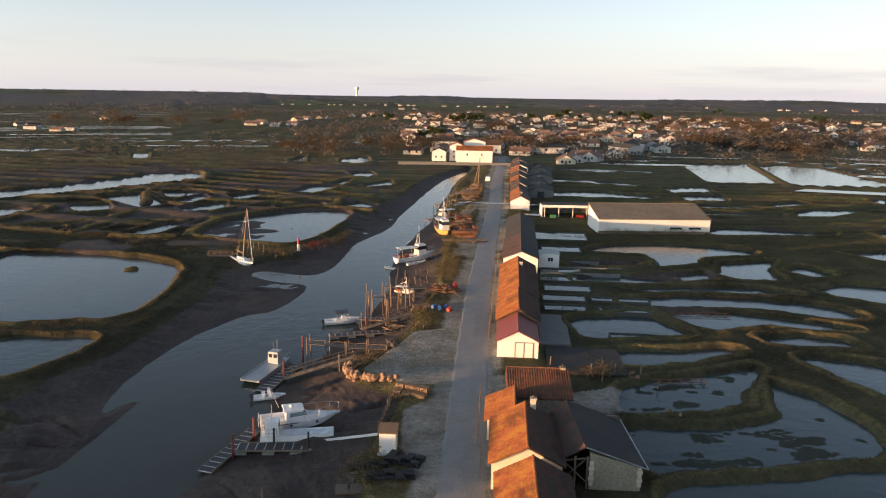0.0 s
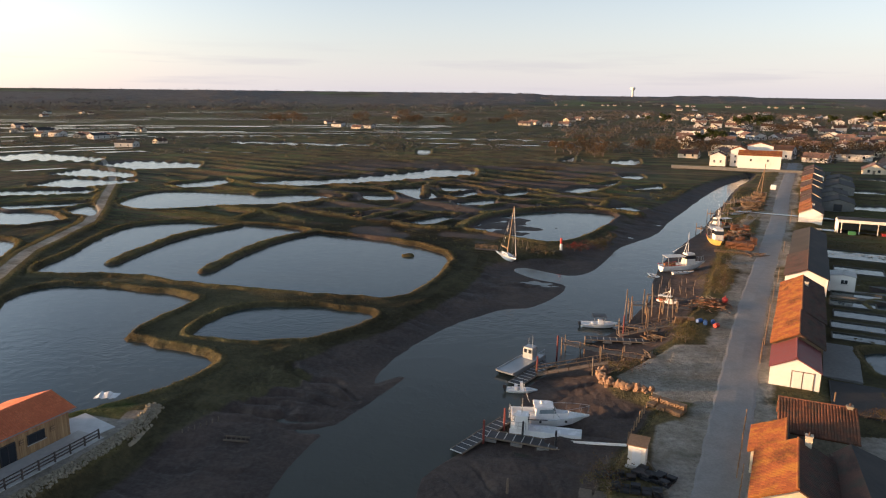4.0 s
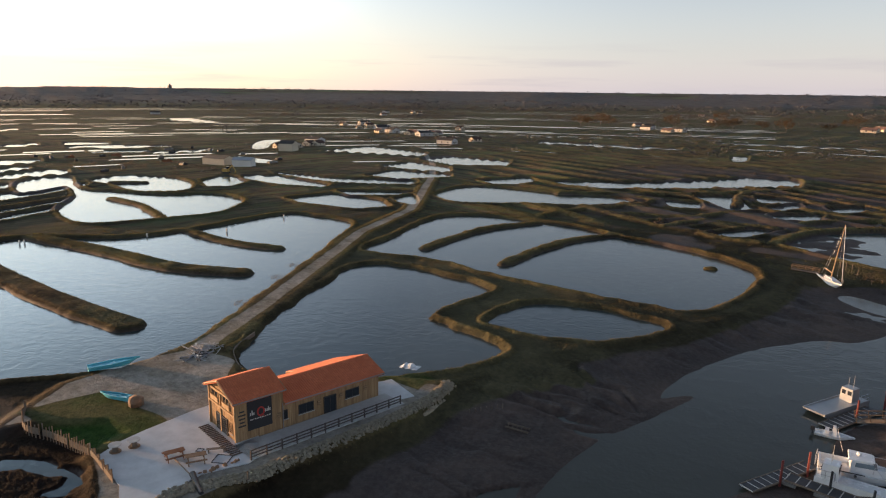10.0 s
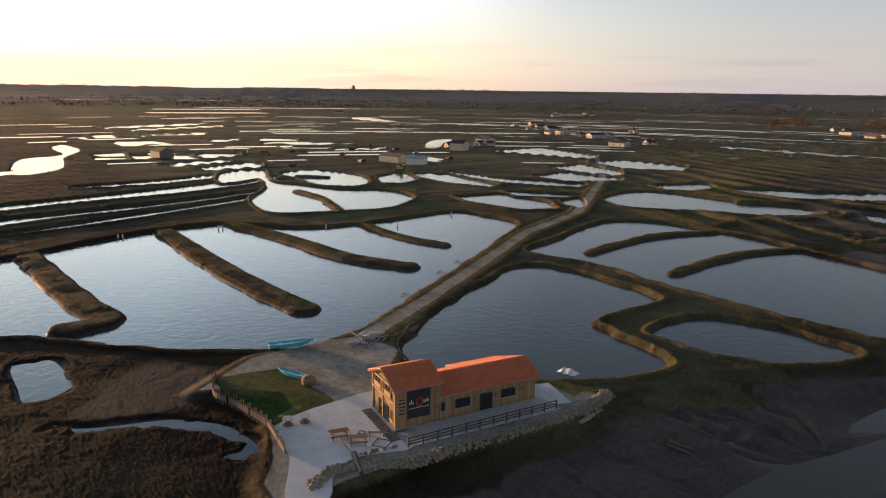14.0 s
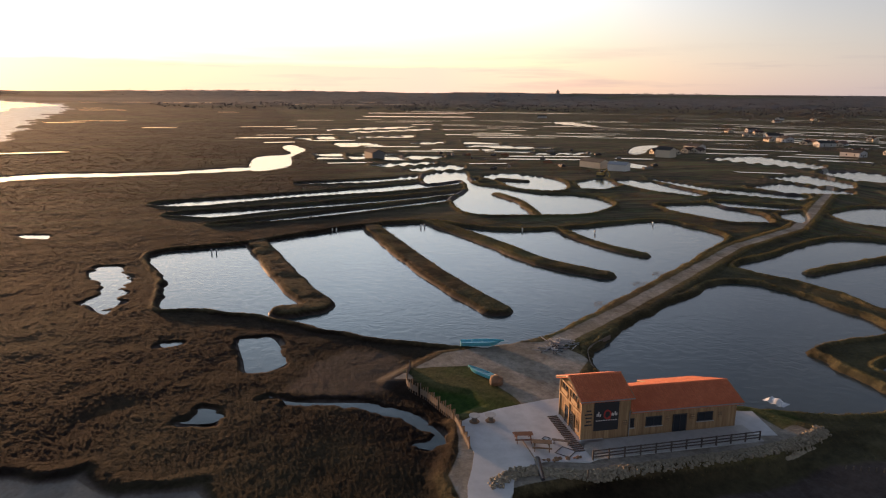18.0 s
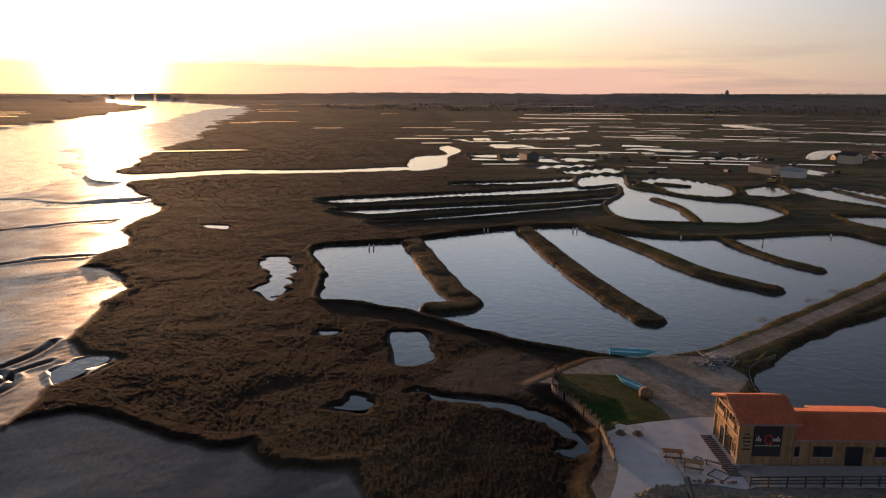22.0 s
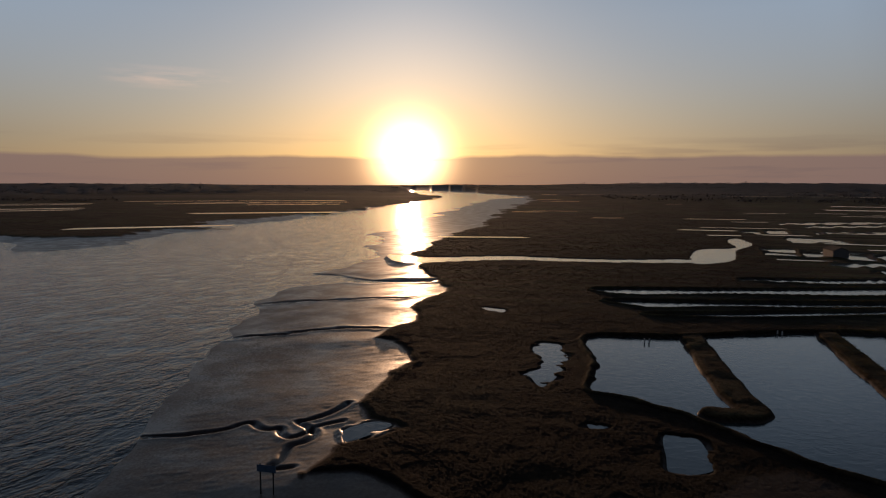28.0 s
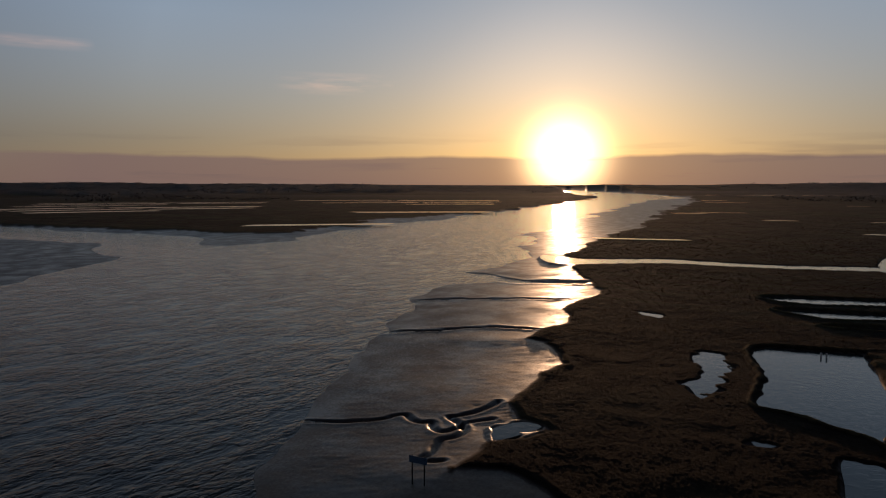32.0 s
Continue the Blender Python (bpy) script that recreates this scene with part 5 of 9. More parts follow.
def house(name, m, w, l, eave, ridge, wall, roof_w, roof_e, label, ridge_at=0.5, tiled=False, over=0.3, windows=(), doors=(), chimney=None, gable=None, group="", category="house", simple=False):
    """A gabled house: y runs along the ridge, the gable at y = 0 faces -y, eaves to -x and +x."""
    top = thing(name, m, label, category, group)
    rx = w * ridge_at
    bm = prism(bmesh.new(), [(0, -0.6), (w, -0.6), (w, eave), (rx, ridge), (0, eave)], 0, l)
    part("wall", bm, wall, top)
    rnd = random.Random(int(w * 97 + l * 31))
    sw, se = (ridge - eave) / rx, (ridge - eave) / (w - rx)
    for nm, mat, ex, s in (("roof_slope", roof_w, -over, sw), ("roof_slope", roof_e, w + over, se)):
        ez = eave - over * s + 0.10
        a, b, c, d = (ex, -over, ez), (ex, l + over, ez), (rx, l + over, ridge + 0.10), (rx, -over, ridge + 0.10)
        bm = bmesh.new()
        slab(bm, a, b, c, d, 0.12)
        if tiled:
            tiles(bm, a, b, c, d, 0.27, 0.42, rnd)
        part(nm, bm, mat, top)
    part("ridge_cap", rods(((rx, -over, ridge + 0.11), (rx, l + over, ridge + 0.11), 0.13, 0.13, 8)), roof_w, top)
    if simple:
        for x, y, z, ww, hh, face, *rest in windows:
            part("window", boxes(((x, y, z), (ww, 0.1, hh) if face in "sn" else (0.1, ww, hh))), GLASS, top)
        for x, y, ww, hh, face, mat in doors:
            part("door", boxes(((x, y, hh / 2), (ww, 0.1, hh))), mat, top)
        windows = doors = ()
    for x, y, z, ww, hh, face, *rest in windows:
        window(top, x, y, z, ww, hh, face, None, rest[0] if rest else None)
    for x, y, ww, hh, face, mat in doors:
        turn = {"s": 0, "n": math.pi, "e": math.pi / 2, "w": -math.pi / 2}[face]
        hold = new("door")
        hold.parent = top
        hold.matrix_local = Matrix.Translation((x, y, 0)) @ Matrix.Rotation(turn, 4, "Z")
        part("leaf", boxes(((0, -0.02, hh / 2), (ww - 0.1, 0.05, hh - 0.05))), mat, hold)
        part("frame", boxes(((-ww / 2, -0.03, hh / 2), (0.09, 0.08, hh)), ((ww / 2, -0.03, hh / 2), (0.09, 0.08, hh)), ((0, -0.03, hh + 0.04), (ww + 0.1, 0.08, 0.09))), WOOD_OLD, hold)
        part("handle", boxes(((ww * 0.35, -0.07, 1.0), (0.12, 0.05, 0.03))), ALU, hold)
    if chimney:
        cx, cy, ch = chimney
        st = part("chimney", boxes(((cx, cy, ridge + ch / 2 - 0.5), (0.55, 0.55, ch + 1.0)), ((cx, cy, ridge + ch + 0.03), (0.68, 0.68, 0.1))), wall, top)
        if not simple:
            part("chimney_pot", rods(((cx, cy, ridge + ch + 0.05), (cx, cy, ridge + ch + 0.4), 0.12, 0.10)), ROOF_BROWN, st)
    return top


def tree(name, m, hgt, spread, leaf, label, dense=220, bare=False, seed=1, category="tree"):
    """Tapered trunk, forking limbs and a ragged crown of small leaf clumps."""
    rnd = random.Random(seed)
    top = thing(name, m, label, category)
    bm = bmesh.new()
    th = hgt * 0.35
    rod(bm, (0, 0, -0.3), (0.1, 0, th), hgt * 0.035, hgt * 0.024, 6)
    tips = []
    for k in range(6):
        a = k * TAU / 6 + rnd.random()
        e = Vector((math.cos(a) * spread * (0.35 + 0.3 * rnd.random()), math.sin(a) * spread * (0.35 + 0.3 * rnd.random()), hgt * (0.55 + 0.35 * rnd.random())))
        rod(bm, (0.1, 0, th * (0.8 + 0.2 * rnd.random())), e, hgt * 0.015, hgt * 0.005, 4)
        tips.append(e)
        for _ in range(2):
            e2 = e + Vector((rnd.uniform(-1, 1) * spread * 0.35, rnd.uniform(-1, 1) * spread * 0.35, hgt * 0.16 * rnd.random()))
            rod(bm, e, e2, hgt * 0.006, hgt * 0.003, 3)
            tips.append(e2)
    part("trunk", bm, WOOD_OLD, top)
    bm = bmesh.new()
    blobs = [(rnd.choice(tips), spread * (0.22 + 0.2 * rnd.random())) for _ in range(9)]
    for _ in range(dense):
        c, r = rnd.choice(blobs)
        v = Vector((rnd.gauss(0, 1), rnd.gauss(0, 1), rnd.gauss(0, 0.75)))
        p = c + v.normalized() * r * (0.55 + 0.55 * rnd.random())
        s = hgt * (0.035 + 0.035 * rnd.random()) * (0.8 if bare else 1)
        q = Euler((rnd.uniform(0, 6), rnd.uniform(0, 6), rnd.uniform(0, 6))).to_matrix()
        vs = [bm.verts.new(p + q @ Vector(o) * s) for o in ((-1, -0.6, 0), (0.2, -1, 0.25), (1, 0.3, 0), (-0.1, 1, 0.25))]
        bm.faces.new((vs[0], vs[1], vs[2]))
        bm.faces.new((vs[0], vs[2], vs[3]))
    part("crown", bm, leaf, top)
    return top


def place(x, y, rz=0.0, z=None):
    return pose(x, y, height_at(x, y) if z is None else z, 0, 0, rz)

# ---------------------------------------------------------------- cabins along the quay road
ORANGE_LABEL = "old oyster cabin with lichen-orange tile roof by the quay road"
# brown east slopes on orange-roofed cabins stand in for shade away from the sun
house("cabin", pose(4.3, 43.5, 1, 0, 0, -4), 6.0, 11.2, 2.5, 4.1, CREAM, ROOF_ORANGE, ROOF_BROWN, "cream cabin under an orange tile roof, east slope coloured darker for shade", tiled=True, group="quay cabins")
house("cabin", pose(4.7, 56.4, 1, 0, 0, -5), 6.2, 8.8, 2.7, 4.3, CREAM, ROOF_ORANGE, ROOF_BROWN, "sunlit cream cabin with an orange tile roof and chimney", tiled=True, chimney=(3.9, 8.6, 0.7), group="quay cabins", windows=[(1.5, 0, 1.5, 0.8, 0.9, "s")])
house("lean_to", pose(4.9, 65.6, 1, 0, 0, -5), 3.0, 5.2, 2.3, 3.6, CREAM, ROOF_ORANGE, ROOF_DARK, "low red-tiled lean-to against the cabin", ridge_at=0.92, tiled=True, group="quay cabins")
house("cabin", pose(8.0, 76.8, 1, 0, 0, -93), 5.6, 6.6, 2.2, 3.6, STONE, ROOF_RUSTY, ROOF_RUSTY, "stone cabin with a low rusty-brown tile roof", ridge_at=0.12, tiled=True, group="quay cabins", chimney=(0.8, 6.2, 0.3))


def open_shed():
    top = thing("open_shed", pose(10.9, 57.4, 1, 0, 0, -3), "black-roofed open timber shed with a stone end wall", "shed", "quay cabins")
    bm = prism(bmesh.new(), [(2.7, -0.5), (7.3, -0.5), (7.3, 1.9), (2.7, 3.2)], 0, 0.45)
    part("stone_wall", bm, STONE, top, "rubble stone end wall with pale quoins")
    for i in range(5):
        part("quoin", boxes(((7.15, -0.02, 0.2 + i * 0.42), (0.5 if i % 2 else 0.35, 0.1, 0.36))), CREAM, top)
        part("quoin", boxes(((2.85, -0.02, 0.2 + i * 0.5), (0.5 if i % 2 else 0.35, 0.1, 0.42))), CREAM, top)
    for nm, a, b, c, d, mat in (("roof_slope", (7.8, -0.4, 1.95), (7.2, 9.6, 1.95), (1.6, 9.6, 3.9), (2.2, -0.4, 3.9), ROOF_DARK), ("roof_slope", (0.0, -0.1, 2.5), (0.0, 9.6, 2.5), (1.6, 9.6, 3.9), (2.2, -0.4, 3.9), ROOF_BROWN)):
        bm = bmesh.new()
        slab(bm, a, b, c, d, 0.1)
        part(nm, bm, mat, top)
    part("verge_board", rods(((7.8, -0.42, 1.97), (2.2, -0.42, 3.92), 0.06), ((7.8, -0.4, 1.97), (7.2, 9.6, 1.97), 0.06)), ALU, top)
    for x, y in ((0.2, 0.1), (1.4, 0.1), (2.5, 0.1), (0.2, 4.5), (0.2, 9)):
        part("post", boxes(((x, y, 1.2), (0.16, 0.16, 3.2))), WOOD_OLD, top)
    part("brace", rods(((0.3, 0.1, 0.4), (2.4, 0.1, 2.6), 0.06), ((2.4, 0.1, 0.3), (0.3, 0.1, 2.3), 0.06), ((0.1, 0.1, 2.3), (2.6, 0.1, 2.6), 0.08)), WOOD_OLD, top)
    part("back_wall", boxes(((3.5, 9.2, 1.2), (7.0, 0.2, 2.6)), ((7.2, 4.8, 0.8), (0.15, 9.0, 2.0))), WOOD_OLD, top)


open_shed()
gable_doors = [(3.0, 0, 1.2, 2.1, "s", WHITE), (4.2, 0, 1.2, 2.1, "s", WHITE)]
house("cabin", pose(7.7, 89.1, 1, 0, 0, -5), 5.5, 8.0, 2.3, 3.7, WHITE, ROOF_RED, ROOF_RED, "white gabled cabin with red sheet roof and pale doors", doors=gable_doors, group="quay cabins", over=0.15)
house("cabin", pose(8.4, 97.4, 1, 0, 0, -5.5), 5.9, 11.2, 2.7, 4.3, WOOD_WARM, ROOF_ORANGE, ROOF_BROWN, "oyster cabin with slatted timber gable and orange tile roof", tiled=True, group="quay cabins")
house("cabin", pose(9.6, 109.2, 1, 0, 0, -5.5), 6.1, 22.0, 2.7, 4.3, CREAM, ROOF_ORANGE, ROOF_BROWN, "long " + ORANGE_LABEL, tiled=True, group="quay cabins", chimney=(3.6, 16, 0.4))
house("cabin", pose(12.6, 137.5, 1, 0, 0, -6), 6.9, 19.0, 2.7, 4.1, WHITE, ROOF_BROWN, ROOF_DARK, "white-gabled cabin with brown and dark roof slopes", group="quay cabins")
house("cabin", pose(15.0, 158.5, 1, 0, 0, -6), 6.6, 30.0, 2.3, 3.6, WHITE, ROOF_DARK, ROOF_DARK, "long low cabin with dark grey sheet roof", group="quay cabins")
house("cabin", pose(21.6, 218.0, 1, 0, 0, -6), 6.0, 12.0, 2.7, 4.2, WHITE, ROOF_ORANGE, ROOF_BROWN, "white-gabled cabin with small orange tile roof", group="quay cabins", chimney=(3.4, 6, 0.4))
# each cabin's east slope a tone darker than its west, as painted shade
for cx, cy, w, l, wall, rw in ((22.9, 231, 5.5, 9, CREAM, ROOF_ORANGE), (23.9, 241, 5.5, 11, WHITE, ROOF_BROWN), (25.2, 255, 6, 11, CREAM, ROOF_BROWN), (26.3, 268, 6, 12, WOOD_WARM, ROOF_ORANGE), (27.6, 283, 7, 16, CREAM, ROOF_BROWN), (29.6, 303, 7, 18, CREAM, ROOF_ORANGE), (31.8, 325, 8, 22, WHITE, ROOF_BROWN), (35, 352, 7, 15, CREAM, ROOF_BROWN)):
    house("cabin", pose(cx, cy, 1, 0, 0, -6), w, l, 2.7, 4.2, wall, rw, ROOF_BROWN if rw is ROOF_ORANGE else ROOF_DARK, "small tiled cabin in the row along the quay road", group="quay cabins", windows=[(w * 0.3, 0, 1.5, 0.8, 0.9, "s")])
for cx, cy, w, l in ((30.4, 246, 9, 13), (31.5, 268, 9, 12), (36, 292, 10, 18), (40, 318, 9, 14)):
    house("shed", pose(cx, cy, 0.8, 0, 0, -6), w, l, 2.5, 3.8, DKCONC, ROOF_DARK, ROOF_DARK, "grey work shed behind the cabins", category="shed", group="work sheds", doors=[(w / 2, 0, 2.4, 2.2, "s", DARK)])

# ---------------------------------------------------------------- hangar
hangar = house("hangar", pose(70.6, 181.2, 0.6, 0, 0, 91.5), 12.6, 29.4, 3.9, 6.3, WHITE, ROOF_MOSSY, ROOF_MOSSY, "large white hangar with a mossy brown sheet roof", over=0.25, ridge_at=0.95, category="hangar", windows=[(0, 4, 1.6, 3.4, 0.7, "w"), (0, 9, 1.6, 3.4, 0.7, "w")])
part("plinth", boxes(((-0.06, 14.7, 0.25), (0.14, 29.6, 1.1))), ROOF_MOSSY, hangar, "weathered brown plinth")


def canopy_shed():
    top = thing("canopy_shed", pose(30.5, 206, 0.9, 0, 0, -2), "long open canopy shed with a white fascia", "shed", "work sheds")
    part("roof", boxes(((8.5, 3, 3.2), (18, 6.5, 0.18))), ROOF_DARK, top)
    part("fascia", boxes(((8.5, -0.32, 3.0), (18.2, 0.12, 0.75))), WHITE, top)
    for i in range(5):
        part("post", boxes(((0.2 + i * 4.15, 0, 1.4), (0.18, 0.18, 3.3))), WHITE, top)
    part("back_wall", boxes(((8.5, 6.1, 1.4), (18, 0.2, 3.2))), DKCONC, top)
    part("end_wall", boxes(((-0.6, 3, 1.4), (0.2, 6.2, 3.2))), WHITE, top)


canopy_shed()
for bx, by, w, mat, word in ((33, 204.5, 1.6, GREEN, "green"), (41, 205, 2.2, RED, "red"), (44, 205.2, 1.6, DARK, "black")):
    solo("storage_bin", boxes(((0, 0, 0.5), (w, 1.2, 1.0)), ((0, 0, 1.03), (w + 0.08, 1.28, 0.07))), mat, place(bx, by), word + " plastic bin under the canopy", "bin", "storage bins")

# ---------------------------------------------------------------- concrete basins and aprons behind the cabins


def slab_thing(name, x, y, sx, sy, rz, z, mat, label):
    bm = boxes(((0, 0, -0.4), (sx, sy, 0.8)))
    bmesh.ops.bevel(bm, geom=[e for e in bm.edges if abs(e.verts[0].co.z - e.verts[1].co.z) < 0.1], offset=0.05, segments=1, affect="EDGES")
    return solo(name, bm, mat, pose(x, y, z, 0, 0, rz), label, "slab", "", "structure")


def basin(x, y, sx, sy, rz, mat=None):
    top = thing("concrete_basin", pose(x, y, 0.35, 0, 0, rz), "low concrete holding basin filled with dark water", "basin", "concrete basins")
    for c, s in (((0, -sy / 2, 0.1), (sx, 0.2, 0.8)), ((0, sy / 2, 0.1), (sx, 0.2, 0.8)), ((-sx / 2, 0, 0.1), (0.2, sy - 0.2, 0.8)), ((sx / 2, 0, 0.1), (0.2, sy - 0.2, 0.8))):
        part("basin_wall", boxes((c, s)), mat or SLIMY, top)
    part("basin_water", boxes(((0, 0, 0.28), (sx - 0.2, sy - 0.2, 0.1))), POND_WATER, top)


slab_thing("apron", 17.2, 101.5, 4.4, 14, -6, 0.95, DKCONC, "pale concrete work apron by the cabins")
slab_thing("apron", 19.4, 88.5, 10, 9.5, -4, 0.9, ROOF_DARK, "dark wet slab beside the white cabin")
for bx, by, sx, sy in ((21.0, 113, 7, 3.4), (21.8, 119, 7.5, 4.0), (23.5, 125.5, 8.5, 4.5), (23, 132.5, 7, 4.0), (24.5, 139, 8, 3.5), (31, 112, 9, 3.0), (31.5, 118, 10, 2.5), (28.8, 98.8, 7.0, 2.2), (30, 176, 14, 10), (28, 160, 9, 6)):
    basin(bx, by, sx, sy, -6)
for bx, by, l in ((28, 136.5, 16), (29, 141.5, 17), (27.5, 147, 13)):
    solo("stone_edging", boxes(((0, 0, 0.3), (l, 0.35, 0.75))), DKCONC, place(bx, by, -3, 0.2), "long pale concrete edging of a pond", "edging", "pond edgings")
house("pump_house", pose(20.3, 141.6, 0.9, 0, 0, -6), 4.2, 4.0, 2.6, 2.9, WHITE, CONCRETE, CONCRETE, "small white block pump house with one window", over=0.1, windows=[(2.4, 0, 1.6, 1.2, 0.9, "s")], category="hut")
for fx, fy in ((14.5, 86.5), (19.4, 84.4), (22.4, 84.2), (25.6, 83.8), (27.0, 81), (20.3, 82)):
    solo("post", rods(((0, 0, -0.4), (0.05, 0, 1.5), 0.09, 0.08)), WOOD_WARM, place(fx, fy), "short sunlit timber post at the pond edge", "post", "edge posts")


def dock(x, y, l, rz, label):
    top = thing("oyster_table", place(x, y, rz, 0.15), label, "rack", "oyster tables")
    for s in (-0.55, 0.55):
        part("rail", boxes(((0, s, 0.35), (l, 0.08, 0.08))), RUST, top)
    n = int(l / 1.4)
    for i in range(n):
        px = -l / 2 + (i + 0.5) * l / n
        part("crossbar", boxes(((px, 0, 0.35), (0.08, 1.1, 0.06))), RUST, top)
        part("leg", rods(((px, 0.5, -0.5), (px, 0.5, 0.35), 0.04), ((px, -0.5, -0.5), (px, -0.5, 0.35), 0.04)), RUST, top)


dock(35, 111.6, 26, -2, "long dark iron oyster racks standing in a pond")
dock(52, 122.5, 8, -6, "short dark iron oyster rack in a pond")
dock(30.5, 82.8, 7, 5, "dark iron rack at the pond edge")
dock(33, 122.0, 17, -2, "long dark iron oyster rack in a pond")

# ---------------------------------------------------------------- the small town and far hamlets
# walls greyed and roofs dulled: the town's partial shade put into colour
TOWN_WHITE = plain("shade_greyed_white_render", (0.48, 0.465, 0.44), 0.85, var=0.12, size=1.5, spot=(0.36, 0.34, 0.31))
TOWN_TILE = plain("shade_dulled_clay_tiles", (0.20, 0.115, 0.085), 0.85, var=0.25, size=1.2, spot=(0.13, 0.09, 0.075))
PROTOS = []
for w, l, e, r, wall, roof, word in ((9, 13, 2.6, 5.0, TOWN_WHITE, TOWN_TILE, 'white house with shade-dulled tile roof'), (9, 12, 5.1, 7.5, TOWN_WHITE, ROOF_BROWN, 'two-storey white house with brown tile roof'), (8, 11, 2.5, 4.7, CREAM, ROOF_BROWN, 'cream cottage with brown tile roof'), (10, 18, 3.6, 5.6, TOWN_WHITE, ROOF_DARK, 'long white shed with grey roof'), (10, 15, 2.5, 5.0, CREAM, TOWN_TILE, 'long cream house with shade-dulled tile roof'), (12, 22, 4.5, 6.5, ALU, ROOF_DARK, 'pale metal warehouse with grey roof')):
    wins = [(w * 0.28, 0, 1.7, 1.1, 1.3, 's'), (w * 0.7, 0, 1.7, 1.1, 1.3, 's'), (0, l * 0.25, 1.7, 1.2, 1.3, 'w'), (0, l * 0.65, 1.7, 1.2, 1.3, 'w'), (w, l * 0.3, 1.7, 1.2, 1.3, 'e'), (w, l * 0.7, 1.7, 1.2, 1.3, 'e')]
    if e > 5:
        wins += [(w * 0.28, 0, 4.3, 1.1, 1.2, 's'), (w * 0.7, 0, 4.3, 1.1, 1.2, 's'), (w, l * 0.3, 4.3, 1.2, 1.2, 'e')]
    PROTOS.append(house('house', pose(0, 0, -60), w, l, e, r, wall, roof, roof, word + ' in the small town', windows=wins, doors=[(w * 0.5, 0, 1.1, 2.1, 's', WOOD_OLD)], chimney=(w * 0.55, l * 0.8, 0.7) if e < 4 else None, group='town houses', simple=True))
PROTO_USED = set()


def town_house(k, x, y, rz, z=None):
    m = place(x, y, rz, z)
    if x < -250:
        m = m @ Matrix.Scale(0.72, 4)      # the hamlets in the marsh are low cabins
    if k in PROTO_USED:
        return copy_thing(PROTOS[k], m)
    PROTO_USED.add(k)
    PROTOS[k].matrix_world = m
    return PROTOS[k]


town_house(4, 61.6, 378.2, -8)
town_house(0, 69, 386, -5)
town_house(0, 78.5, 398, -30)
town_house(4, 87.3, 406.7, 60)
town_house(0, 100.5, 428.6, -8)
town_house(0, 63.1, 556.4, 85)
town_house(2, 62.7, 618.8, 85)
town_house(0, 70.5, 544.3, -5)
town_house(4, 80.2, 567.3, 20)
town_house(0, 92, 584.9, -8)
town_house(2, 104.5, 603.5, 85)
town_house(4, 123.1, 651.6, 60)
town_house(2, 140.3, 685.5, 85)
town_house(2, 139.5, 619.9, 60)
town_house(0, 157.1, 641.6, 20)
town_house(0, 173.1, 664, 100)
town_house(0, 148.3, 553.9, 82)
town_house(1, 174, 619.6, 20)
town_house(4, 205.4, 702.4, 20)
town_house(0, 197, 624.9, 82)
town_house(0, 226.7, 707.9, -8)
town_house(0, 197.5, 593.1, 100)
town_house(0, 197.2, 571.1, 82)
town_house(0, 271.2, 765.5, 82)
town_house(0, 283, 744.9, 100)
town_house(4, 308.8, 788.5, 60)
town_house(0, 296.2, 725.9, 85)
town_house(0, 348.9, 739.6, -30)
town_house(1, 344.8, 706.6, -8)
town_house(1, 343.3, 686.4, 20)
town_house(4, 351, 669.5, 82)
town_house(1, 366.3, 673.1, -8)
town_house(4, 509.7, 919.3, 20)
town_house(4, 550.7, 965.9, 100)
town_house(0, 482.3, 810.7, -5)
town_house(4, 507.3, 830.6, 20)
town_house(0, 484.7, 774.8, 82)
town_house(5, 140.8, 492.2, 20)
town_house(5, 117.8, 448.8, 20)
town_house(3, 142.6, 472, -5)
town_house(5, 115.5, 477.1, -30)
town_house(3, 24.1, 645.7, 20)
town_house(0, 17.1, 673.9, 20)
town_house(0, 35.1, 658.3, -30)
town_house(3, 3.4, 622, 85)
town_house(3, -6.8, 647.4, -30)
town_house(2, -13.6, 733.9, 100)
town_house(2, -28, 729.6, -8)
town_house(4, -22.3, 731.3, -30)
town_house(4, 64.7, 665.9, 85)
town_house(3, 66.1, 859.9, 85)
town_house(2, 83.5, 1217.7, -5)
town_house(0, -190.4, 789.4, 20)
town_house(2, -195.8, 854.8, 82)
town_house(4, -207.8, 975.1, -30)
town_house(0, -170.2, 828.9, 82)
town_house(4, -214.5, 847.9, 60)
town_house(4, -212.4, 813.9, 85)
town_house(0, -195.1, 1030.9, 60)
town_house(2, -192.8, 1087.7, -5)
town_house(2, -180.8, 1093.3, -5)
town_house(0, -155.9, 1202.5, 20)
town_house(0, -137.9, 1211.8, -30)
town_house(0, -130.6, 1333, 60)
town_house(2, -94.3, 1271.4, 100)
town_house(4, -62.5, 1149, -5)
town_house(0, -46.6, 1097.1, -30)
town_house(4, -33.7, 1102.9, -5)
town_house(2, -20.7, 1108.7, 100)
town_house(2, -72, 1085.8, 60)
town_house(2, -568.3, 2537.1, 60)
town_house(4, -530.2, 2545.4, 100)
town_house(4, -481.6, 2555, -30)
town_house(4, -413.2, 2567, -30)
town_house(2, -393.5, 2570.1, -8)
town_house(4, -363.7, 2574.4, 82)
town_house(0, -323.7, 2579.8, -8)
town_house(0, -283.4, 2584.5, -5)
town_house(2, -212.6, 2591.3, -5)
town_house(4, -161.7, 2595, -30)
town_house(4, -131, 2596.7, -5)
town_house(0, -100.3, 2598.1, 82)
town_house(4, -107.9, 1983.4, 85)
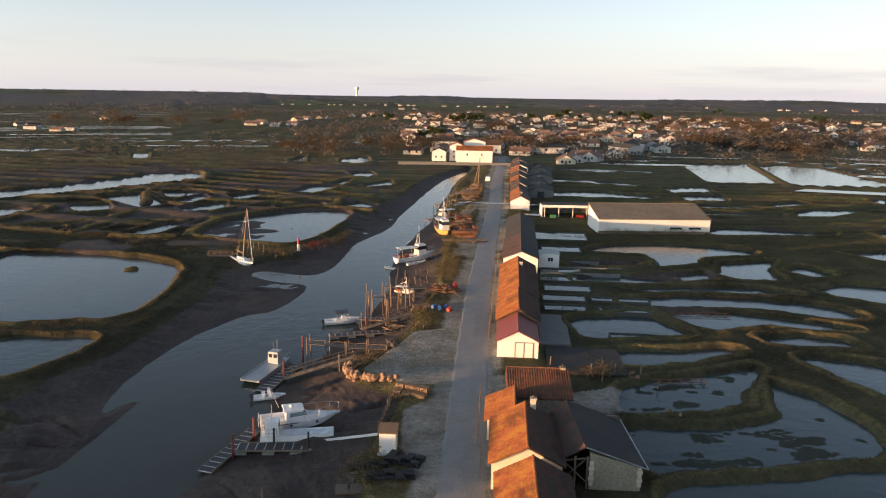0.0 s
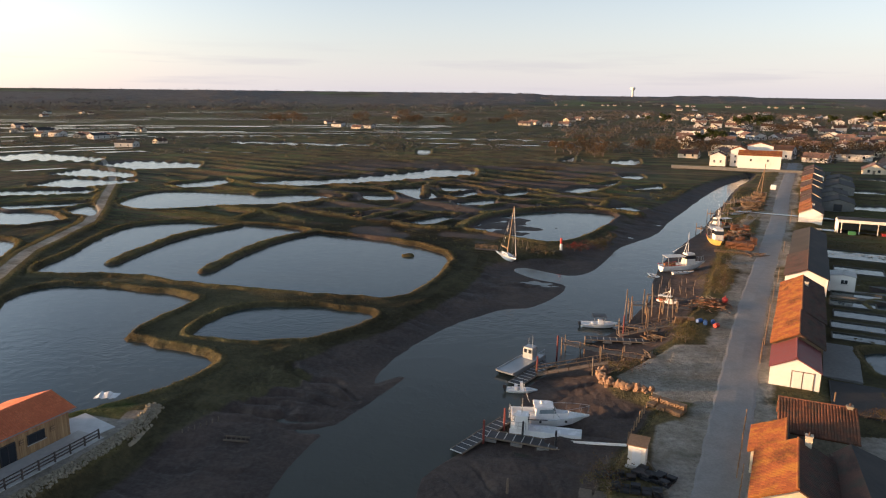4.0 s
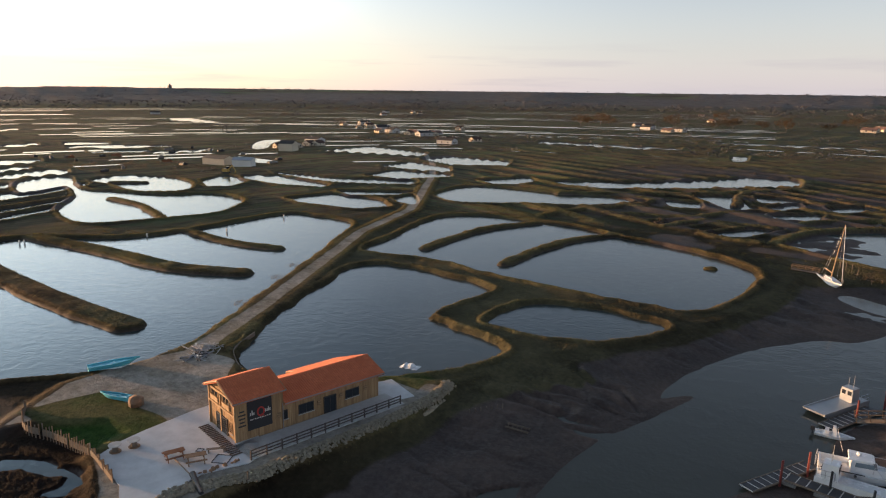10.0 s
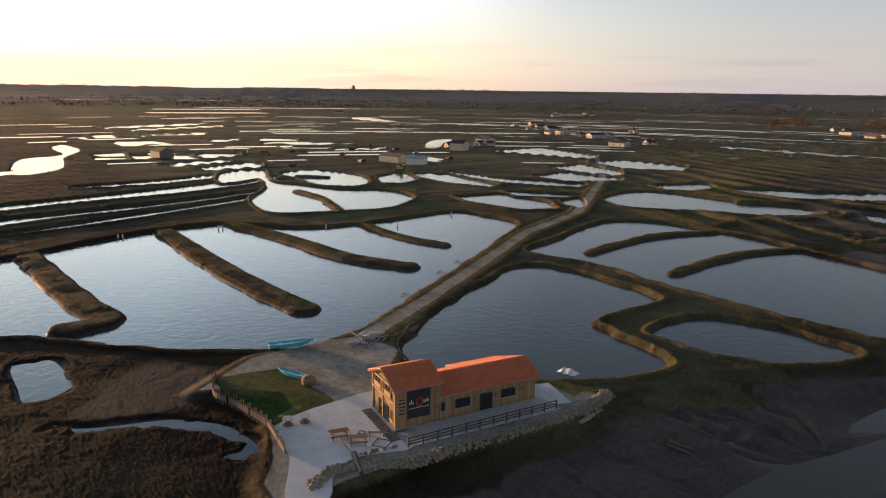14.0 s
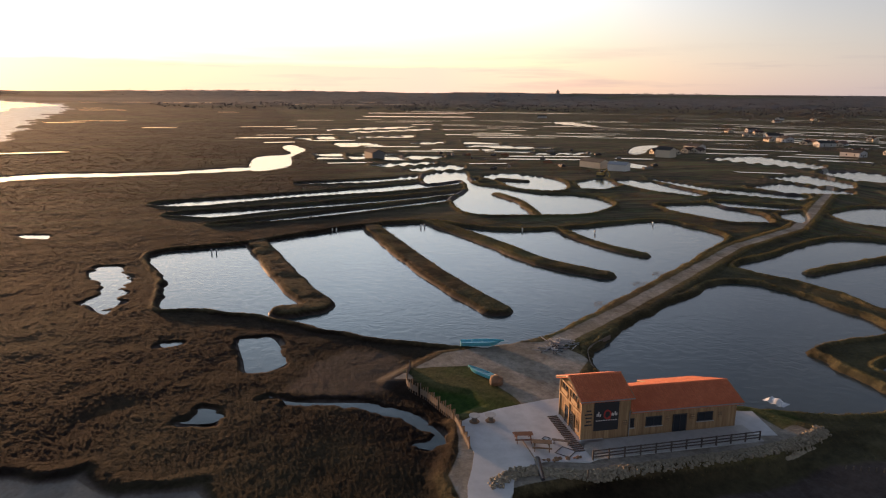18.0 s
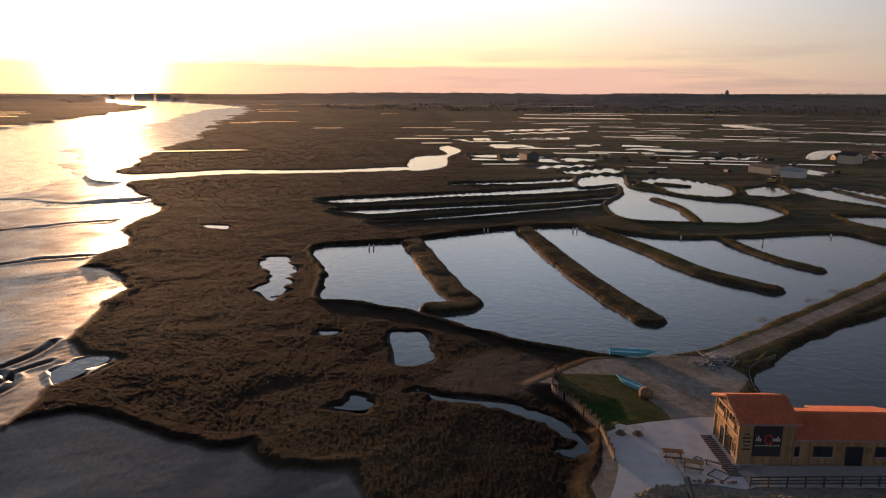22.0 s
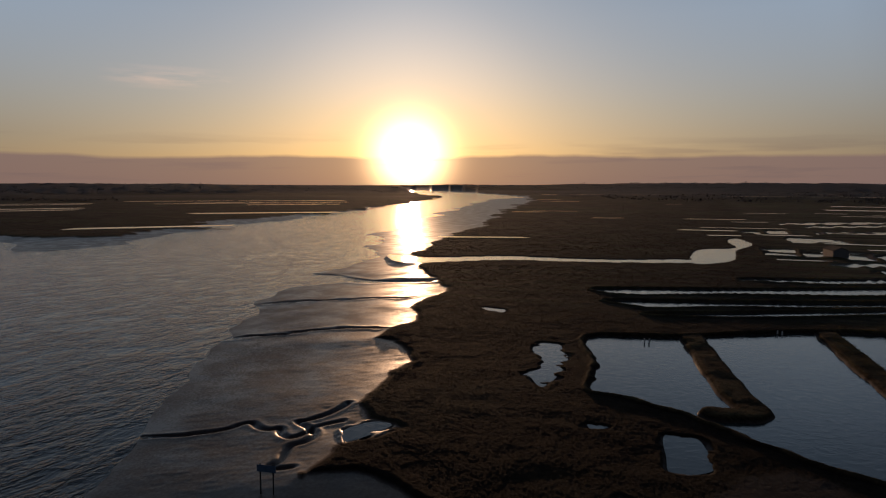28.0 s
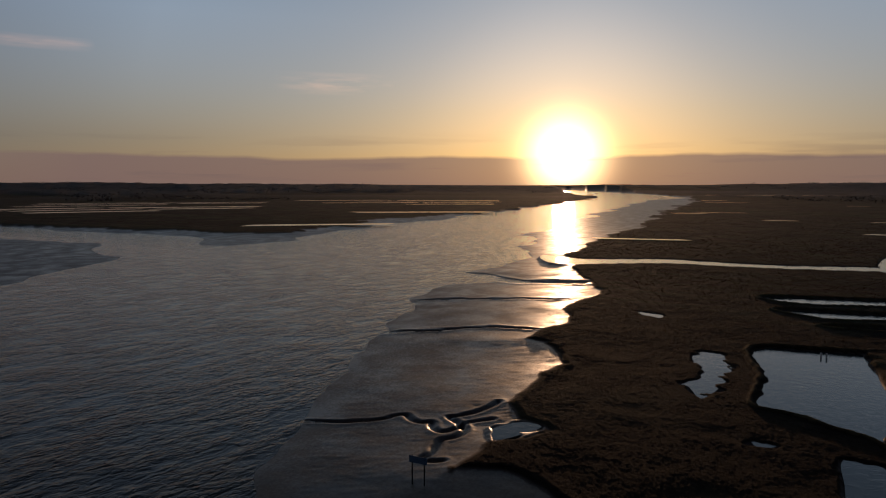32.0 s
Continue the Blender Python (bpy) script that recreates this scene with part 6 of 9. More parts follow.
town_house(0, -85.1, 2002.2, -30)
town_house(4, 12.6, 2600, 100)
town_house(2, 53.7, 2599.4, 20)
town_house(0, 125.3, 2597, -5)
town_house(2, 156.1, 2595.3, 60)
town_house(2, 196.9, 2592.5, 20)
town_house(2, 227.5, 2590, -8)
town_house(0, 60.6, 1653.1, 20)
town_house(4, 87.7, 1670.6, 82)
town_house(0, 132.3, 1434.4, 60)
town_house(0, 156.4, 1447.5, 20)
town_house(2, 327, 1824.7, 20)
town_house(0, 311.2, 1531.6, 60)
town_house(0, 535.3, 2544.3, 60)
town_house(2, 446.1, 1901.5, -5)
town_house(0, 396.2, 1442.8, 85)
town_house(4, 1108, 2352.1, -5)
town_house(2, 1137.7, 2337.8, 85)
town_house(2, 1196.7, 2308.2, 60)
town_house(2, 1225.2, 2293.2, -30)
town_house(4, 1307.3, 2247.5, 85)
town_house(2, 897.4, 2440.2, -8)
town_house(2, 36.5, 1263.9, 60)
town_house(0, 17.8, 1372.1, -5)
town_house(0, 53.9, 1203.7, 20)
town_house(2, 101.6, 871.8, 85)
town_house(4, 102.3, 795.1, 85)
town_house(1, 116.5, 828.7, 100)
town_house(0, 151.1, 942.9, 85)
town_house(0, 127.3, 737.6, 82)
town_house(2, 158.5, 842, 82)
town_house(1, 195.5, 958.7, 85)
town_house(0, 180.3, 818.9, -8)
town_house(1, 222.4, 912.1, 60)
town_house(0, 207.8, 799.1, 100)
town_house(4, 100.6, 675.2, 60)
town_house(2, 250.3, 921.5, 20)
town_house(0, 270.6, 928.3, 100)
town_house(0, 259.4, 843, -30)
town_house(4, 289.3, 883.3, 20)
town_house(0, -437.4, 724.6, -30)
town_house(3, -407.9, 693.7, -30)
town_house(3, -381.2, 665.8, 82)
town_house(4, -338.6, 629.7, 85)
town_house(3, -337, 649.8, 82)
town_house(4, -583.3, 1195.1, 82)
town_house(4, -443.7, 936.2, 60)
town_house(2, -620, 449.9, 82)
town_house(2, -554.2, 418.4, 60)
town_house(2, -607, 469.5, 60)
town_house(3, -544.9, 431.6, -8)
town_house(2, -487.7, 392.3, 85)
town_house(3, -480.4, 402.2, 85)
town_house(2, -455, 393.1, 20)
town_house(3, -437.1, 389.9, -8)
town_house(2, -451.3, 412.2, -5)
town_house(2, -428.7, 401, 60)
town_house(2, -480.1, 486.2, 85)
town_house(3, -968.8, 786.6, 20)
town_house(2, -945.3, 837.1, 82)
town_house(2, -372.3, 359.5, -5)
town_house(3, -347.6, 343.7, 100)
town_house(2, -360.7, 374.2, -5)
town_house(3, -1048.3, 416.8, -30)
town_house(2, -393.7, 231.1, -5)
town_house(2, -381.6, 231.6, 82)
town_house(2, -385.1, 241.6, 82)
town_house(2, -398.3, 255.8, 20)
town_house(2, -394.7, 260.2, 20)
town_house(3, -409.5, 275.4, 100)
town_house(2, -595.8, 461.4, -30)
town_house(3, -530.5, 423.2, -30)
town_house(0, -500.9, 412, -8)
town_house(0, -453.7, 404.9, 100)
town_house(0, -443.3, 411.2, -8)
town_house(2, -485.5, 484.9, 20)
town_house(3, -631.8, 477.7, -8)
town_house(0, -870.2, 701.2, -5)
town_house(2, -907.2, 813.6, -30)
town_house(4, 495.1, 982.7, -20)
town_house(3, 365, 615, -20)
town_house(4, 404, 887.6, 70)
town_house(1, 405, 933.5, 85)
town_house(1, 368.2, 1033.4, 82)
town_house(2, 67.4, 806, 85)
town_house(0, 366.4, 1196.4, 82)
town_house(2, -13, 430.4, 82)
town_house(1, 92.2, 991.5, -5)
town_house(2, 198.9, 1241, 70)
town_house(4, 100.1, 631.3, 85)
town_house(4, 212, 1104.9, 85)
town_house(2, 439.9, 703.3, 82)
town_house(3, 58.6, 469.3, -5)
town_house(3, 10, 702.4, -20)
town_house(0, 317.6, 910, -5)
town_house(0, 53.6, 433.2, 70)
town_house(4, 133.8, 590.9, -8)
town_house(3, 414.2, 814.7, 85)
town_house(3, 10.8, 506.9, 85)
town_house(4, 8.3, 549.4, 85)
town_house(1, 135.3, 1052.4, -5)
town_house(2, 213.6, 986.7, 82)
town_house(2, 260.9, 683.6, -5)
town_house(3, 656.6, 1028.2, -5)
town_house(3, 314.4, 1130.9, 85)
town_house(0, 18.5, 758.4, 85)
town_house(4, 94.3, 1307.3, -8)
town_house(2, -8.2, 1307.7, 85)
town_house(0, 106.2, 1386.7, 85)
town_house(2, 58.8, 1070.8, 70)
town_house(0, 532.4, 1123.7, -8)
town_house(2, 180.4, 1098.8, 82)
town_house(4, -7.8, 454.7, -20)
town_house(3, 375.4, 977.3, -8)
town_house(0, 324.2, 623.3, 85)
town_house(4, 8.1, 1013.9, -20)
town_house(1, 370.4, 821.5, 85)
town_house(4, 249.2, 606.1, -5)
town_house(4, 707.8, 1202.4, 70)
town_house(3, 6.2, 798.9, -5)
town_house(4, 566.6, 1134.1, 85)
town_house(0, 444.3, 938.3, 70)
town_house(1, -31.4, 814.2, -8)
town_house(0, 449.8, 769.4, -20)
town_house(4, 192.4, 1049.8, 82)
town_house(1, -46.6, 1283, -20)
town_house(0, 37.1, 577.1, -5)
town_house(4, 424.4, 976.9, 70)
town_house(4, 278.8, 821.3, 85)
town_house(4, 274.2, 1266.8, -20)
town_house(3, 354, 585.7, 82)
town_house(0, 383.7, 1082.9, -8)
town_house(4, 60.2, 907.9, -8)
town_house(1, 37.2, 449.5, 70)
town_house(0, 375.9, 699.9, -8)
town_house(4, 83.4, 490.6, -5)
town_house(2, 501.2, 1151.3, 82)
town_house(3, 167.6, 1068.2, -8)
town_house(3, 225.1, 655, -5)
town_house(1, 148.9, 1117.6, 82)
town_house(0, -18.1, 1427.1, 85)
town_house(0, 397.5, 1185.8, -5)
town_house(2, 466.6, 1052.9, 85)
town_house(1, -27.9, 538, -20)
town_house(0, 333.2, 1297.8, 82)
town_house(3, 79.4, 458.8, 82)
town_house(0, 78.3, 937.5, -20)
town_house(3, 334.8, 1174.8, -8)
town_house(4, 164.5, 781.9, -8)
town_house(2, 561, 1005, -8)
town_house(3, 53, 1019.5, 82)
town_house(4, 649.1, 1084, -8)
town_house(2, 55.2, 511.7, -8)
town_house(3, 237.7, 561.6, -5)
town_house(0, 343, 547.5, 70)
town_house(3, 86.3, 720.6, -20)
town_house(0, 194.6, 1165.6, -5)
town_house(2, 47.2, 1159.6, 82)
town_house(4, 273.5, 710.7, 70)
town_house(0, 146.2, 516.5, 85)
town_house(0, 229.8, 830.5, -5)
town_house(0, 471.1, 1164.7, 82)
town_house(0, 212.6, 1352.2, 70)
town_house(2, 626.9, 988, -5)
town_house(1, 647.5, 1307, -5)
town_house(3, 698.5, 1131.4, 85)
town_house(2, -55.5, 1403, 70)
town_house(1, 576.1, 1047.8, 85)
town_house(3, 234.2, 1379.9, -8)
town_house(2, 449, 1255.3, -8)
town_house(0, 235.2, 868.6, 70)
town_house(2, 23.4, 988.7, 85)
town_house(4, 114.7, 568.4, 70)
town_house(0, 453.2, 854.6, 82)
town_house(4, 376, 868.2, -5)
town_house(4, -16.5, 1041.4, -5)
town_house(3, 448.6, 1293, 70)
town_house(0, 631.1, 1233.7, -8)
town_house(0, 13.2, 473, -20)
town_house(3, -20.7, 700.7, 70)
town_house(1, -3.5, 880.5, 85)
town_house(2, 377, 730.9, 82)
town_house(4, 422.4, 1116.8, -5)
town_house(0, 525.3, 876.6, -5)
town_house(2, 139.6, 1342.5, 82)
town_house(2, 199.2, 770.8, -20)
town_house(3, 193.6, 878.9, -8)
town_house(0, 364.9, 1124.3, -20)
town_house(2, 37.6, 1407.3, 85)
town_house(2, 645.9, 1137, 82)
town_house(1, 315.7, 1039.4, 70)
town_house(2, -26.1, 507.6, -20)
town_house(1, 462.9, 1354.6, 70)
town_house(1, 489.4, 948.4, 82)
town_house(3, 269.7, 573.9, 82)
town_house(2, -11.7, 1237.5, -8)
town_house(0, -22.8, 979, 85)
town_house(3, 146.2, 896.1, -8)
town_house(1, 474.6, 875, -20)
town_house(0, 98.3, 959.9, -5)
town_house(2, 377.5, 1343, -5)
town_house(4, 251.8, 728.2, -8)
town_house(4, 490.8, 1236.6, 82)
town_house(1, 224.4, 1210.5, -5)
town_house(4, 156.9, 1018.3, -8)
town_house(4, 150.2, 714.5, 70)
town_house(3, 17, 845.3, -8)
town_house(0, 116.2, 522.8, 85)
town_house(1, 47.8, 831.7, 85)
town_house(4, 78.9, 694.8, -8)
town_house(3, 291.1, 543.7, 70)
town_house(4, 479.7, 1020.2, -5)
town_house(1, 163.9, 1156.6, -5)
town_house(2, 326.7, 759.1, 82)
town_house(0, 295.8, 1427.2, 85)
town_house(0, 263.3, 957.3, -20)
town_house(4, 472.2, 920.5, -5)
town_house(2, -15.3, 778.1, 85)
town_house(1, 257.6, 1327.6, 85)
town_house(4, 276.2, 621.1, -20)
town_house(2, 341.3, 800.2, -5)
town_house(0, 365.6, 1234.5, 70)
town_house(3, 317.6, 824.7, -8)
town_house(2, 451.2, 893.3, 70)
town_house(3, 238.1, 1175.2, -8)
town_house(0, 587.9, 1305, -20)
town_house(3, 157.3, 1383.8, -5)
town_house(0, 703.6, 1164.8, -8)
town_house(4, 303, 1232.2, -20)
town_house(0, 426, 755, -8)
town_house(3, 313.2, 1359.8, -5)
town_house(1, 70.2, 775.3, 85)
town_house(1, 203.6, 1300.6, 70)
town_house(0, 105.7, 1093.7, 70)
town_house(0, -24.5, 625.3, 85)
town_house(0, 315.6, 652, 85)
town_house(2, 371, 916.6, 70)
town_house(2, 93, 1160.1, -20)
town_house(4, -17.3, 851.6, -8)
town_house(2, 2, 1079.2, -8)
town_house(0, -20, 575.5, 82)
town_house(0, 12.9, 912.6, 82)
town_house(0, 309.1, 681.5, -5)
town_house(4, 21.7, 1199.8, 85)
town_house(3, 401, 771, 70)
town_house(2, -16.3, 1162.7, 70)
town_house(1, 424.7, 1326.6, 85)
town_house(2, 182, 718.4, -20)
town_house(3, 602.7, 1110.2, 82)
town_house(3, 243.8, 1019.9, 82)
town_house(0, 205.8, 844.5, -20)
town_house(2, 287.6, 1094.2, 70)
town_house(0, 8.2, 585.1, 82)
town_house(0, 266.2, 1119.6, -20)
town_house(1, 560.2, 1250.7, -8)
town_house(1, 174.6, 557.8, -8)
town_house(4, 571.7, 928.1, -20)
town_house(4, 510.2, 1093.3, -5)
town_house(0, 321.3, 1073.5, 82)
town_house(1, 305.3, 948.6, -20)
town_house(0, 353.5, 939.8, 82)
town_house(2, 275.9, 1186.4, -8)
town_house(2, 309.3, 517.2, -5)
town_house(4, 540.7, 1279.1, 85)
for k in range(len(PROTOS)):
    if k not in PROTO_USED:
        town_house(k, 420 + 30 * k, 900, 20)

TREES = {'e': tree('tree', pose(0, 0, -90), 8.5, 7.0, LEAF, 'dark evergreen tree among the town houses', 420, False, 3), 'b': tree('tree', pose(0, 0, -90), 7.5, 7.5, LEAF_BROWN, 'bare russet winter tree at the town edge', 420, True, 5)}
TREES['f'] = tree('tree', pose(0, 0, -90), 7.0, 9.0, LEAF_BROWN, 'wide russet winter tree at the town edge', 420, True, 9)
TREES['g'] = tree('tree', pose(0, 0, -90), 11, 6.5, LEAF, 'tall dark evergreen tree behind the houses', 420, False, 12)
TREE_SPOTS = [
    ('b', -32.8, 440.7, 0.94, 116),
    ('f', -22.7, 452, 0.87, 33),
    ('b', -18.5, 483.7, 1.22, 176),
    ('f', -11.7, 444.5, 1.06, 56),
    ('b', -8.9, 485.5, 0.96, 295),
    ('f', -31.9, 481.1, 1.14, 157),
    ('b', -47.3, 462.3, 1.03, 63),
    ('f', -80.7, 423.3, 0.95, 170),
    ('b', -78.8, 441.8, 1.18, 108),
    ('f', -68.1, 408.8, 0.91, 2),
    ('b', -92.4, 439.3, 0.98, 181),
    ('f', -63.9, 413.5, 1.24, 33),
    ('b', -95.6, 429.5, 0.97, 82),
    ('f', 45, 479.6, 1.15, 178),
    ('b', 49.2, 465.1, 1.17, 106),
    ('f', 56.1, 476.5, 1.29, 298),
    ('b', 59.4, 457.2, 1.07, 130),
    ('f', 66.4, 468.2, 0.81, 350),
    ('b', 40.3, 518.7, 0.99, 288),
    ('f', 34.4, 494, 1.1, 151),
    ('b', 77.2, 502.3, 1.13, 73),
    ('f', 78, 470.3, 1.05, 66),
    ('b', 88.7, 487.9, 1.27, 357),
    ('f', -1.1, 487.1, 1.09, 144),
    ('b', 171.7, 520.7, 0.94, 61),
    ('f', 194.4, 550.1, 1.07, 164),
    ('b', 191.9, 524.6, 1.25, 288),
    ('f', 198.7, 525.9, 1.24, 62),
    ('b', 292.8, 647.1, 1.03, 280),
    ('f', 276, 626.3, 1.09, 283),
    ('b', 220.9, 431.7, 1.08, 92),
    ('f', 265.9, 875.9, 0.99, 289),
    ('b', 295.3, 936.5, 0.82, 198),
    ('f', 329.1, 1006.1, 0.85, 72),
    ('b', 320.5, 945, 1.01, 236),
    ('f', 356.5, 1015.8, 0.91, 65),
    ('b', 353.9, 974.9, 0.81, 348),
    ('f', 384.4, 1025.7, 1.27, 107),
    ('b', 372.3, 962.3, 0.8, 303),
    ('f', 361.6, 906.2, 1.24, 225),
    ('b', 359.1, 873.4, 0.91, 258),
    ('f', 403.4, 954.2, 1.14, 158),
    ('b', 364.5, 845.2, 0.83, 337),
    ('f', 349, 786.9, 0.95, 149),
    ('b', 399.4, 885.7, 1.24, 46),
    ('f', 424.8, 926.1, 0.86, 83),
    ('b', 467.6, 994.2, 0.85, 36),
    ('f', 493, 1022.4, 1.22, 167),
    ('b', 532.7, 1078.4, 1.28, 71),
    ('f', 522.5, 1032.4, 0.82, 165),
    ('b', 513.1, 990.2, 0.87, 164),
    ('f', 504.5, 951.3, 0.89, 251),
    ('b', 492.2, 914, 1.08, 65),
    ('f', 316.4, 753.8, 0.91, 188),
    ('b', 311.8, 708.6, 1.23, 122),
    ('f', 340.3, 760.2, 1.1, 24),
    ('b', 236.6, 768.2, 0.93, 2),
    ('f', 271.3, 817.8, 1.11, 317),
    ('b', 53.8, 780.3, 0.85, 113),
    ('f', 65.7, 812.6, 0.85, 51),
    ('b', 43.7, 714.2, 1.11, 127),
    ('f', 64.1, 719.9, 1.04, 190),
    ('b', 198.9, 904.3, 0.88, 85),
    ('f', 234.9, 1014.2, 0.95, 311),
    ('b', 245.7, 976.5, 0.84, 316),
    ('g', -8.7, 601.6, 0.84, 77),
    ('e', -3.6, 563.3, 1.08, 31),
    ('g', -14.4, 546.6, 0.81, 40),
    ('e', 655.7, 1719, 0.95, 110),
    ('g', 700.6, 1799.6, 1.01, 28),
    ('e', 26.1, 898.6, 1.22, 155),
    ('g', 34.9, 849.4, 0.95, 158),
    ('e', 44.3, 905, 1.19, 58),
    ('g', 14.5, 842.6, 0.91, 355),
    ('e', 255, 583.3, 0.81, 50),
    ('g', 237.4, 836.3, 1.28, 90),
    ('e', 316.1, 1259, 1.11, 239),
    ('g', 353.5, 1344.7, 0.84, 132),
    ('e', 216.1, 1127.5, 0.83, 300),
    ('g', 207.9, 1210.7, 1.15, 228),
    ('e', 177.8, 1111.6, 1.03, 299),
    ('g', 126.5, 1017.5, 0.89, 58),
    ('e', -97.8, 997.4, 0.82, 351),
    ('g', -67, 902.5, 0.94, 63),
    ('e', 574.8, 1093.3, 1.12, 221),
    ('g', 544.6, 1019.9, 0.89, 238),
    ('b', -466.7, 680.6, 1, 96),
    ('f', -477.1, 719.3, 1.29, 42),
    ('b', -453.2, 701, 0.85, 357),
    ('f', -436.6, 947.7, 1.23, 203),
    ('b', -369.7, 826.6, 0.93, 143),
    ('f', -339.8, 725.1, 1.02, 103),
    ('b', -328.2, 741.7, 1.16, 19),
    ('f', -472.5, 671.9, 1.15, 332),
    ('b', -282.9, 957.2, 0.82, 89),
    ('f', -257.3, 914.3, 1.17, 119),
    ('b', -245.6, 776.9, 0.87, 352),
    ('f', -386.6, 724.9, 1.29, 212),
    ('b', -308.5, 769.8, 0.92, 199),
    ('f', -272.6, 739.4, 1.18, 221),
]
for kind_of, tx, ty, ts, ta in TREE_SPOTS:
    grow = math.hypot(tx, ty)
    m = place(tx, ty, ta)
    copy_thing(TREES[kind_of], m @ Matrix.Scale(ts * (1.0 if grow < 700 else 1.3), 4))
for first in TREES.values():
    for o in (*first.children_recursive, first):
        bpy.data.objects.remove(o)

# ---------------------------------------------------------------- timber restaurant by the creek
hall = thing("timber_building", pose(-65.34, 29.81, 1.15, 0, 0, -2.5), "new larch-clad building with terracotta tile roofs and a black sign", "building")


def clad(name, parent, w, l, eave, ridge, x0, y0):
    """A body of vertical boards with proud cover strips; the strips are islands of one mesh."""
    bm = prism(bmesh.new(), [(x0, -0.4), (x0 + w, -0.4), (x0 + w, eave), (x0 + w / 2, ridge), (x0, eave)], y0, y0 + l)
    body = part(name, bm, WOOD_NEW, parent)
    bm = bmesh.new()
    n = int(l / 0.22)
    for i in range(n):
        yy = y0 + (i + 0.5) * l / n
        box(bm, (x0 + w + 0.012, yy, eave / 2 - 0.1), (0.024, 0.15 + 0.04 * ((i * 7) % 3), eave + 0.2))
        box(bm, (x0 - 0.012, yy, eave / 2 - 0.1), (0.024, 0.15, eave + 0.2))
    n = int(w / 0.22)
    for i in range(n):
        xx = x0 + (i + 0.5) * w / n
        top = eave + (ridge - eave) * (1 - abs(xx - x0 - w / 2) / (w / 2)) - 0.05
        box(bm, (xx, y0 - 0.012, top / 2 - 0.15), (0.16, 0.024, top + 0.3))
        box(bm, (xx, y0 + l + 0.012, top / 2 - 0.15), (0.16, 0.024, top + 0.3))
    part("cladding", bm, WOOD_NEW, body, "vertical larch boards")
    return body


def tiled_roof(parent, w, l, eave, ridge, x0, y0, over=0.45):
    rnd = random.Random(5)
    s = (ridge - eave) / (w / 2)
    for side in (0, 1):
        ex = x0 - over if side == 0 else x0 + w + over
        ez = eave - over * s + 0.14
        a, b, c, d = (ex, y0 - over, ez), (ex, y0 + l + over * 0.4, ez), (x0 + w / 2, y0 + l + over * 0.4, ridge + 0.14), (x0 + w / 2, y0 - over, ridge + 0.14)
        bm = bmesh.new()
        slab(bm, a, b, c, d, 0.16)
        tiles(bm, a, b, c, d, 0.25, 0.38, rnd)
        part("roof_slope", bm, ROOF_NEW, parent)
        bm = rods((a, d, 0.08, 0.08, 4), (b, c, 0.08, 0.08, 4))
        part("verge_board", bm, WOOD_NEW, parent)
        part("gutter", rods((a, b, 0.07, 0.07, 6)), ALU, parent)
    part("ridge_cap", rods(((x0 + w / 2, y0 - over, ridge + 0.15), (x0 + w / 2, y0 + l + over * 0.4, ridge + 0.15), 0.13, 0.13, 8)), ROOF_NEW, parent)


clad("tall_wing", hall, 6.0, 5.15, 4.3, 5.5, 0, 0)
tiled_roof(hall, 6.0, 5.15, 4.3, 5.5, 0, 0)
clad("long_wing", hall, 5.9, 12.05, 2.75, 3.8, 0.05, 5.15)
tiled_roof(hall, 5.9, 12.05, 2.75, 3.8, 0.05, 5.15 + 0.45)
# the long roof runs on over a lean-to at the back
part("rear_lean_to", prism(bmesh.new(), [(-2.4, -0.4), (0.03, -0.4), (0.03, 2.6), (-2.4, 1.85)], 10.5, 17.1), WOOD_NEW, hall)
bm = bmesh.new()
rear = ((-2.75, 10.3, 1.92), (-2.75, 17.4, 1.92), (-0.38, 17.4, 2.76), (-0.38, 10.3, 2.76))
slab(bm, *rear, 0.14)
tiles(bm, *rear, 0.25, 0.38, random.Random(6))
part("roof_slope", bm, ROOF_NEW, hall)
for p, q in ((0, 3), (1, 2)):
    part("verge_board", rods((rear[p], rear[q], 0.08, 0.08, 4)), WOOD_NEW, hall)
for y0, y1, z0, z1 in ((6.9, 8.7, 0.9, 1.95), (12.7, 14.5, 0.95, 1.95), (5.2, 5.62, 0.9, 1.9)):
    window(hall, 6.0, (y0 + y1) / 2, (z0 + z1) / 2, y1 - y0, z1 - z0, "e", DARK)
for x0, x1, z0, z1 in ((0.6, 2.25, 3.45, 4.15), (3.3, 4.85, 3.45, 4.2), (4.5, 5.2, 0.6, 1.7)):
    window(hall, (x0 + x1) / 2, -0.03, (z0 + z1) / 2, x1 - x0, z1 - z0, "s", WOOD_NEW)
# balcony fronts under the gable's two openings
for x0, x1 in ((0.55, 2.3), (3.25, 4.9)):
    part("balcony_front", boxes((((x0 + x1) / 2, -0.14, 3.2), (x1 - x0, 0.08, 0.5))), WOOD_NEW, hall)
    part("balcony_rail", boxes((((x0 + x1) / 2, -0.16, 3.5), (x1 - x0 + 0.1, 0.12, 0.08))), WOOD_NEW, hall)
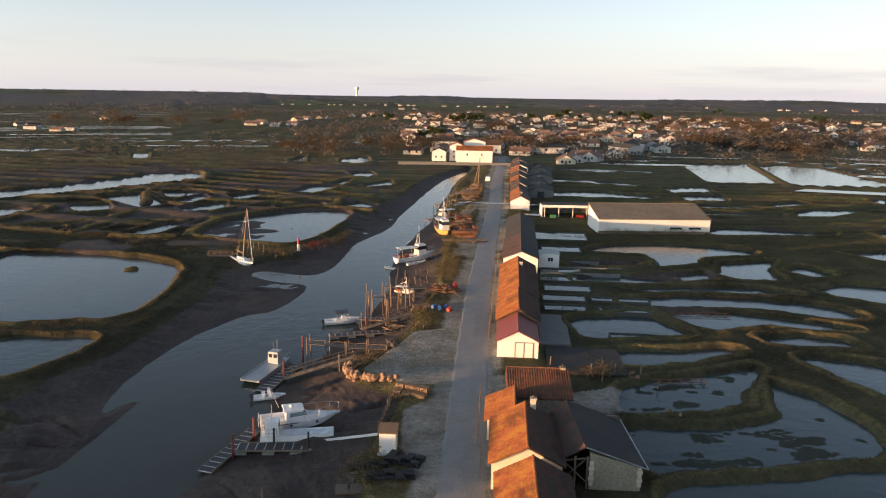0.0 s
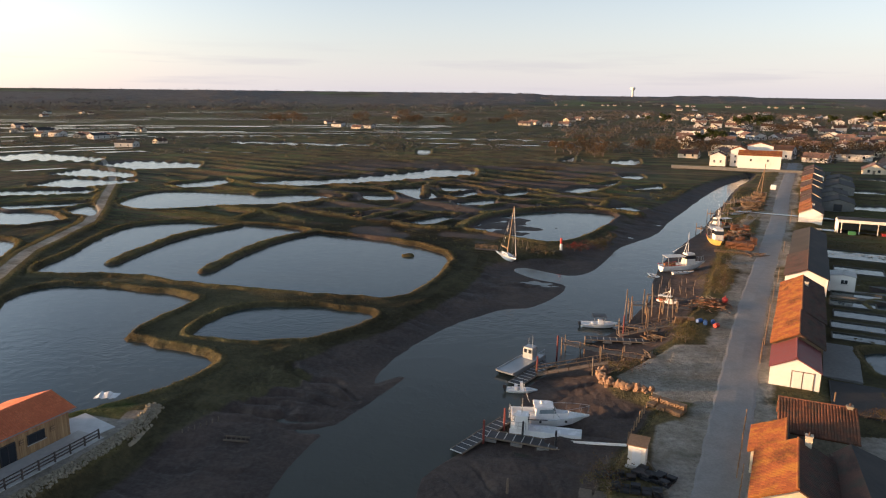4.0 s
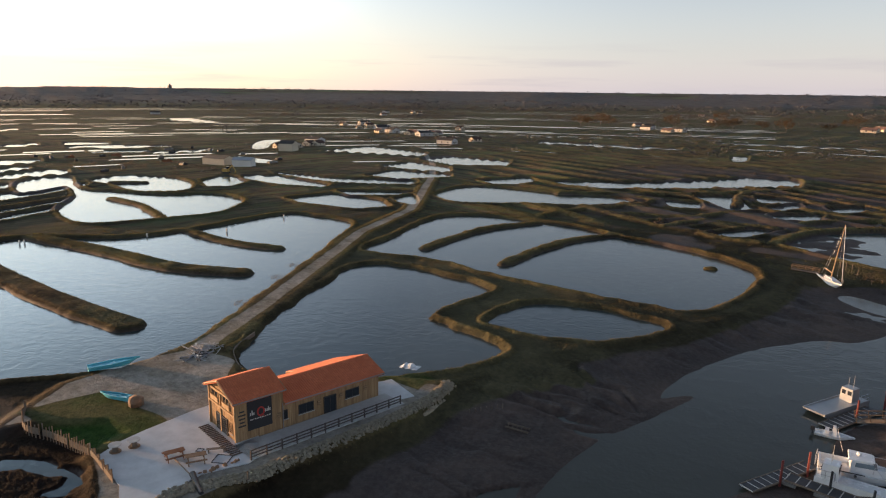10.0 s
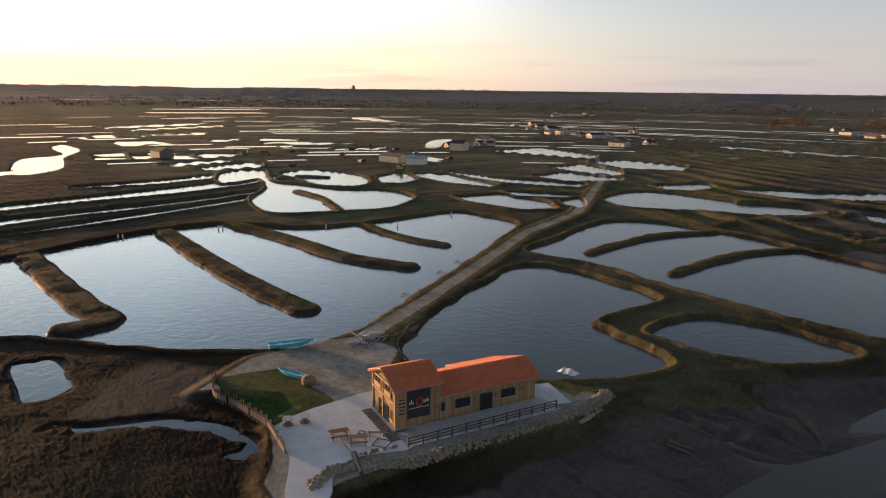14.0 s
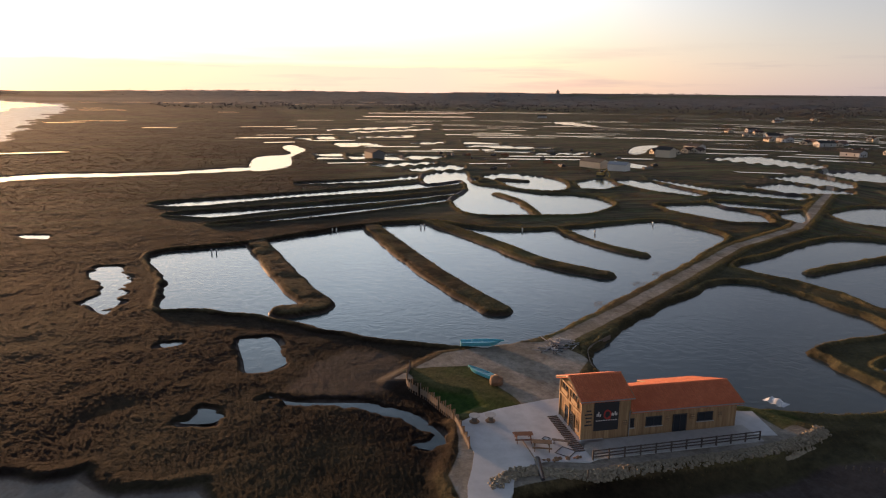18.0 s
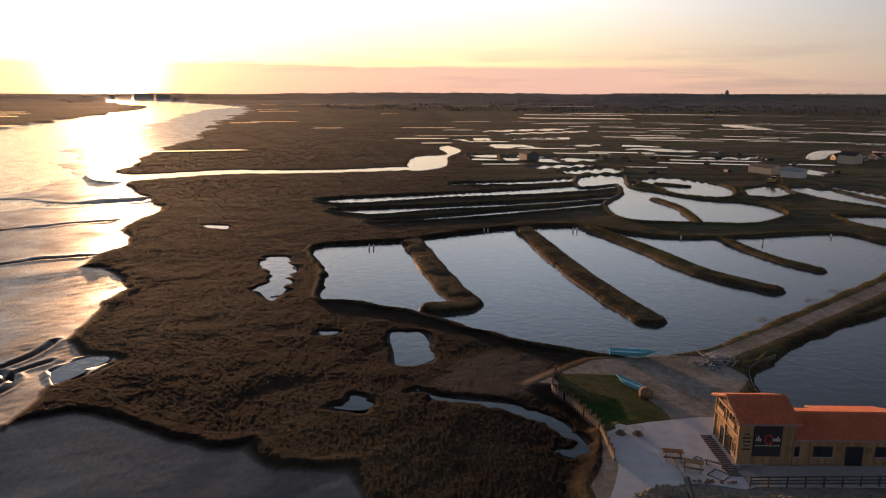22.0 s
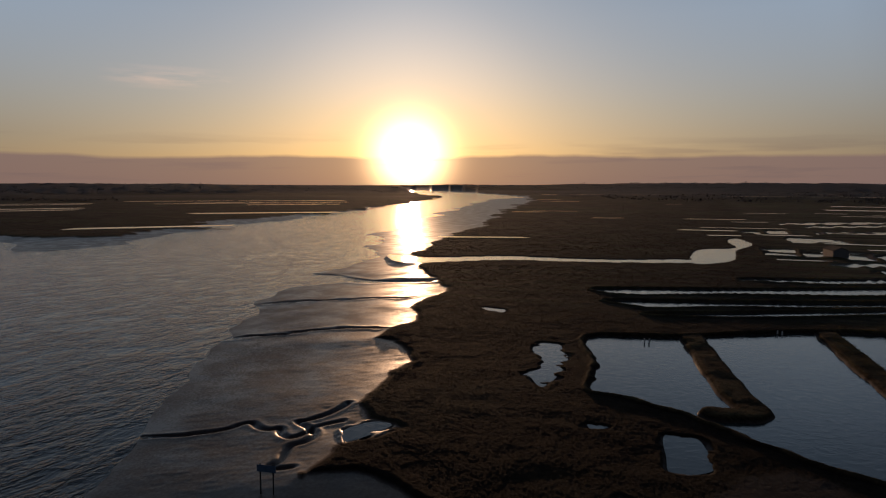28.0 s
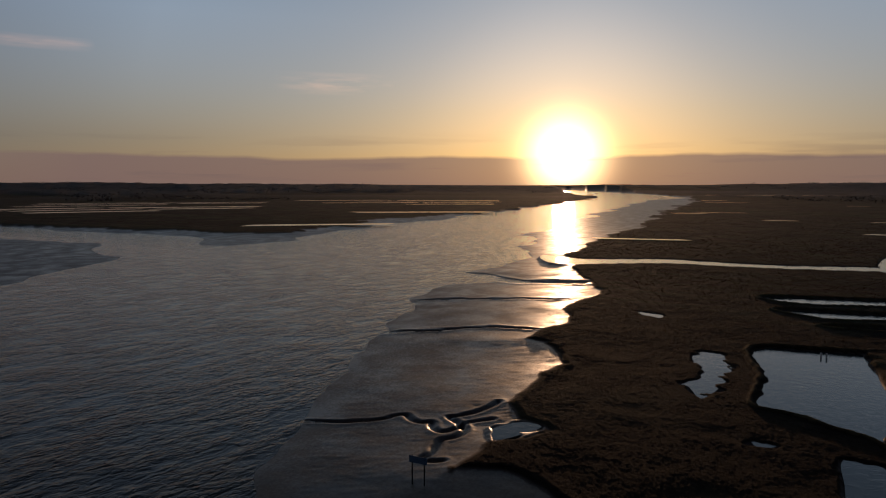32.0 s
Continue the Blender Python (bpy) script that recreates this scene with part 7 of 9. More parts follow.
# the heavy timber frame of the gable
for x in (0.06, 2.75, 5.94):
    part("gable_post", boxes(((x, -0.09, 2.1), (0.16, 0.14, 4.3))), WOOD_NEW, hall)
part("gable_beam", boxes(((3.0, -0.1, 2.75), (6.1, 0.16, 0.2))), WOOD_NEW, hall)
part("gable_beam", boxes(((3.0, -0.1, 4.32), (6.1, 0.16, 0.18))), WOOD_NEW, hall)
for (dx, dy, turn, dw, dh) in ((6.0, 10.72, math.pi / 2, 1.45, 1.85), (2.9, -0.03, 0, 2.5, 1.75)):
    hold = new("door")
    hold.parent = hall
    hold.matrix_local = Matrix.Translation((dx, dy, 0.05)) @ Matrix.Rotation(turn, 4, "Z")
    part("leaf", boxes(((-dw / 4, -0.04, dh / 2), (dw / 2 - 0.04, 0.06, dh))), GLASS, hold)
    part("leaf", boxes(((dw / 4, -0.04, dh / 2), (dw / 2 - 0.04, 0.06, dh))), GLASS, hold)
    part("frame", boxes(((-dw / 2, -0.05, dh / 2), (0.1, 0.12, dh)), ((dw / 2, -0.05, dh / 2), (0.1, 0.12, dh)), ((0, -0.05, dh), (dw + 0.1, 0.12, 0.1)), ((0, -0.06, dh / 2), (0.06, 0.09, dh))), DARK, hold)
for yy in (4.6, 9.35, 12.1, 15.3):
    lamp = part("wall_ornament", boxes(((6.06, yy, 1.55), (0.08, 0.42, 0.5))), WOOD_WARM, hall, "small slatted box hung on the wall")
    part("slat", boxes(((6.11, yy, 1.68), (0.03, 0.46, 0.06))), WOOD_NEW, lamp)
    part("slat", boxes(((6.11, yy, 1.42), (0.03, 0.46, 0.06))), WOOD_NEW, lamp)
part("downpipe", rods(((6.12, 5.05, 0), (6.12, 5.05, 2.75), 0.05)), ALU, hall)
# the sign: black board, a red ring with a tail and pale lettering strokes
sign = part("sign_board", boxes(((6.06, 2.52, 2.55), (0.06, 2.65, 3.3))), DARK, hall, "black sign board with red ring and white writing")
bm = bmesh.new()
outer, inner = [], []
for k in range(24):
    a0 = k * TAU / 24
    ca, sa = math.cos(a0), math.sin(a0)
    outer.append((bm.verts.new((6.14, 2.62 + 0.42 * ca, 2.62 + 0.52 * sa)), bm.verts.new((6.09, 2.62 + 0.42 * ca, 2.62 + 0.52 * sa))))
    inner.append((bm.verts.new((6.14, 2.62 + 0.27 * ca, 2.62 + 0.36 * sa)), bm.verts.new((6.09, 2.62 + 0.27 * ca, 2.62 + 0.36 * sa))))
for k in range(24):
    o, i, o2, i2 = outer[k], inner[k], outer[(k + 1) % 24], inner[(k + 1) % 24]
    for f in ((o[0], o2[0], i2[0], i[0]), (o[1], i[1], i2[1], o2[1]), (o[0], o[1], o2[1], o2[0]), (i[0], i2[0], i2[1], i[1])):
        bm.faces.new(f)
part("sign_ring", bm, RED, sign, "red ring")
part("ring_tail", rods(((6.12, 2.7, 2.35), (6.12, 3.05, 1.98), 0.07, 0.03, 5)), RED, sign, "red tail of the ring")
for y0, hh in ((1.5, 0.3), (1.68, 0.5), (1.86, 0.25), (3.12, 0.3), (3.3, 0.28), (3.46, 0.45), (3.62, 0.28)):
    part("sign_stroke", boxes(((6.1, y0, 2.45 + hh / 2), (0.02, 0.1, hh))), WHITE, sign, "white lettering stroke")
part("sign_line", boxes(*[((6.1, 1.5 + i * 0.26, 2.0), (0.02, 0.17, 0.09)) for i in range(9)]), WHITE, sign, "white line of small lettering")
for i in range(5):
    part("writing_bar", boxes(((6.035, 0.62, 3.1 - i * 0.38), (0.03, 0.5 + 0.3 * ((i * 5) % 3) / 2, 0.14))), DARK, hall, "black bar of writing on the boards")

# terrace, rail and stone bank in front
terrace = solo("terrace", boxes(((0, 0, -0.5), (3.6, 18.6, 1.1))), CONCRETE, pose(-57.05, 38.3, 1.13, 0, 0, -1.5), "grey concrete terrace along the timber building", "terrace", "", "structure")
fence = thing("terrace_fence", pose(-55.4, 28.9, 1.15, 0, 0, -0.5), "grey timber post-and-rail fence on the terrace edge", "fence")
for i in range(12):
    part("post", boxes(((0, i * 1.66, 0.5), (0.12, 0.12, 1.1))), DKWOOD, fence)
for zz in (0.35, 0.65, 0.98):
    for i in range(11):
        part("rail", boxes(((0.02, i * 1.66 + 0.83, zz), (0.05, 1.62, 0.12))), DKWOOD, fence)
deck = thing("boardwalk", pose(-65.2, 28.75, 1.19, 0, 0, -2.5), "dark spaced planks laid on pale paving along the gable", "boardwalk")
for i in range(20):
    part("plank", boxes(((0.35 + i * 0.40, 0, 0.04), (0.18, 1.1, 0.06))), DKWOOD, deck)

# ---------------------------------------------------------------- boats


def hull(bm, length, beam, depth, sheer=0.35, transom=0.82, fine=1.6, n=12):
    """A boat's hull from stern (x = 0) to bow, with a sunken deck. Rows of keel, chine, gunwale and deck edge."""
    rows = []
    for i in range(n + 1):
        s = i / n
        half = beam / 2 * ((transom + (1 - transom) * s / 0.45) if s < 0.45 else max(1 - ((s - 0.45) / 0.55) ** fine, 0.015))
        keel = depth * 0.75 * max(s - 0.6, 0) ** 2 / 0.16
        top = depth + sheer * max(s - 0.2, 0) ** 1.6
        x = length * s
        back = length * 0.10 * max(s - 0.7, 0) / 0.3
        pts = [(x - back, 0, keel), (x - back * 0.6, half * 0.8, keel + (top - keel) * 0.35), (x, half, top), (x, half * 0.86, top), (x, half * 0.84, top - 0.18), (x, 0, top - 0.16)]
        rows.append([bm.verts.new(p) for p in pts] + [bm.verts.new((p[0], -p[1], p[2])) for p in pts[1:5]])
    order = [0, 1, 2, 3, 4, 5]
    mirror = [0, 6, 7, 8, 9, 5]
    for a, b in zip(rows, rows[1:]):
        for seq, flip in ((order, False), (mirror, True)):
            for u, v in zip(seq, seq[1:]):
                f = (a[u], b[u], b[v], a[v])
                bm.faces.new(tuple(reversed(f)) if flip else f)
    for r in (rows[0], rows[-1]):
        bm.faces.new([r[k] for k in (0, 1, 2, 3, 4, 5, 9, 8, 7, 6)])
    return bm


def cabin_block(bm, x0, x1, w0, w1, z0, z1, rake_f=0.4, rake_b=0.1, taper=0.85):
    """A wheelhouse with raked front and narrowing top."""
    low = [(x0, -w0 / 2), (x1, -w1 / 2), (x1, w1 / 2), (x0, w0 / 2)]
    up = [(x0 + rake_b, -w0 / 2 * taper), (x1 - rake_f, -w1 / 2 * taper), (x1 - rake_f, w1 / 2 * taper), (x0 + rake_b, w0 / 2 * taper)]
    a, b = [bm.verts.new((*p, z0)) for p in low], [bm.verts.new((*p, z1)) for p in up]
    bm.faces.new(b)
    bm.faces.new(list(reversed(a)))
    for i in range(4):
        j = (i + 1) % 4
        bm.faces.new((a[i], a[j], b[j], b[i]))
    return bm


def boat_at(name, a, b, z, label, roll=0.0, group="moored boats"):
    """An empty at the stern a, with x towards the bow b."""
    d = math.degrees(math.atan2(b[1] - a[1], b[0] - a[0]))
    return thing(name, pose(a[0], a[1], z, roll, 0, d), label, "boat", group)


def motor_cruiser():
    top = boat_at("motor_cruiser", (-19.2, 69.9), (-10.9, 72.7), -0.75, "white cabin cruiser aground on mud beside the pontoon")
    part("hull", hull(bmesh.new(), 8.6, 2.9, 1.15, 0.45), GEL, top)
    part("rubbing_strake", rods(((0.0, 1.2, 1.18), (3.9, 1.44, 1.3), 0.05), ((0.0, -1.2, 1.18), (3.9, -1.44, 1.3), 0.05)), DARK, top)
    part("foredeck", cabin_block(bmesh.new(), 3.6, 7.6, 2.3, 0.7, 1.15, 1.7, 1.2, 0.0, 0.8), GEL, top)
    wheel = part("wheelhouse", cabin_block(bmesh.new(), 2.6, 5.4, 2.3, 1.9, 1.15, 2.45, 1.1, 0.1, 0.82), GEL, top)
    part("windscreen", cabin_block(bmesh.new(), 3.0, 4.86, 2.12, 1.76, 1.84, 2.24, 0.35, 0.05, 0.94), PALE_GLASS, wheel, "pale blue-grey raked cabin glass")
    part("roof", cabin_block(bmesh.new(), 2.4, 4.6, 2.2, 1.8, 2.45, 2.56, 0.2, 0.05, 0.92), GEL, wheel)
    part("radar_dome", rods(((3.3, 0, 2.55), (3.3, 0, 2.7), 0.12), ((3.3, 0, 2.7), (3.3, 0, 2.9), 0.24, 0.18, 10)), GEL, top)
    part("cockpit_coaming", boxes(((1.3, 1.15, 1.35), (2.6, 0.14, 0.45)), ((1.3, -1.15, 1.35), (2.6, 0.14, 0.45)), ((0.1, 0, 1.3), (0.15, 2.3, 0.4))), GEL, top)
    rail = [(4.6, 1.15, 2.2), (6.2, 0.9, 2.35), (7.6, 0.5, 2.45), (8.5, 0.1, 2.5), (8.5, -0.1, 2.5), (7.6, -0.5, 2.45), (6.2, -0.9, 2.35), (4.6, -1.15, 2.2)]
    bm = bmesh.new()
    for p, q in zip(rail, rail[1:]):
        rod(bm, p, q, 0.03, 0.03, 4)
    for p in rail:
        rod(bm, p, (p[0] - 0.1, p[1], p[2] - 0.75), 0.025, 0.025, 4)
    part("bow_rail", bm, ALU, top, "thin steel bow rail")
    for x in (3.1, 5.9):
        part("porthole", rods(((x, -1.36 if x < 5 else -1.12, 1.05), (x, -1.42 if x < 5 else -1.2, 1.05), 0.14, 0.14, 10)), DARK, top)
    part("outboard_rail", rods(((-0.2, 1.0, 1.2), (-0.3, -1.0, 1.2), 0.03), ((-0.2, 1.0, 1.2), (-0.1, 1.0, 1.9), 0.03), ((-0.3, -1.0, 1.2), (-0.2, -1.0, 1.9), 0.03), ((-0.1, 1.0, 1.9), (-0.2, -1.0, 1.9), 0.03)), ALU, top)


def work_barge(a, b, z, beam, label, mat, cabin_at, cab_mat):
    length = math.dist(a, b)
    top = boat_at("work_barge", a, b, z, label)
    bm = bmesh.new()
    prism(bm, [(0, 0.15), (0.5, 0), (length * 0.86, 0), (length, 0.62), (length, 0.8), (0, 0.8)], -beam / 2, beam / 2)
    part("hull", bm, mat, top)
    part("gunwale", boxes(((length / 2, beam / 2 - 0.05, 0.85), (length, 0.1, 0.12)), ((length / 2, -beam / 2 + 0.05, 0.85), (length, 0.1, 0.12))), mat, top)
    wheel = part("wheelhouse", cabin_block(bmesh.new(), cabin_at, cabin_at + 1.5, 1.5, 1.5, 0.8, 2.4, 0.1, 0.05, 0.92), cab_mat, top)
    for s in (-0.35, 0.35):
        part("window", boxes(((cabin_at + 0.02, s, 1.9), (0.08, 0.45, 0.42)), ((cabin_at + 1.44, s, 1.9), (0.08, 0.45, 0.5))), GLASS, wheel)
    part("mast", rods(((cabin_at + 0.7, 0.3, 2.4), (cabin_at + 0.7, 0.3, 4.0), 0.03), ((cabin_at + 0.7, -0.3, 2.4), (cabin_at + 0.7, -0.3, 3.6), 0.025)), ALU, top)
    bm = bmesh.new()
    for y in (-beam / 2 + 0.1, beam / 2 - 0.1):
        for x in (0.1, 0.9, 1.7):
            rod(bm, (x, y, 0.8), (x, y, 1.7), 0.03, 0.03, 4)
        rod(bm, (0.1, y, 1.7), (1.7, y, 1.7), 0.03, 0.03, 4)
        rod(bm, (0.1, y, 1.25), (1.7, y, 1.25), 0.025, 0.025, 4)
    part("rail", bm, ALU, top)


def open_boat(name, a, b, z, beam, mat, label, roll=0.0, inside=None, extras=()):
    length = math.dist(a, b)
    top = boat_at(name, a, b, z, label, roll)
    part("hull", hull(bmesh.new(), length, beam, length * 0.13, length * 0.04, 0.8, 1.9), mat, top)
    for x in (0.25, 0.5, 0.72):
        part("thwart", boxes(((length * x, 0, length * 0.12), (0.22, beam * (0.82 if x < 0.6 else 0.55), 0.05))), inside or mat, top)
    for e in extras:
        e(top, length, beam)
    return top


def outboard(top, length, beam):
    motor = part("outboard_motor", boxes(((-0.25, 0, 0.75), (0.4, 0.32, 0.5)), ((-0.22, 0, 0.2), (0.14, 0.12, 0.8))), DARK, top)
    part("propeller", rods(((-0.3, 0, -0.15), (-0.42, 0, -0.15), 0.12, 0.1, 8)), ALU, motor)


def console(top, length, beam):
    part("console", cabin_block(bmesh.new(), length * 0.42, length * 0.58, 0.8, 0.8, 0.4, 1.4, 0.25), GEL, top)
    part("windscreen", boxes(((length * 0.54, 0, 1.5), (0.05, 0.75, 0.35))), GLASS, top)
    part("seat", boxes(((length * 0.3, 0, 0.7), (0.4, 0.9, 0.5))), GEL, top)


def bimini(top, length, beam):
    bm = bmesh.new()
    slab(bm, (length * 0.28, -0.85, 2.15), (length * 0.62, -0.85, 2.15), (length * 0.62, 0.85, 2.15), (length * 0.28, 0.85, 2.15), 0.10)
    part("sunshade", bm, DARK, top, "navy canvas sunshade")
    part("shade_frame", rods(*[((length * x, y, 0.7), (length * (0.3 if x < 0.4 else 0.6), y, 2.1), 0.025) for x in (0.36, 0.52) for y in (-0.8, 0.8)]), ALU, top)


def trawler(a, b, z, label, mat, scale=1.0, cab=WHITE):
    length = math.dist(a, b)
    top = boat_at("fishing_boat", a, b, z, label)
    part("hull", hull(bmesh.new(), length, length * 0.30, length * 0.135, length * 0.09, 0.75, 1.8), mat, top)
    part("bulwark_line", rods(((0, length * 0.125, length * 0.15), (length * 0.45, length * 0.162, length * 0.165), 0.06), ((0, -length * 0.125, length * 0.15), (length * 0.45, -length * 0.162, length * 0.165), 0.06)), RED, top)
    wheel = part("wheelhouse", cabin_block(bmesh.new(), length * 0.52, length * 0.74, length * 0.2, length * 0.16, length * 0.13, length * 0.38, 0.3, 0.1, 0.9), cab, top)
    part("wheelhouse_glass", cabin_block(bmesh.new(), length * 0.515, length * 0.742, length * 0.205, length * 0.165, length * 0.27, length * 0.345, 0.12, 0.04, 0.97), GLASS, wheel)
    part("deck_awning", boxes(((length * 0.28, 0, length * 0.33), (length * 0.42, length * 0.24, 0.08))), cab, top)
    for x in (0.1, 0.46):
        for y in (-0.11, 0.11):
            part("awning_post", rods(((length * x, length * y, length * 0.13), (length * x, length * y, length * 0.33), 0.04)), ALU, top)
    part("mast", rods(((length * 0.6, 0, length * 0.38), (length * 0.58, 0, length * 0.8), 0.06, 0.03), ((length * 0.6, 0, length * 0.6), (length * 0.25, 0, length * 0.42), 0.04)), WHITE, top)
    part("gantry", rods(((length * 0.5, -0.9, length * 0.13), (length * 0.56, 0, length * 0.62), 0.05), ((length * 0.5, 0.9, length * 0.13), (length * 0.56, 0, length * 0.62), 0.05)), WHITE, top)
    part("rail", rods(*[((length * x, s * length * 0.1 * (1.3 - x), length * 0.2), (length * x, s * length * 0.1 * (1.3 - x), length * 0.28), 0.03) for x in (0.8, 0.88, 0.94) for s in (-1, 1)], ((length * 0.8, length * 0.05, length * 0.28), (length * 0.97, 0, length * 0.3), 0.03), ((length * 0.8, -length * 0.05, length * 0.28), (length * 0.97, 0, length * 0.3), 0.03)), ALU, top)
    for i in range(3):
        part("fish_box", boxes(((length * (0.12 + 0.09 * i), 0.25 * (-1) ** i, length * 0.15), (0.6, 0.7, 0.45))), RUST, top, "orange fish box")


def yacht():
    top = boat_at("sailing_yacht", (-45.3, 149.2), (-39.2, 142.0), -0.75, "white sailing yacht with a tall timber mast, leaning on mud", roll=-8)
    part("hull", hull(bmesh.new(), 9.2, 2.8, 1.3, 0.35, 0.6, 1.7), GEL, top)
    part("coach_roof", cabin_block(bmesh.new(), 3.2, 6.4, 1.7, 1.1, 1.3, 1.75, 0.7, 0.1, 0.85), GEL, top)
    for x in (3.9, 4.7, 5.4):
        part("port_light", boxes(((x, -0.78 + (x - 3.9) * 0.12, 1.53), (0.45, 0.08, 0.14)), ((x, 0.78 - (x - 3.9) * 0.12, 1.53), (0.45, 0.08, 0.14))), GLASS, top)
    part("cockpit", boxes(((1.7, 0, 1.15), (2.2, 1.2, 0.08))), DARK, top)
    part("mast", rods(((4.4, 0, 1.7), (4.2, 0, 12.2), 0.13, 0.09, 8)), WOOD_NEW, top, "varnished timber mast")
    part("boom", rods(((4.4, 0, 2.6), (0.9, 0, 2.8), 0.09, 0.08, 6)), WOOD_NEW, top)
    part("furled_jib", rods(((8.9, 0, 1.9), (4.4, 0, 11.8), 0.06, 0.05, 5)), WHITE, top)
    for a, b in (((4.2, 0, 12.0), (0.2, 0, 1.5)), ((4.25, 0, 11.5), (4.0, 1.35, 1.4)), ((4.25, 0, 11.5), (4.0, -1.35, 1.4))):
        part("shroud", rods((a, b, 0.015)), ALU, top)
    part("spreader", rods(((4.3, -0.7, 7.0), (4.3, 0.7, 7.0), 0.03)), WOOD_NEW, top)
    part("pulpit", rods(((8.2, 0.5, 1.5), (8.4, 0.45, 2.3), 0.02), ((8.2, -0.5, 1.5), (8.4, -0.45, 2.3), 0.02), ((8.4, 0.45, 2.3), (9.2, 0, 2.4), 0.02), ((8.4, -0.45, 2.3), (9.2, 0, 2.4), 0.02)), ALU, top)


motor_cruiser()
work_barge((-18.7, 67.9), (-11.2, 69.0), -0.75, 1.7, "pale flat-bottomed work boat beside the cruiser", GEL, 0.5, GEL)
work_barge((-21.7, 91.5), (-24.0, 83.2), -1.15, 2.7, "bare aluminium oyster barge with a small wheelhouse", ALU, 1.2, ALU)
open_boat("small_motorboat", (-22.4, 78.9), (-18.7, 79.9), -1.15, 1.5, GEL, "small white motorboat beside the dark pontoon", extras=(console, outboard))
open_boat("motorboat", (-18.6, 107.8), (-12.6, 109.6), -1.2, 2.2, GEL, "white open motorboat with a navy sunshade", extras=(console, bimini, outboard))
trawler((-9.8, 148.9), (-1.4, 154.5), -0.7, "white fishing boat with orange boxes, dried out on mud", GEL)
open_boat("dinghy", (-9.9, 144.9), (-12.2, 146.6), -1.1, 1.2, GEL, "small pale dinghy at the waterline", inside=WOOD_OLD)
open_boat("dinghy", (-7.3, 147.9), (-3.3, 150.2), -0.85, 1.4, GEL, "small white dinghy lying beside the fishing boat", inside=WOOD_OLD)
trawler((-0.6, 186.5), (1.8, 175.0), -0.4, "yellow fishing boat with white wheelhouse at the quay", YELLOW)
trawler((-8.4, 125.9), (-4.8, 124.3), -0.6, "small white cabin boat at a stake jetty", GEL)
trawler((3.8, 209.5), (-1.8, 203.0), -0.6, "grey work boat under timber staging", WHITE)
open_boat("dinghy", (4.0, 226.0), (10.0, 232.0), 0.0, 2.0, GEL, "long white open boat drawn up on the quay", inside=WOOD_OLD)
yacht()
open_boat("rowing_boat", (-88.4, 25.0), (-87.2, 30.9), 0.95, 1.7, GEL_CYAN, "turquoise flat oyster boat drawn up by the pond")
open_boat("rowing_boat", (-75.7, 25.9), (-79.9, 23.5), 0.95, 1.7, GEL_CYAN, "turquoise boat resting on the lawn against a boulder", roll=12)

# ---------------------------------------------------------------- piles, pontoons and jetties


def pile(x, y, hgt, mat, r=0.12, lean=0.0, label="weathered timber mooring pile in the mud", base=-1.3):
    bm = rods(((0, 0, 0), (lean, lean * 0.5, hgt), r, r * 0.85, 8))
    return solo("mooring_post", bm, mat, pose(x, y, base), label, "pile", "mooring piles")


def pontoon(a, b, width, z, label, mat=WOOD_OLD, step=0.9, floats=True):
    length = math.dist(a, b)
    d = math.degrees(math.atan2(b[1] - a[1], b[0] - a[0]))
    top = thing("pontoon", pose(a[0], a[1], z, 0, 0, d), label, "pontoon", "pontoons")
    n = max(int(length / step), 2)
    for i in range(n):
        part("deck_panel", boxes(((length * (i + 0.5) / n, 0, 0.3), (length / n - 0.08, width - 0.16, 0.08))), DARK if mat is WOOD_OLD else mat, top)
        part("crossbar", boxes(((length * i / n, 0, 0.33), (0.09, width, 0.08))), CONCRETE, top)
    for s in (-1, 1):
        part("side_beam", boxes(((length / 2, s * width / 2, 0.3), (length, 0.12, 0.16))), WOOD_OLD, top)
    if floats:
        for i in range(0, n, 3):
            part("float", boxes(((length * (i + 0.5) / n, -width / 2 - 0.1, 0.1), (1.2, 0.4, 0.28))), DKCONC, top)
    return top


def rope(name, pts, sag, mat, label, r=0.03):
    bm = bmesh.new()
    for a, b in zip(pts, pts[1:]):
        a, b = Vector(a), Vector(b)
        prev = a
        for k in range(1, 7):
            t = k / 6
            p = a.lerp(b, t) - Vector((0, 0, sag * 4 * t * (1 - t)))
            rod(bm, prev, p, r, r, 4)
            prev = p
    return solo(name, bm, mat, Matrix.Identity(4), label, "rope", "ropes")


def gangway(a, b, za, zb, width, label):
    length = math.dist(a, b)
    d = math.degrees(math.atan2(b[1] - a[1], b[0] - a[0]))
    top = thing("gangway", pose(a[0], a[1], za, 0, -math.degrees(math.atan2(zb - za, length)), d), label, "gangway", "gangways")
    part("deck", boxes(((length / 2, 0, 0), (length, width, 0.1))), WOOD_OLD, top)
    for s in (-1, 1):
        part("handrail", boxes(((length / 2, s * width / 2, 0.95), (length, 0.07, 0.08)), ((length / 2, s * width / 2, 0.5), (length, 0.05, 0.06))), WOOD_WARM, top)
        n = int(length / 1.6) + 1
        for i in range(n + 1):
            part("baluster", boxes(((length * i / n, s * width / 2, 0.48), (0.07, 0.07, 0.98))), WOOD_WARM, top)


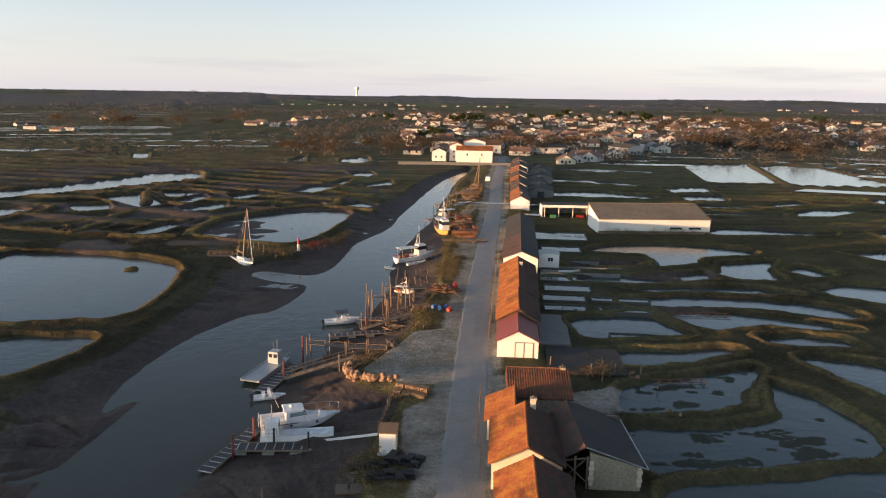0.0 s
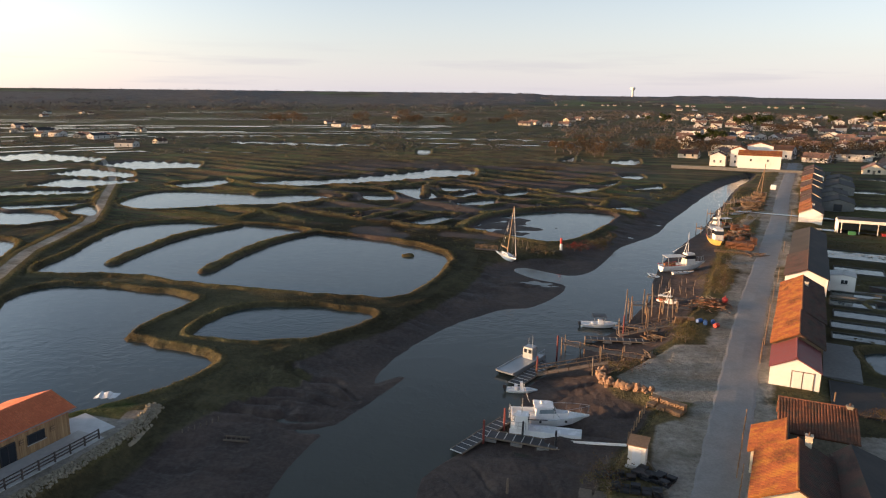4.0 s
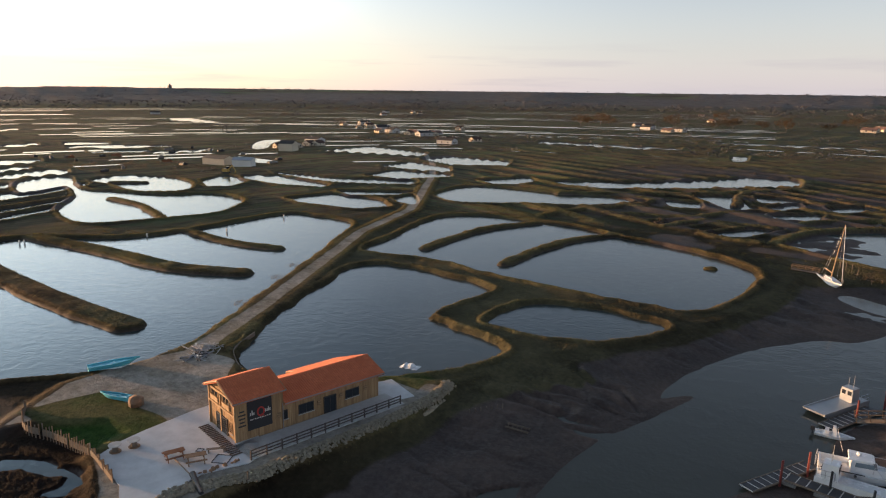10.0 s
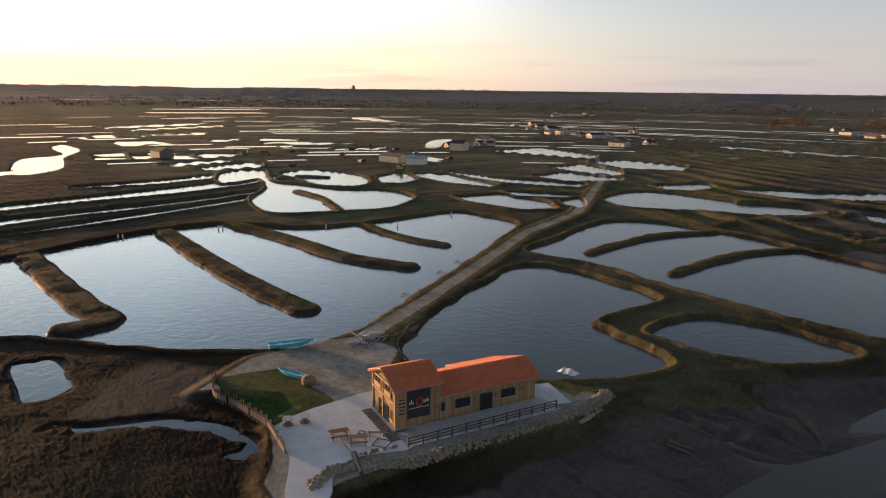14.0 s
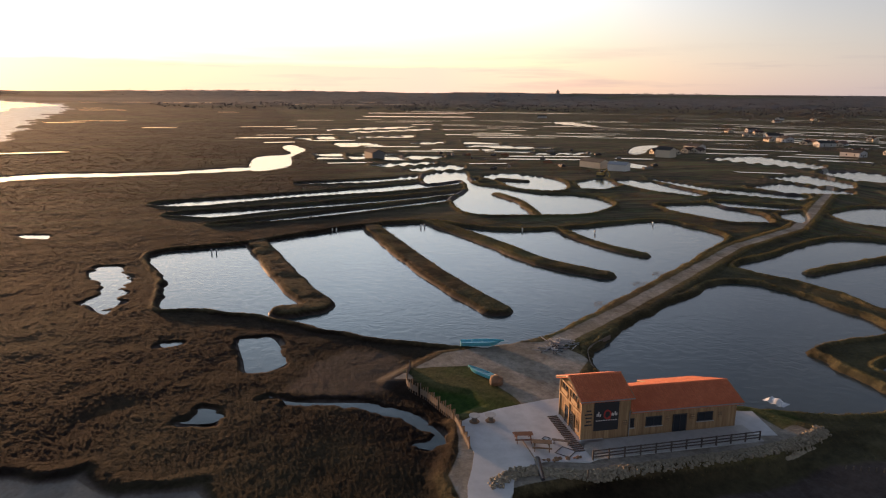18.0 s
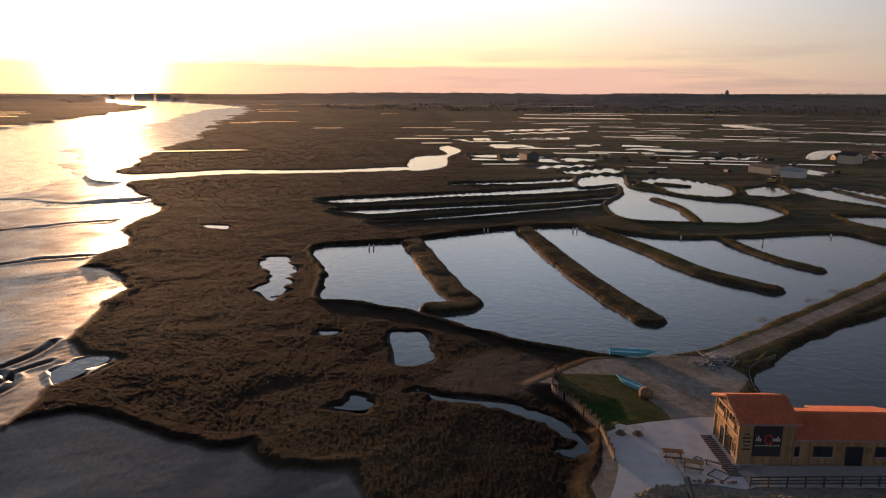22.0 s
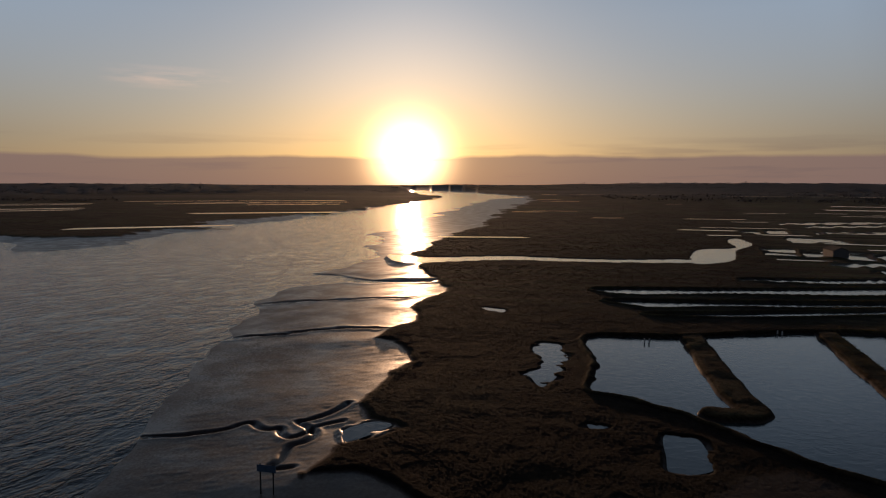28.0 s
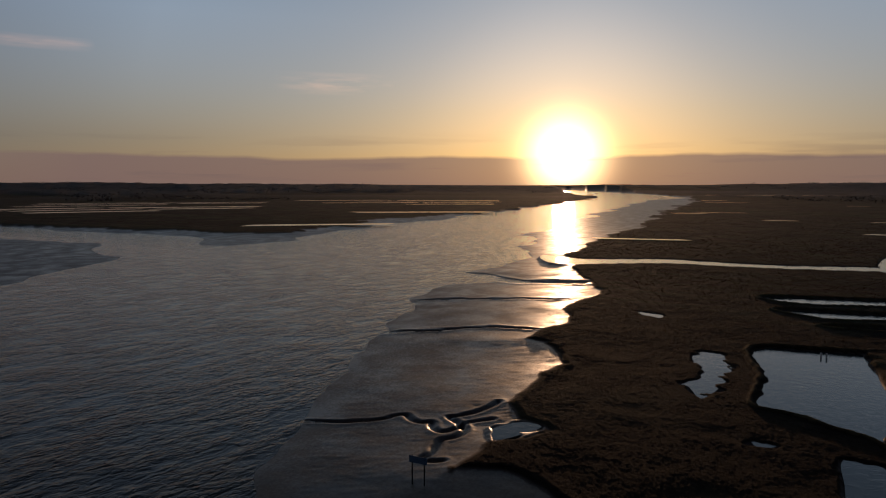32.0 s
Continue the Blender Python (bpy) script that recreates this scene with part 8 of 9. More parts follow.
def stake_jetty(pts, z, width, label, rail=True):
    """A footbridge on pairs of crooked stakes with a rope rail."""
    rnd = random.Random(len(pts) * 13 + int(abs(pts[0][0]) * 7))
    top = thing("stake_jetty", Matrix.Identity(4), label, "jetty", "stake jetties")
    for a, b in zip(pts, pts[1:]):
        d = math.atan2(b[1] - a[1], b[0] - a[0])
        length = math.dist(a, b)
        n = max(int(length / 0.5), 1)
        for i in range(n):
            c = (a[0] + (b[0] - a[0]) * (i + 0.5) / n, a[1] + (b[1] - a[1]) * (i + 0.5) / n, z + rnd.uniform(-0.02, 0.02))
            part("plank", boxes((c, (length / n * 0.86, width * rnd.uniform(0.9, 1.08), 0.06), d)), WOOD_OLD, top)
        m = max(int(length / 2.2), 1)
        for i in range(m + 1):
            for s in (-1, 1):
                px = a[0] + (b[0] - a[0]) * i / m - math.sin(d) * s * width * 0.5
                py = a[1] + (b[1] - a[1]) * i / m + math.cos(d) * s * width * 0.5
                hgt = z + (rnd.uniform(0.7, 1.4) if rail else rnd.uniform(-0.1, 0.3))
                part("stake", rods(((px, py, -1.4), (px + rnd.uniform(-0.15, 0.15), py + rnd.uniform(-0.15, 0.15), hgt), 0.11, 0.08, 6)), WOOD_OLD if rnd.random() < 0.6 else WOOD_WARM, top)
            part("crossbeam", boxes(((a[0] + (b[0] - a[0]) * i / m, a[1] + (b[1] - a[1]) * i / m, z - 0.12), (0.12, width + 0.3, 0.12), d)), WOOD_OLD, top)
    if rail:
        bm = bmesh.new()
        for a, b in zip(pts, pts[1:]):
            n = max(int(math.dist(a, b) / 1.1), 1)
            prev = None
            for i in range(n + 1):
                p = Vector((a[0] + (b[0] - a[0]) * i / n, a[1] + (b[1] - a[1]) * i / n - width * 0.5, z + 0.8 - (0.18 if i % 2 else 0)))
                if prev:
                    rod(bm, prev, p, 0.03, 0.03, 4)
                prev = p
        part("rope_rail", bm, WOOD_WARM, top)


pontoon((-20.6, 66.2), (-12.2, 66.5), 1.7, -0.75, "dark planked pontoon with pale crossbars beside the cruiser")
pontoon((-22.6, 61.6), (-20.0, 70.6), 1.5, -0.95, "stepped dark pontoon sections dropping to the water", floats=False)
pontoon((-21.9, 81.0), (-19.6, 90.0), 1.9, -1.1, "dark floating pontoon beside the aluminium barge", floats=False)
pontoon((-16.8, 101.0), (-7.6, 103.4), 1.5, -0.8, "grey pontoon with concrete floats near the motorboat")
pontoon((-13.2, 109.0), (-6.8, 108.6), 1.4, -0.6, "dark landing stage behind the motorboat", floats=False)
for x, y, h, mat in ((-20.8, 64.9, 3.0, PILE_RED), (-19.6, 68.5, 3.0, PILE_RED), (-17.1, 66.9, 2.6, DARK), (-13.4, 66.2, 2.6, DARK), (-15.5, 55.8, 2.4, WOOD_OLD), (-20.2, 85.4, 2.9, PILE_RED), (-18.9, 91.5, 4.0, PILE_RED), (-11.6, 104.4, 4.0, PILE_RED)):
    pile(x, y, h, mat, 0.13, 0.05, {PILE_RED: "red-brown steel mooring pile in the mud", DARK: "black mooring pile beside the pontoon", WOOD_OLD: "lone timber stake in the creek mud"}[mat])
gangway((-20.0, 84.6), (-11.2, 88.6), -0.6, 1.0, 1.2, "long timber gangway down to the dark pontoon")
gangway((-12.2, 103.8), (-4.8, 108.2), -0.4, 1.0, 1.1, "pale gangway rising from pontoon to quay")
solo("plank_walk", boxes(((3.55, 0, 0), (7.11, 0.35, 0.08)), ((3.55, 0.16, 0.06), (7.11, 0.05, 0.06))), WHITE, pose(-13.3, 67.3, -0.4, 0, -9.2, -2.5), "long white plank from pontoon to the bank", "plank")
stake_jetty([(-18.6, 94.5), (-13, 93.2), (-7.2, 92.6)], 0.7, 1.3, "crooked stake jetty with rope rail over the mud")
stake_jetty([(-12.5, 118.2), (-7, 119.0), (-2.6, 119.8)], 0.5, 1.2, "timber jetty on crooked stakes by the cabin boat")
stake_jetty([(-10.2, 126.0), (-6, 125.6), (-2, 125.4)], 0.4, 1.0, "short stake jetty beside the cabin boat", rail=False)
stake_jetty([(-4, 196), (1, 200), (5, 203)], 0.9, 2.2, "timber staging over the creek edge")
stake_jetty([(-2, 222), (3, 226), (8, 229)], 1.1, 1.6, "timber staging with thin posts along the creek")
stake_jetty([(3, 246), (6, 252), (9, 258), (12, 268)], 1.2, 2.5, "weathered timber staging piled along the creek")
pile_rnd = random.Random(4)
for x, y in ((-13.1, 86.7), (-12.3, 105.2), (-11.5, 112), (-11.4, 114.5), (-9.6, 112.8), (-8.6, 106.5), (-8.2, 106.9), (-7.2, 113.4), (-5.9, 114.2), (-5.1, 115.3), (-10.5, 121), (-9, 122), (-12.8, 116), (-8.5, 116.5)):
    pile(x, y, pile_rnd.uniform(2.8, 5.2), WOOD_OLD if pile_rnd.random() < 0.6 else WOOD_WARM, 0.11, pile_rnd.uniform(-0.25, 0.25), "tall crooked timber stake at the jetties")
for i in range(16):
    pile(-9 + pile_rnd.random() * 6.5, 128 + pile_rnd.random() * 13, pile_rnd.uniform(1.4, 2.4), WOOD_OLD, 0.06, pile_rnd.uniform(-0.15, 0.15), "thin stake standing in rows on the mud", -0.9)
for x, y in ((0, 212), (1.5, 216), (3, 220), (-1, 214), (2, 236), (5, 244)):
    pile(x, y, pile_rnd.uniform(3.5, 5.5), WOOD_OLD, 0.1, 0.1, "tall mooring stake along the upper creek")
pile(13.5, 262, 12.5, WOOD_WARM, 0.16, 0.6, "tall sunlit timber pole on the quay", 0.6)
pile(12, 268, 10, WOOD_WARM, 0.14, 2.2, "leaning derrick pole above the timber staging", 0.6)
rope("mooring_line", [(-20.3, 79.3, 0.2), (-17.9, 72.8, 0.9)], 0.2, WHITE, "thin mooring line between boats", 0.02)
beacon = thing("channel_beacon", place(-32.3, 155.4, 0, 0.6) @ Matrix.Scale(0.8, 4), "red and white channel marker post on the dyke", "beacon")
part("white_base", rods(((0, 0, 0), (0, 0, 1.9), 0.42, 0.36, 12)), WHITE, beacon)
part("red_top", rods(((0, 0, 1.9), (0, 0, 3.5), 0.36, 0.28, 12)), RED, beacon)
for i in range(5):
    pile(-46 + 1.5 * i, 160 - 1.4 * i, 1.9, WOOD_OLD, 0.07, 0.05, "short stake on the dyke by the muddy pond", 0.2)
gangway((-50.6, 148.6), (-45.6, 149.6), 0.7, 0.5, 1.2, "short plank landing beside the yacht")
for i in range(7):
    pile(-50.2 + 0.25 * i, 53.0 + 0.65 * i, 1.0, WOOD_OLD, 0.08, 0.06, "rotten stake stump in the creek mud", -0.6)
board = thing("channel_marker", pose(-64.5, -45.8, -0.35, 0, 0, 7), "blue board on two dark posts in the mud", "marker board")
for yy in (-0.8, 0.8):
    part("post", boxes(((0, yy, 1.9), (0.13, 0.13, 3.9))), DARK, board)
part("panel", boxes(((0.1, 0, 3.35), (0.06, 2.35, 0.8))), FADED_BLUE, board, "faded blue panel")
wreck = thing("boat_wreck", pose(-45.6, 54.3, -0.5, 0, 6, 25), "dark rotten boat ribs sunk in mud", "wreck")
for i in range(5):
    part("rib", rods(((i * 0.5, -0.5, 0.3), (i * 0.5, 0, 0), 0.05), ((i * 0.5, 0, 0), (i * 0.5, 0.5, 0.3), 0.05)), WOOD_OLD, wreck)
part("plank", boxes(((1.1, 0.45, 0.25), (2.6, 0.06, 0.2)), ((1.1, -0.45, 0.25), (2.6, 0.06, 0.2))), WOOD_OLD, wreck)

# ---------------------------------------------------------------- quayside clutter
hut = thing("white_hut", pose(-5.75, 62.5, 0.95, 0, 0, -3), "narrow white hut with flat timber roof on the quay", "hut")
part("wall", boxes(((0.8, 0.8, 1.1), (1.6, 1.6, 2.4))), WHITE, hut)
bm = bmesh.new()
slab(bm, (-0.15, -0.2, 2.32), (1.75, -0.2, 2.32), (1.75, 1.8, 2.5), (-0.15, 1.8, 2.5), 0.1)
part("roof", bm, WOOD_WARM, hut)
part("door", boxes(((0.8, -0.03, 0.95), (0.8, 0.05, 1.9))), GEL, hut)
part("step", boxes(((0.8, -0.25, 0.1), (1.9, 0.4, 0.2))), CONCRETE, hut)
part("lean_plank", rods(((1.7, 0.3, 0.9), (2.6, 0.1, 0.1), 0.07)), WOOD_OLD, hut)


def rock_mesh(name, seed):
    rnd = random.Random(seed)
    bm = bmesh.new()
    bmesh.ops.create_icosphere(bm, subdivisions=1, radius=0.5)
    for v in bm.verts:
        v.co *= 0.75 + 0.4 * rnd.random()
    me = bpy.data.meshes.new(name)
    bm.to_mesh(me)
    bm.free()
    me.materials.append(ROCK)
    return me


ROCKS = [rock_mesh("rock", k) for k in range(5)]
yard_rnd = random.Random(21)


def rock_line(name, pts, label, count, size, spread=0.4, rows=2, z=None, drop=0.55):
    top = thing(name, Matrix.Identity(4), label, "rock wall")
    line = smooth(pts, False, 12)
    for i in range(count):
        for k in range(rows):
            p = line[int((i + 0.5) * (len(line) - 1) / count)]
            s = size * yard_rnd.uniform(0.7, 1.25)
            ob = new("rock", ROCKS[yard_rnd.randrange(5)])
            ob.parent = top
            px, py = p[0] + yard_rnd.uniform(-spread, spread), p[1] + yard_rnd.uniform(-spread, spread)
            pz = (height_at(px, py) if z is None else z - k * drop) + s * 0.15
            ob.matrix_local = Matrix.Translation((px, py, pz)) @ Euler((yard_rnd.uniform(0, 6), yard_rnd.uniform(0, 6), yard_rnd.uniform(0, 6))).to_matrix().to_4x4() @ Matrix.Diagonal((s * 1.2, s, s * 0.9, 1))
    return top


rock_line("rock_wall", [(-11.6, 86.2), (-11.9, 84.2), (-10.9, 82.6), (-9.4, 81.9), (-8.0, 81.6), (-6.6, 81.4), (-5.4, 81.2)], "rough wall of sunlit limestone boulders on the quay edge", 26, 0.95, 0.3, 3, 0.85, 0.5)


def rubble_bank():
    """A sloping apron of small pale stones."""
    bm = bmesh.new()
    line = smooth([(-56.6, 55.5), (-55.0, 52), (-53.9, 46), (-53.7, 38), (-53.7, 31), (-53.6, 27.5), (-54.6, 24.6), (-55.6, 21.5), (-54, 18.5)], False, 20)
    for _ in range(2600):
        i = yard_rnd.randrange(len(line) - 1)
        p, t = line[i], yard_rnd.random()
        out = t * 1.5 - 0.2
        px, py = p[0] + out, p[1] + yard_rnd.uniform(-0.6, 0.6)
        s = yard_rnd.uniform(0.09, 0.26)
        m = Matrix.Translation((px, py, height_at(px, py) + 0.05)) @ Euler((yard_rnd.uniform(0, 6), yard_rnd.uniform(0, 6), 0)).to_matrix().to_4x4() @ Matrix.Diagonal((s * 1.3, s, s * 0.8, 1))
        bmesh.ops.create_cube(bm, size=1, matrix=m)
    solo("stone_bank", bm, RUBBLE, Matrix.Identity(4), "apron of small pale rubble below the terrace", "rubble", "", "stuff")
    bm = bmesh.new()
    prev = None
    for p in line:
        row = [bm.verts.new((p[0] + dx, p[1], z)) for dx, z in ((-0.4, 1.13), (0.1, 1.12), (0.9, 0.86), (1.6, 0.45), (2.0, -0.3))]
        if prev:
            for a in range(4):
                bm.faces.new((prev[a], prev[a + 1], row[a + 1], row[a]))
        prev = row
    solo("bank_bed", bm, RUBBLE, Matrix.Identity(4), "sloping bed of pale gravel under the rubble", "rubble", "", "structure")


rubble_bank()
rock_line("stone_edge", [(24.5, 84.5), (25.6, 80), (26, 76), (26.5, 72)], "line of pale boulders along the pond", 14, 0.7, 0.5, 1)
rock_line("stone_edge", [(-56.2, 28.2), (-56.2, 26), (-56.4, 24.2)], "row of dark edging stones on the yard", 9, 0.5, 0.15, 1)
solo("boulder", (lambda b: (bmesh.ops.create_icosphere(b, subdivisions=2, radius=1.0), [setattr(v, "co", v.co * (0.85 + 0.3 * noise.noise(v.co * 2))) for v in b.verts], b)[2])(bmesh.new()), ROCK, pose(-74.6, 25.6, 1.6), "large rounded brown boulder on the lawn", "boulder")


def crate_stack(x, y, nx, ny, nz, size, mat, rz, label, category="crates", jitter=0.12):
    top = thing("crate_stack", place(x, y, rz), label, category, "crate stacks")
    for i in range(nx):
        for j in range(ny):
            for k in range(nz if yard_rnd.random() < 0.7 else max(nz - 1, 1)):
                c = Vector(((i - nx / 2 + 0.5) * size[0] + yard_rnd.uniform(-jitter, jitter), (j - ny / 2 + 0.5) * size[1] + yard_rnd.uniform(-jitter, jitter), size[2] * (k + 0.5)))
                bm = boxes((c, (size[0] * 0.9, size[1] * 0.9, size[2] * 0.2), 0), (c + Vector((0, 0, size[2] * 0.32)), (size[0] * 0.92, size[1] * 0.92, size[2] * 0.12)), (c - Vector((0, 0, size[2] * 0.32)), (size[0] * 0.92, size[1] * 0.92, size[2] * 0.12)))
                for sx in (-1, 1):
                    for sy in (-1, 1):
                        box(bm, c + Vector((sx * size[0] * 0.4, sy * size[1] * 0.4, 0)), (0.1, 0.1, size[2] * 0.8))
                part("crate", bm, mat, top)
    return top


for args in ((-6.6, 60.2, 4, 2, 2, (0.9, 0.6, 0.28), BLACKNET, 10, "heap of black mesh oyster bags beside the hut"), (-3.2, 61.0, 4, 3, 2, (0.9, 0.6, 0.28), BLACKNET, -20, "spread heap of black oyster bags"), (-4.4, 58.2, 5, 2, 2, (0.9, 0.6, 0.28), BLACKNET, 5, "pale-topped black oyster bags on the quay"),
             (-3.2, 76.7, 4, 2, 2, (1.0, 0.9, 0.5), WOOD_WARM, -22, "old brown crates stacked on the grass"), (5.6, 171.5, 5, 2, 2, (1.2, 1.2, 0.9), RUST, -8, "rusty iron crates stacked beside the yellow boat"), (7, 178, 4, 2, 2, (1.2, 1.2, 0.9), RUST, 12, "rusty crates and frames on the quay"), (3.5, 166.5, 5, 1, 1, (1.3, 1.3, 0.5), WOOD_WARM, 4, "low sunlit timber pallets on the quay"),
             (-7.4, 57.0, 3, 2, 1, (1.2, 0.8, 0.25), WOOD_OLD, 3, "grey pallets at the quay edge"), (6, 197, 4, 2, 2, (1.1, 1.0, 0.8), RUST, 15, "stacked rusty frames by the staging"), (10, 244, 4, 3, 2, (1.4, 1.2, 1.0), WOOD_WARM, 5, "timber crates along the upper quay"), (13, 258, 3, 3, 3, (1.4, 1.2, 1.0), WOOD_WARM, -10, "high stack of sunlit crates"), (6, 236, 3, 2, 1, (1.4, 1.2, 0.7), WOOD_OLD, 25, "grey crates by the white boat")):
    crate_stack(*args)


def tangle(x, y, size, hgt, mats, label, n=70):
    """A heap of crossed timbers, pipes and nets."""
    top = thing("scrap_heap", place(x, y), label, "heap", "scrap heaps")
    for mi, mat in enumerate(mats):
        bm = bmesh.new()
        for _ in range(n // len(mats)):
            a = yard_rnd.uniform(0, TAU)
            c = Vector((yard_rnd.gauss(0, size * 0.35), yard_rnd.gauss(0, size * 0.35), 0))
            c.z = max(hgt * (1 - c.length / size), 0.05) * yard_rnd.random()
            d = Vector((math.cos(a), math.sin(a), yard_rnd.uniform(-0.25, 0.25))) * yard_rnd.uniform(0.5, 1.4)
            rod(bm, c - d, c + d, yard_rnd.uniform(0.03, 0.09), None, 5)
        tagged(part(("timber", "pipe", "netting")[mi % 3], bm, mat, top), kind="stuff")


tangle(0.5, 121.0, 4.0, 1.6, (WOOD_WARM, RUST, WOOD_OLD), "tangled heap of rusty chains, nets and timber", 110)
solo("buoy", (lambda b: (bmesh.ops.create_uvsphere(b, u_segments=12, v_segments=8, radius=0.5), rod(b, (0, 0, 0.4), (0, 0, 0.7), 0.08), b)[2])(bmesh.new()), RED, place(2.6, 121.6, 0, 2.1), "bright red buoy on the scrap heap", "buoy")
tangle(8.6, 166, 3.0, 0.7, (WOOD_WARM, WOOD_OLD), "loose planks lying on the quay", 40)
tangle(4, 186, 4, 1.8, (RUST, WOOD_WARM, WOOD_OLD), "heap of rusty oyster frames by the creek", 90)
tangle(7, 190, 3, 2.2, (RUST, WOOD_OLD), "rust-red machinery scrap on the quay", 60)
tangle(11, 250, 5, 3.0, (WOOD_WARM, WOOD_OLD, RUST), "large heap of sunlit driftwood timbers", 120)
tangle(10, 236, 4, 2.0, (WOOD_WARM, WOOD_OLD), "heap of timber staging parts", 70)
tangle(-7.0, 104.6, 2.5, 0.8, (WOOD_WARM, WOOD_OLD), "broken planks below the quay edge", 40)
tangle(-6.6, 93.4, 1.6, 0.7, (WOOD_WARM, WOOD_OLD), "collapsed boards at the jetty's root", 30)
for x, y, mat, lab in ((-1.0, 110.9, BLUE, "blue plastic barrel lying on the quay"), (-0.1, 110.2, BLUE, "blue plastic barrel lying on the quay"), (1.0, 110.9, BLUE, "blue plastic barrel beside a heap"), (1.5, 109.4, RED, "red plastic drum beside blue barrels")):
    bm = rods(((-0.45, 0, 0.32), (0.45, 0, 0.32), 0.32, 0.32, 12), ((-0.2, 0, 0.32), (-0.15, 0, 0.32), 0.35, 0.35, 12), ((0.15, 0, 0.32), (0.2, 0, 0.32), 0.35, 0.35, 12))
    solo("barrel", bm, mat, place(x, y, yard_rnd.uniform(0, 180)), lab, "barrel", "barrels")
crate_stack(-3.2, 111.3, 3, 1, 2, (1.0, 0.8, 0.55), WOOD_WARM, 12, "sunlit slatted boxes on the quay edge")
for k, (x, y) in enumerate(((4.15, 58), (4.2, 64), (4.7, 70.5), (7.4, 96), (8.3, 104), (9.2, 114), (10.6, 128), (12.2, 142), (15.2, 172), (19.4, 212), (20.8, 226))):
    rail_fence = thing("roadside_rail", pose(x - 0.35, y, 1.0, 0, 0, -5), "thin timber posts and rail along the cabins", "fence", "roadside rails")
    for j in range(4):
        part("post", rods(((0, j * 2.0, -0.3), (0, j * 2.0, 1.6), 0.06)), WOOD_WARM, rail_fence)
    part("rail", rods(((0, 0, 1.2), (0, 6, 1.2), 0.04)), WOOD_WARM, rail_fence)
for i in range(10):
    pile(-5.2 - 0.14 * i, 80.2 - 1.25 * i, yard_rnd.uniform(1.2, 1.9), WOOD_WARM, 0.09, 0.08, "short timber stake along the quay edge", -0.2)
van = thing("van", place(19.0, 290, 84), "white delivery van parked on the quay road", "van")
part("body", prism(bmesh.new(), [(0, 0.35), (4.6, 0.35), (4.6, 0.95), (3.9, 1.15), (3.3, 1.95), (0, 1.95)], -0.95, 0.95), GEL, van)
part("windscreen", boxes(((3.62, 0, 1.5), (0.35, 1.6, 0.5))), GLASS, van)
for x in (0.9, 3.7):
    for s in (-0.9, 0.9):
        w = part("wheel", rods(((x, s - 0.1, 0.33), (x, s + 0.1, 0.33), 0.33, 0.33, 12)), DARK, van)

# ---------------------------------------------------------------- the restaurant's yard
PAD = [(-66, 18.9), (-68.6, 26.7), (-68.1, 33.5), (-55.8, 30.3), (-56.2, 24.4), (-54.7, 21), (-50.8, 18.9), (-51.8, 15.5), (-59.3, 18.3)]
pad_ob = flat_sheet("paved_yard", smooth(PAD, True, 3), 1.18, PAVING)
pad_ob.modifiers.new("thickness", "SOLIDIFY").thickness = 0.5
pad_ob.modifiers["thickness"].offset = -1
tagged(pad_ob, "pale concrete yard before the gable", "yard", kind="structure")
slab_thing("paved_strip", -58.9, 48.6, 5.6, 3.6, -12, 1.17, PAVING, "pale concrete paving past the building's end")
for x, y in ((-65.6, 20.2), (-65.4, 21.9)):
    spool = thing("cable_spool", pose(x, y, 1.16), "wooden cable spool used as a table", "spool", "cable spools")
    part("lower_disc", rods(((0, 0, 0), (0, 0, 0.09), 0.55, 0.55, 16)), WOOD_WARM, spool)
    part("core", rods(((0, 0, 0.09), (0, 0, 0.7), 0.28, 0.28, 12)), WOOD_OLD, spool)
    part("upper_disc", rods(((0, 0, 0.7), (0, 0, 0.79), 0.6, 0.6, 16)), CONCRETE, spool)


def picnic(x, y, rz, mat):
    top = thing("picnic_table", pose(x, y, 1.16, 0, 0, rz), "brown timber picnic table with benches", "table", "picnic tables")
    for i in range(4):
        part("top_plank", boxes(((0, -0.3 + i * 0.2, 0.75), (1.9, 0.17, 0.05))), mat, top)
    for s in (-0.75, 0.75):
        part("bench", boxes(((0, s, 0.45), (1.9, 0.26, 0.05))), mat, top)
    for s in (-0.7, 0.7):
        part("frame", rods(((s, -0.75, 0), (s, -0.2, 0.72), 0.05), ((s, 0.75, 0), (s, 0.2, 0.72), 0.05), ((s, -0.75, 0.42), (s, 0.75, 0.42), 0.05)), mat, top)


picnic(-60.6, 23.8, 80, RUST)
picnic(-58.6, 25.0, 70, WOOD_WARM)
solo("bench", boxes(((0, 0, 0.42), (1.8, 0.35, 0.06)), ((-0.7, 0, 0.2), (0.08, 0.3, 0.4)), ((0.7, 0, 0.2), (0.08, 0.3, 0.4))), WOOD_OLD, pose(-59.0, 27.2, 1.16, 0, 0, 60), "grey timber bench on the yard", "bench")
for x, y, s in ((-57.4, 27.0, 1.5), (-60.4, 26.2, 0.6)):
    fr = thing("floor_frame", pose(x, y, 1.17, 0, 0, 40), "dark diamond frame lying on the concrete", "frame", "floor frames")
    for c, d in (((0, s / 2, 0.03), (s, 0.08, 0.05)), ((0, -s / 2, 0.03), (s, 0.08, 0.05)), ((s / 2, 0, 0.03), (0.08, s, 0.05)), ((-s / 2, 0, 0.03), (0.08, s, 0.05))):
        part("bar", boxes((c, d)), DARK, fr)
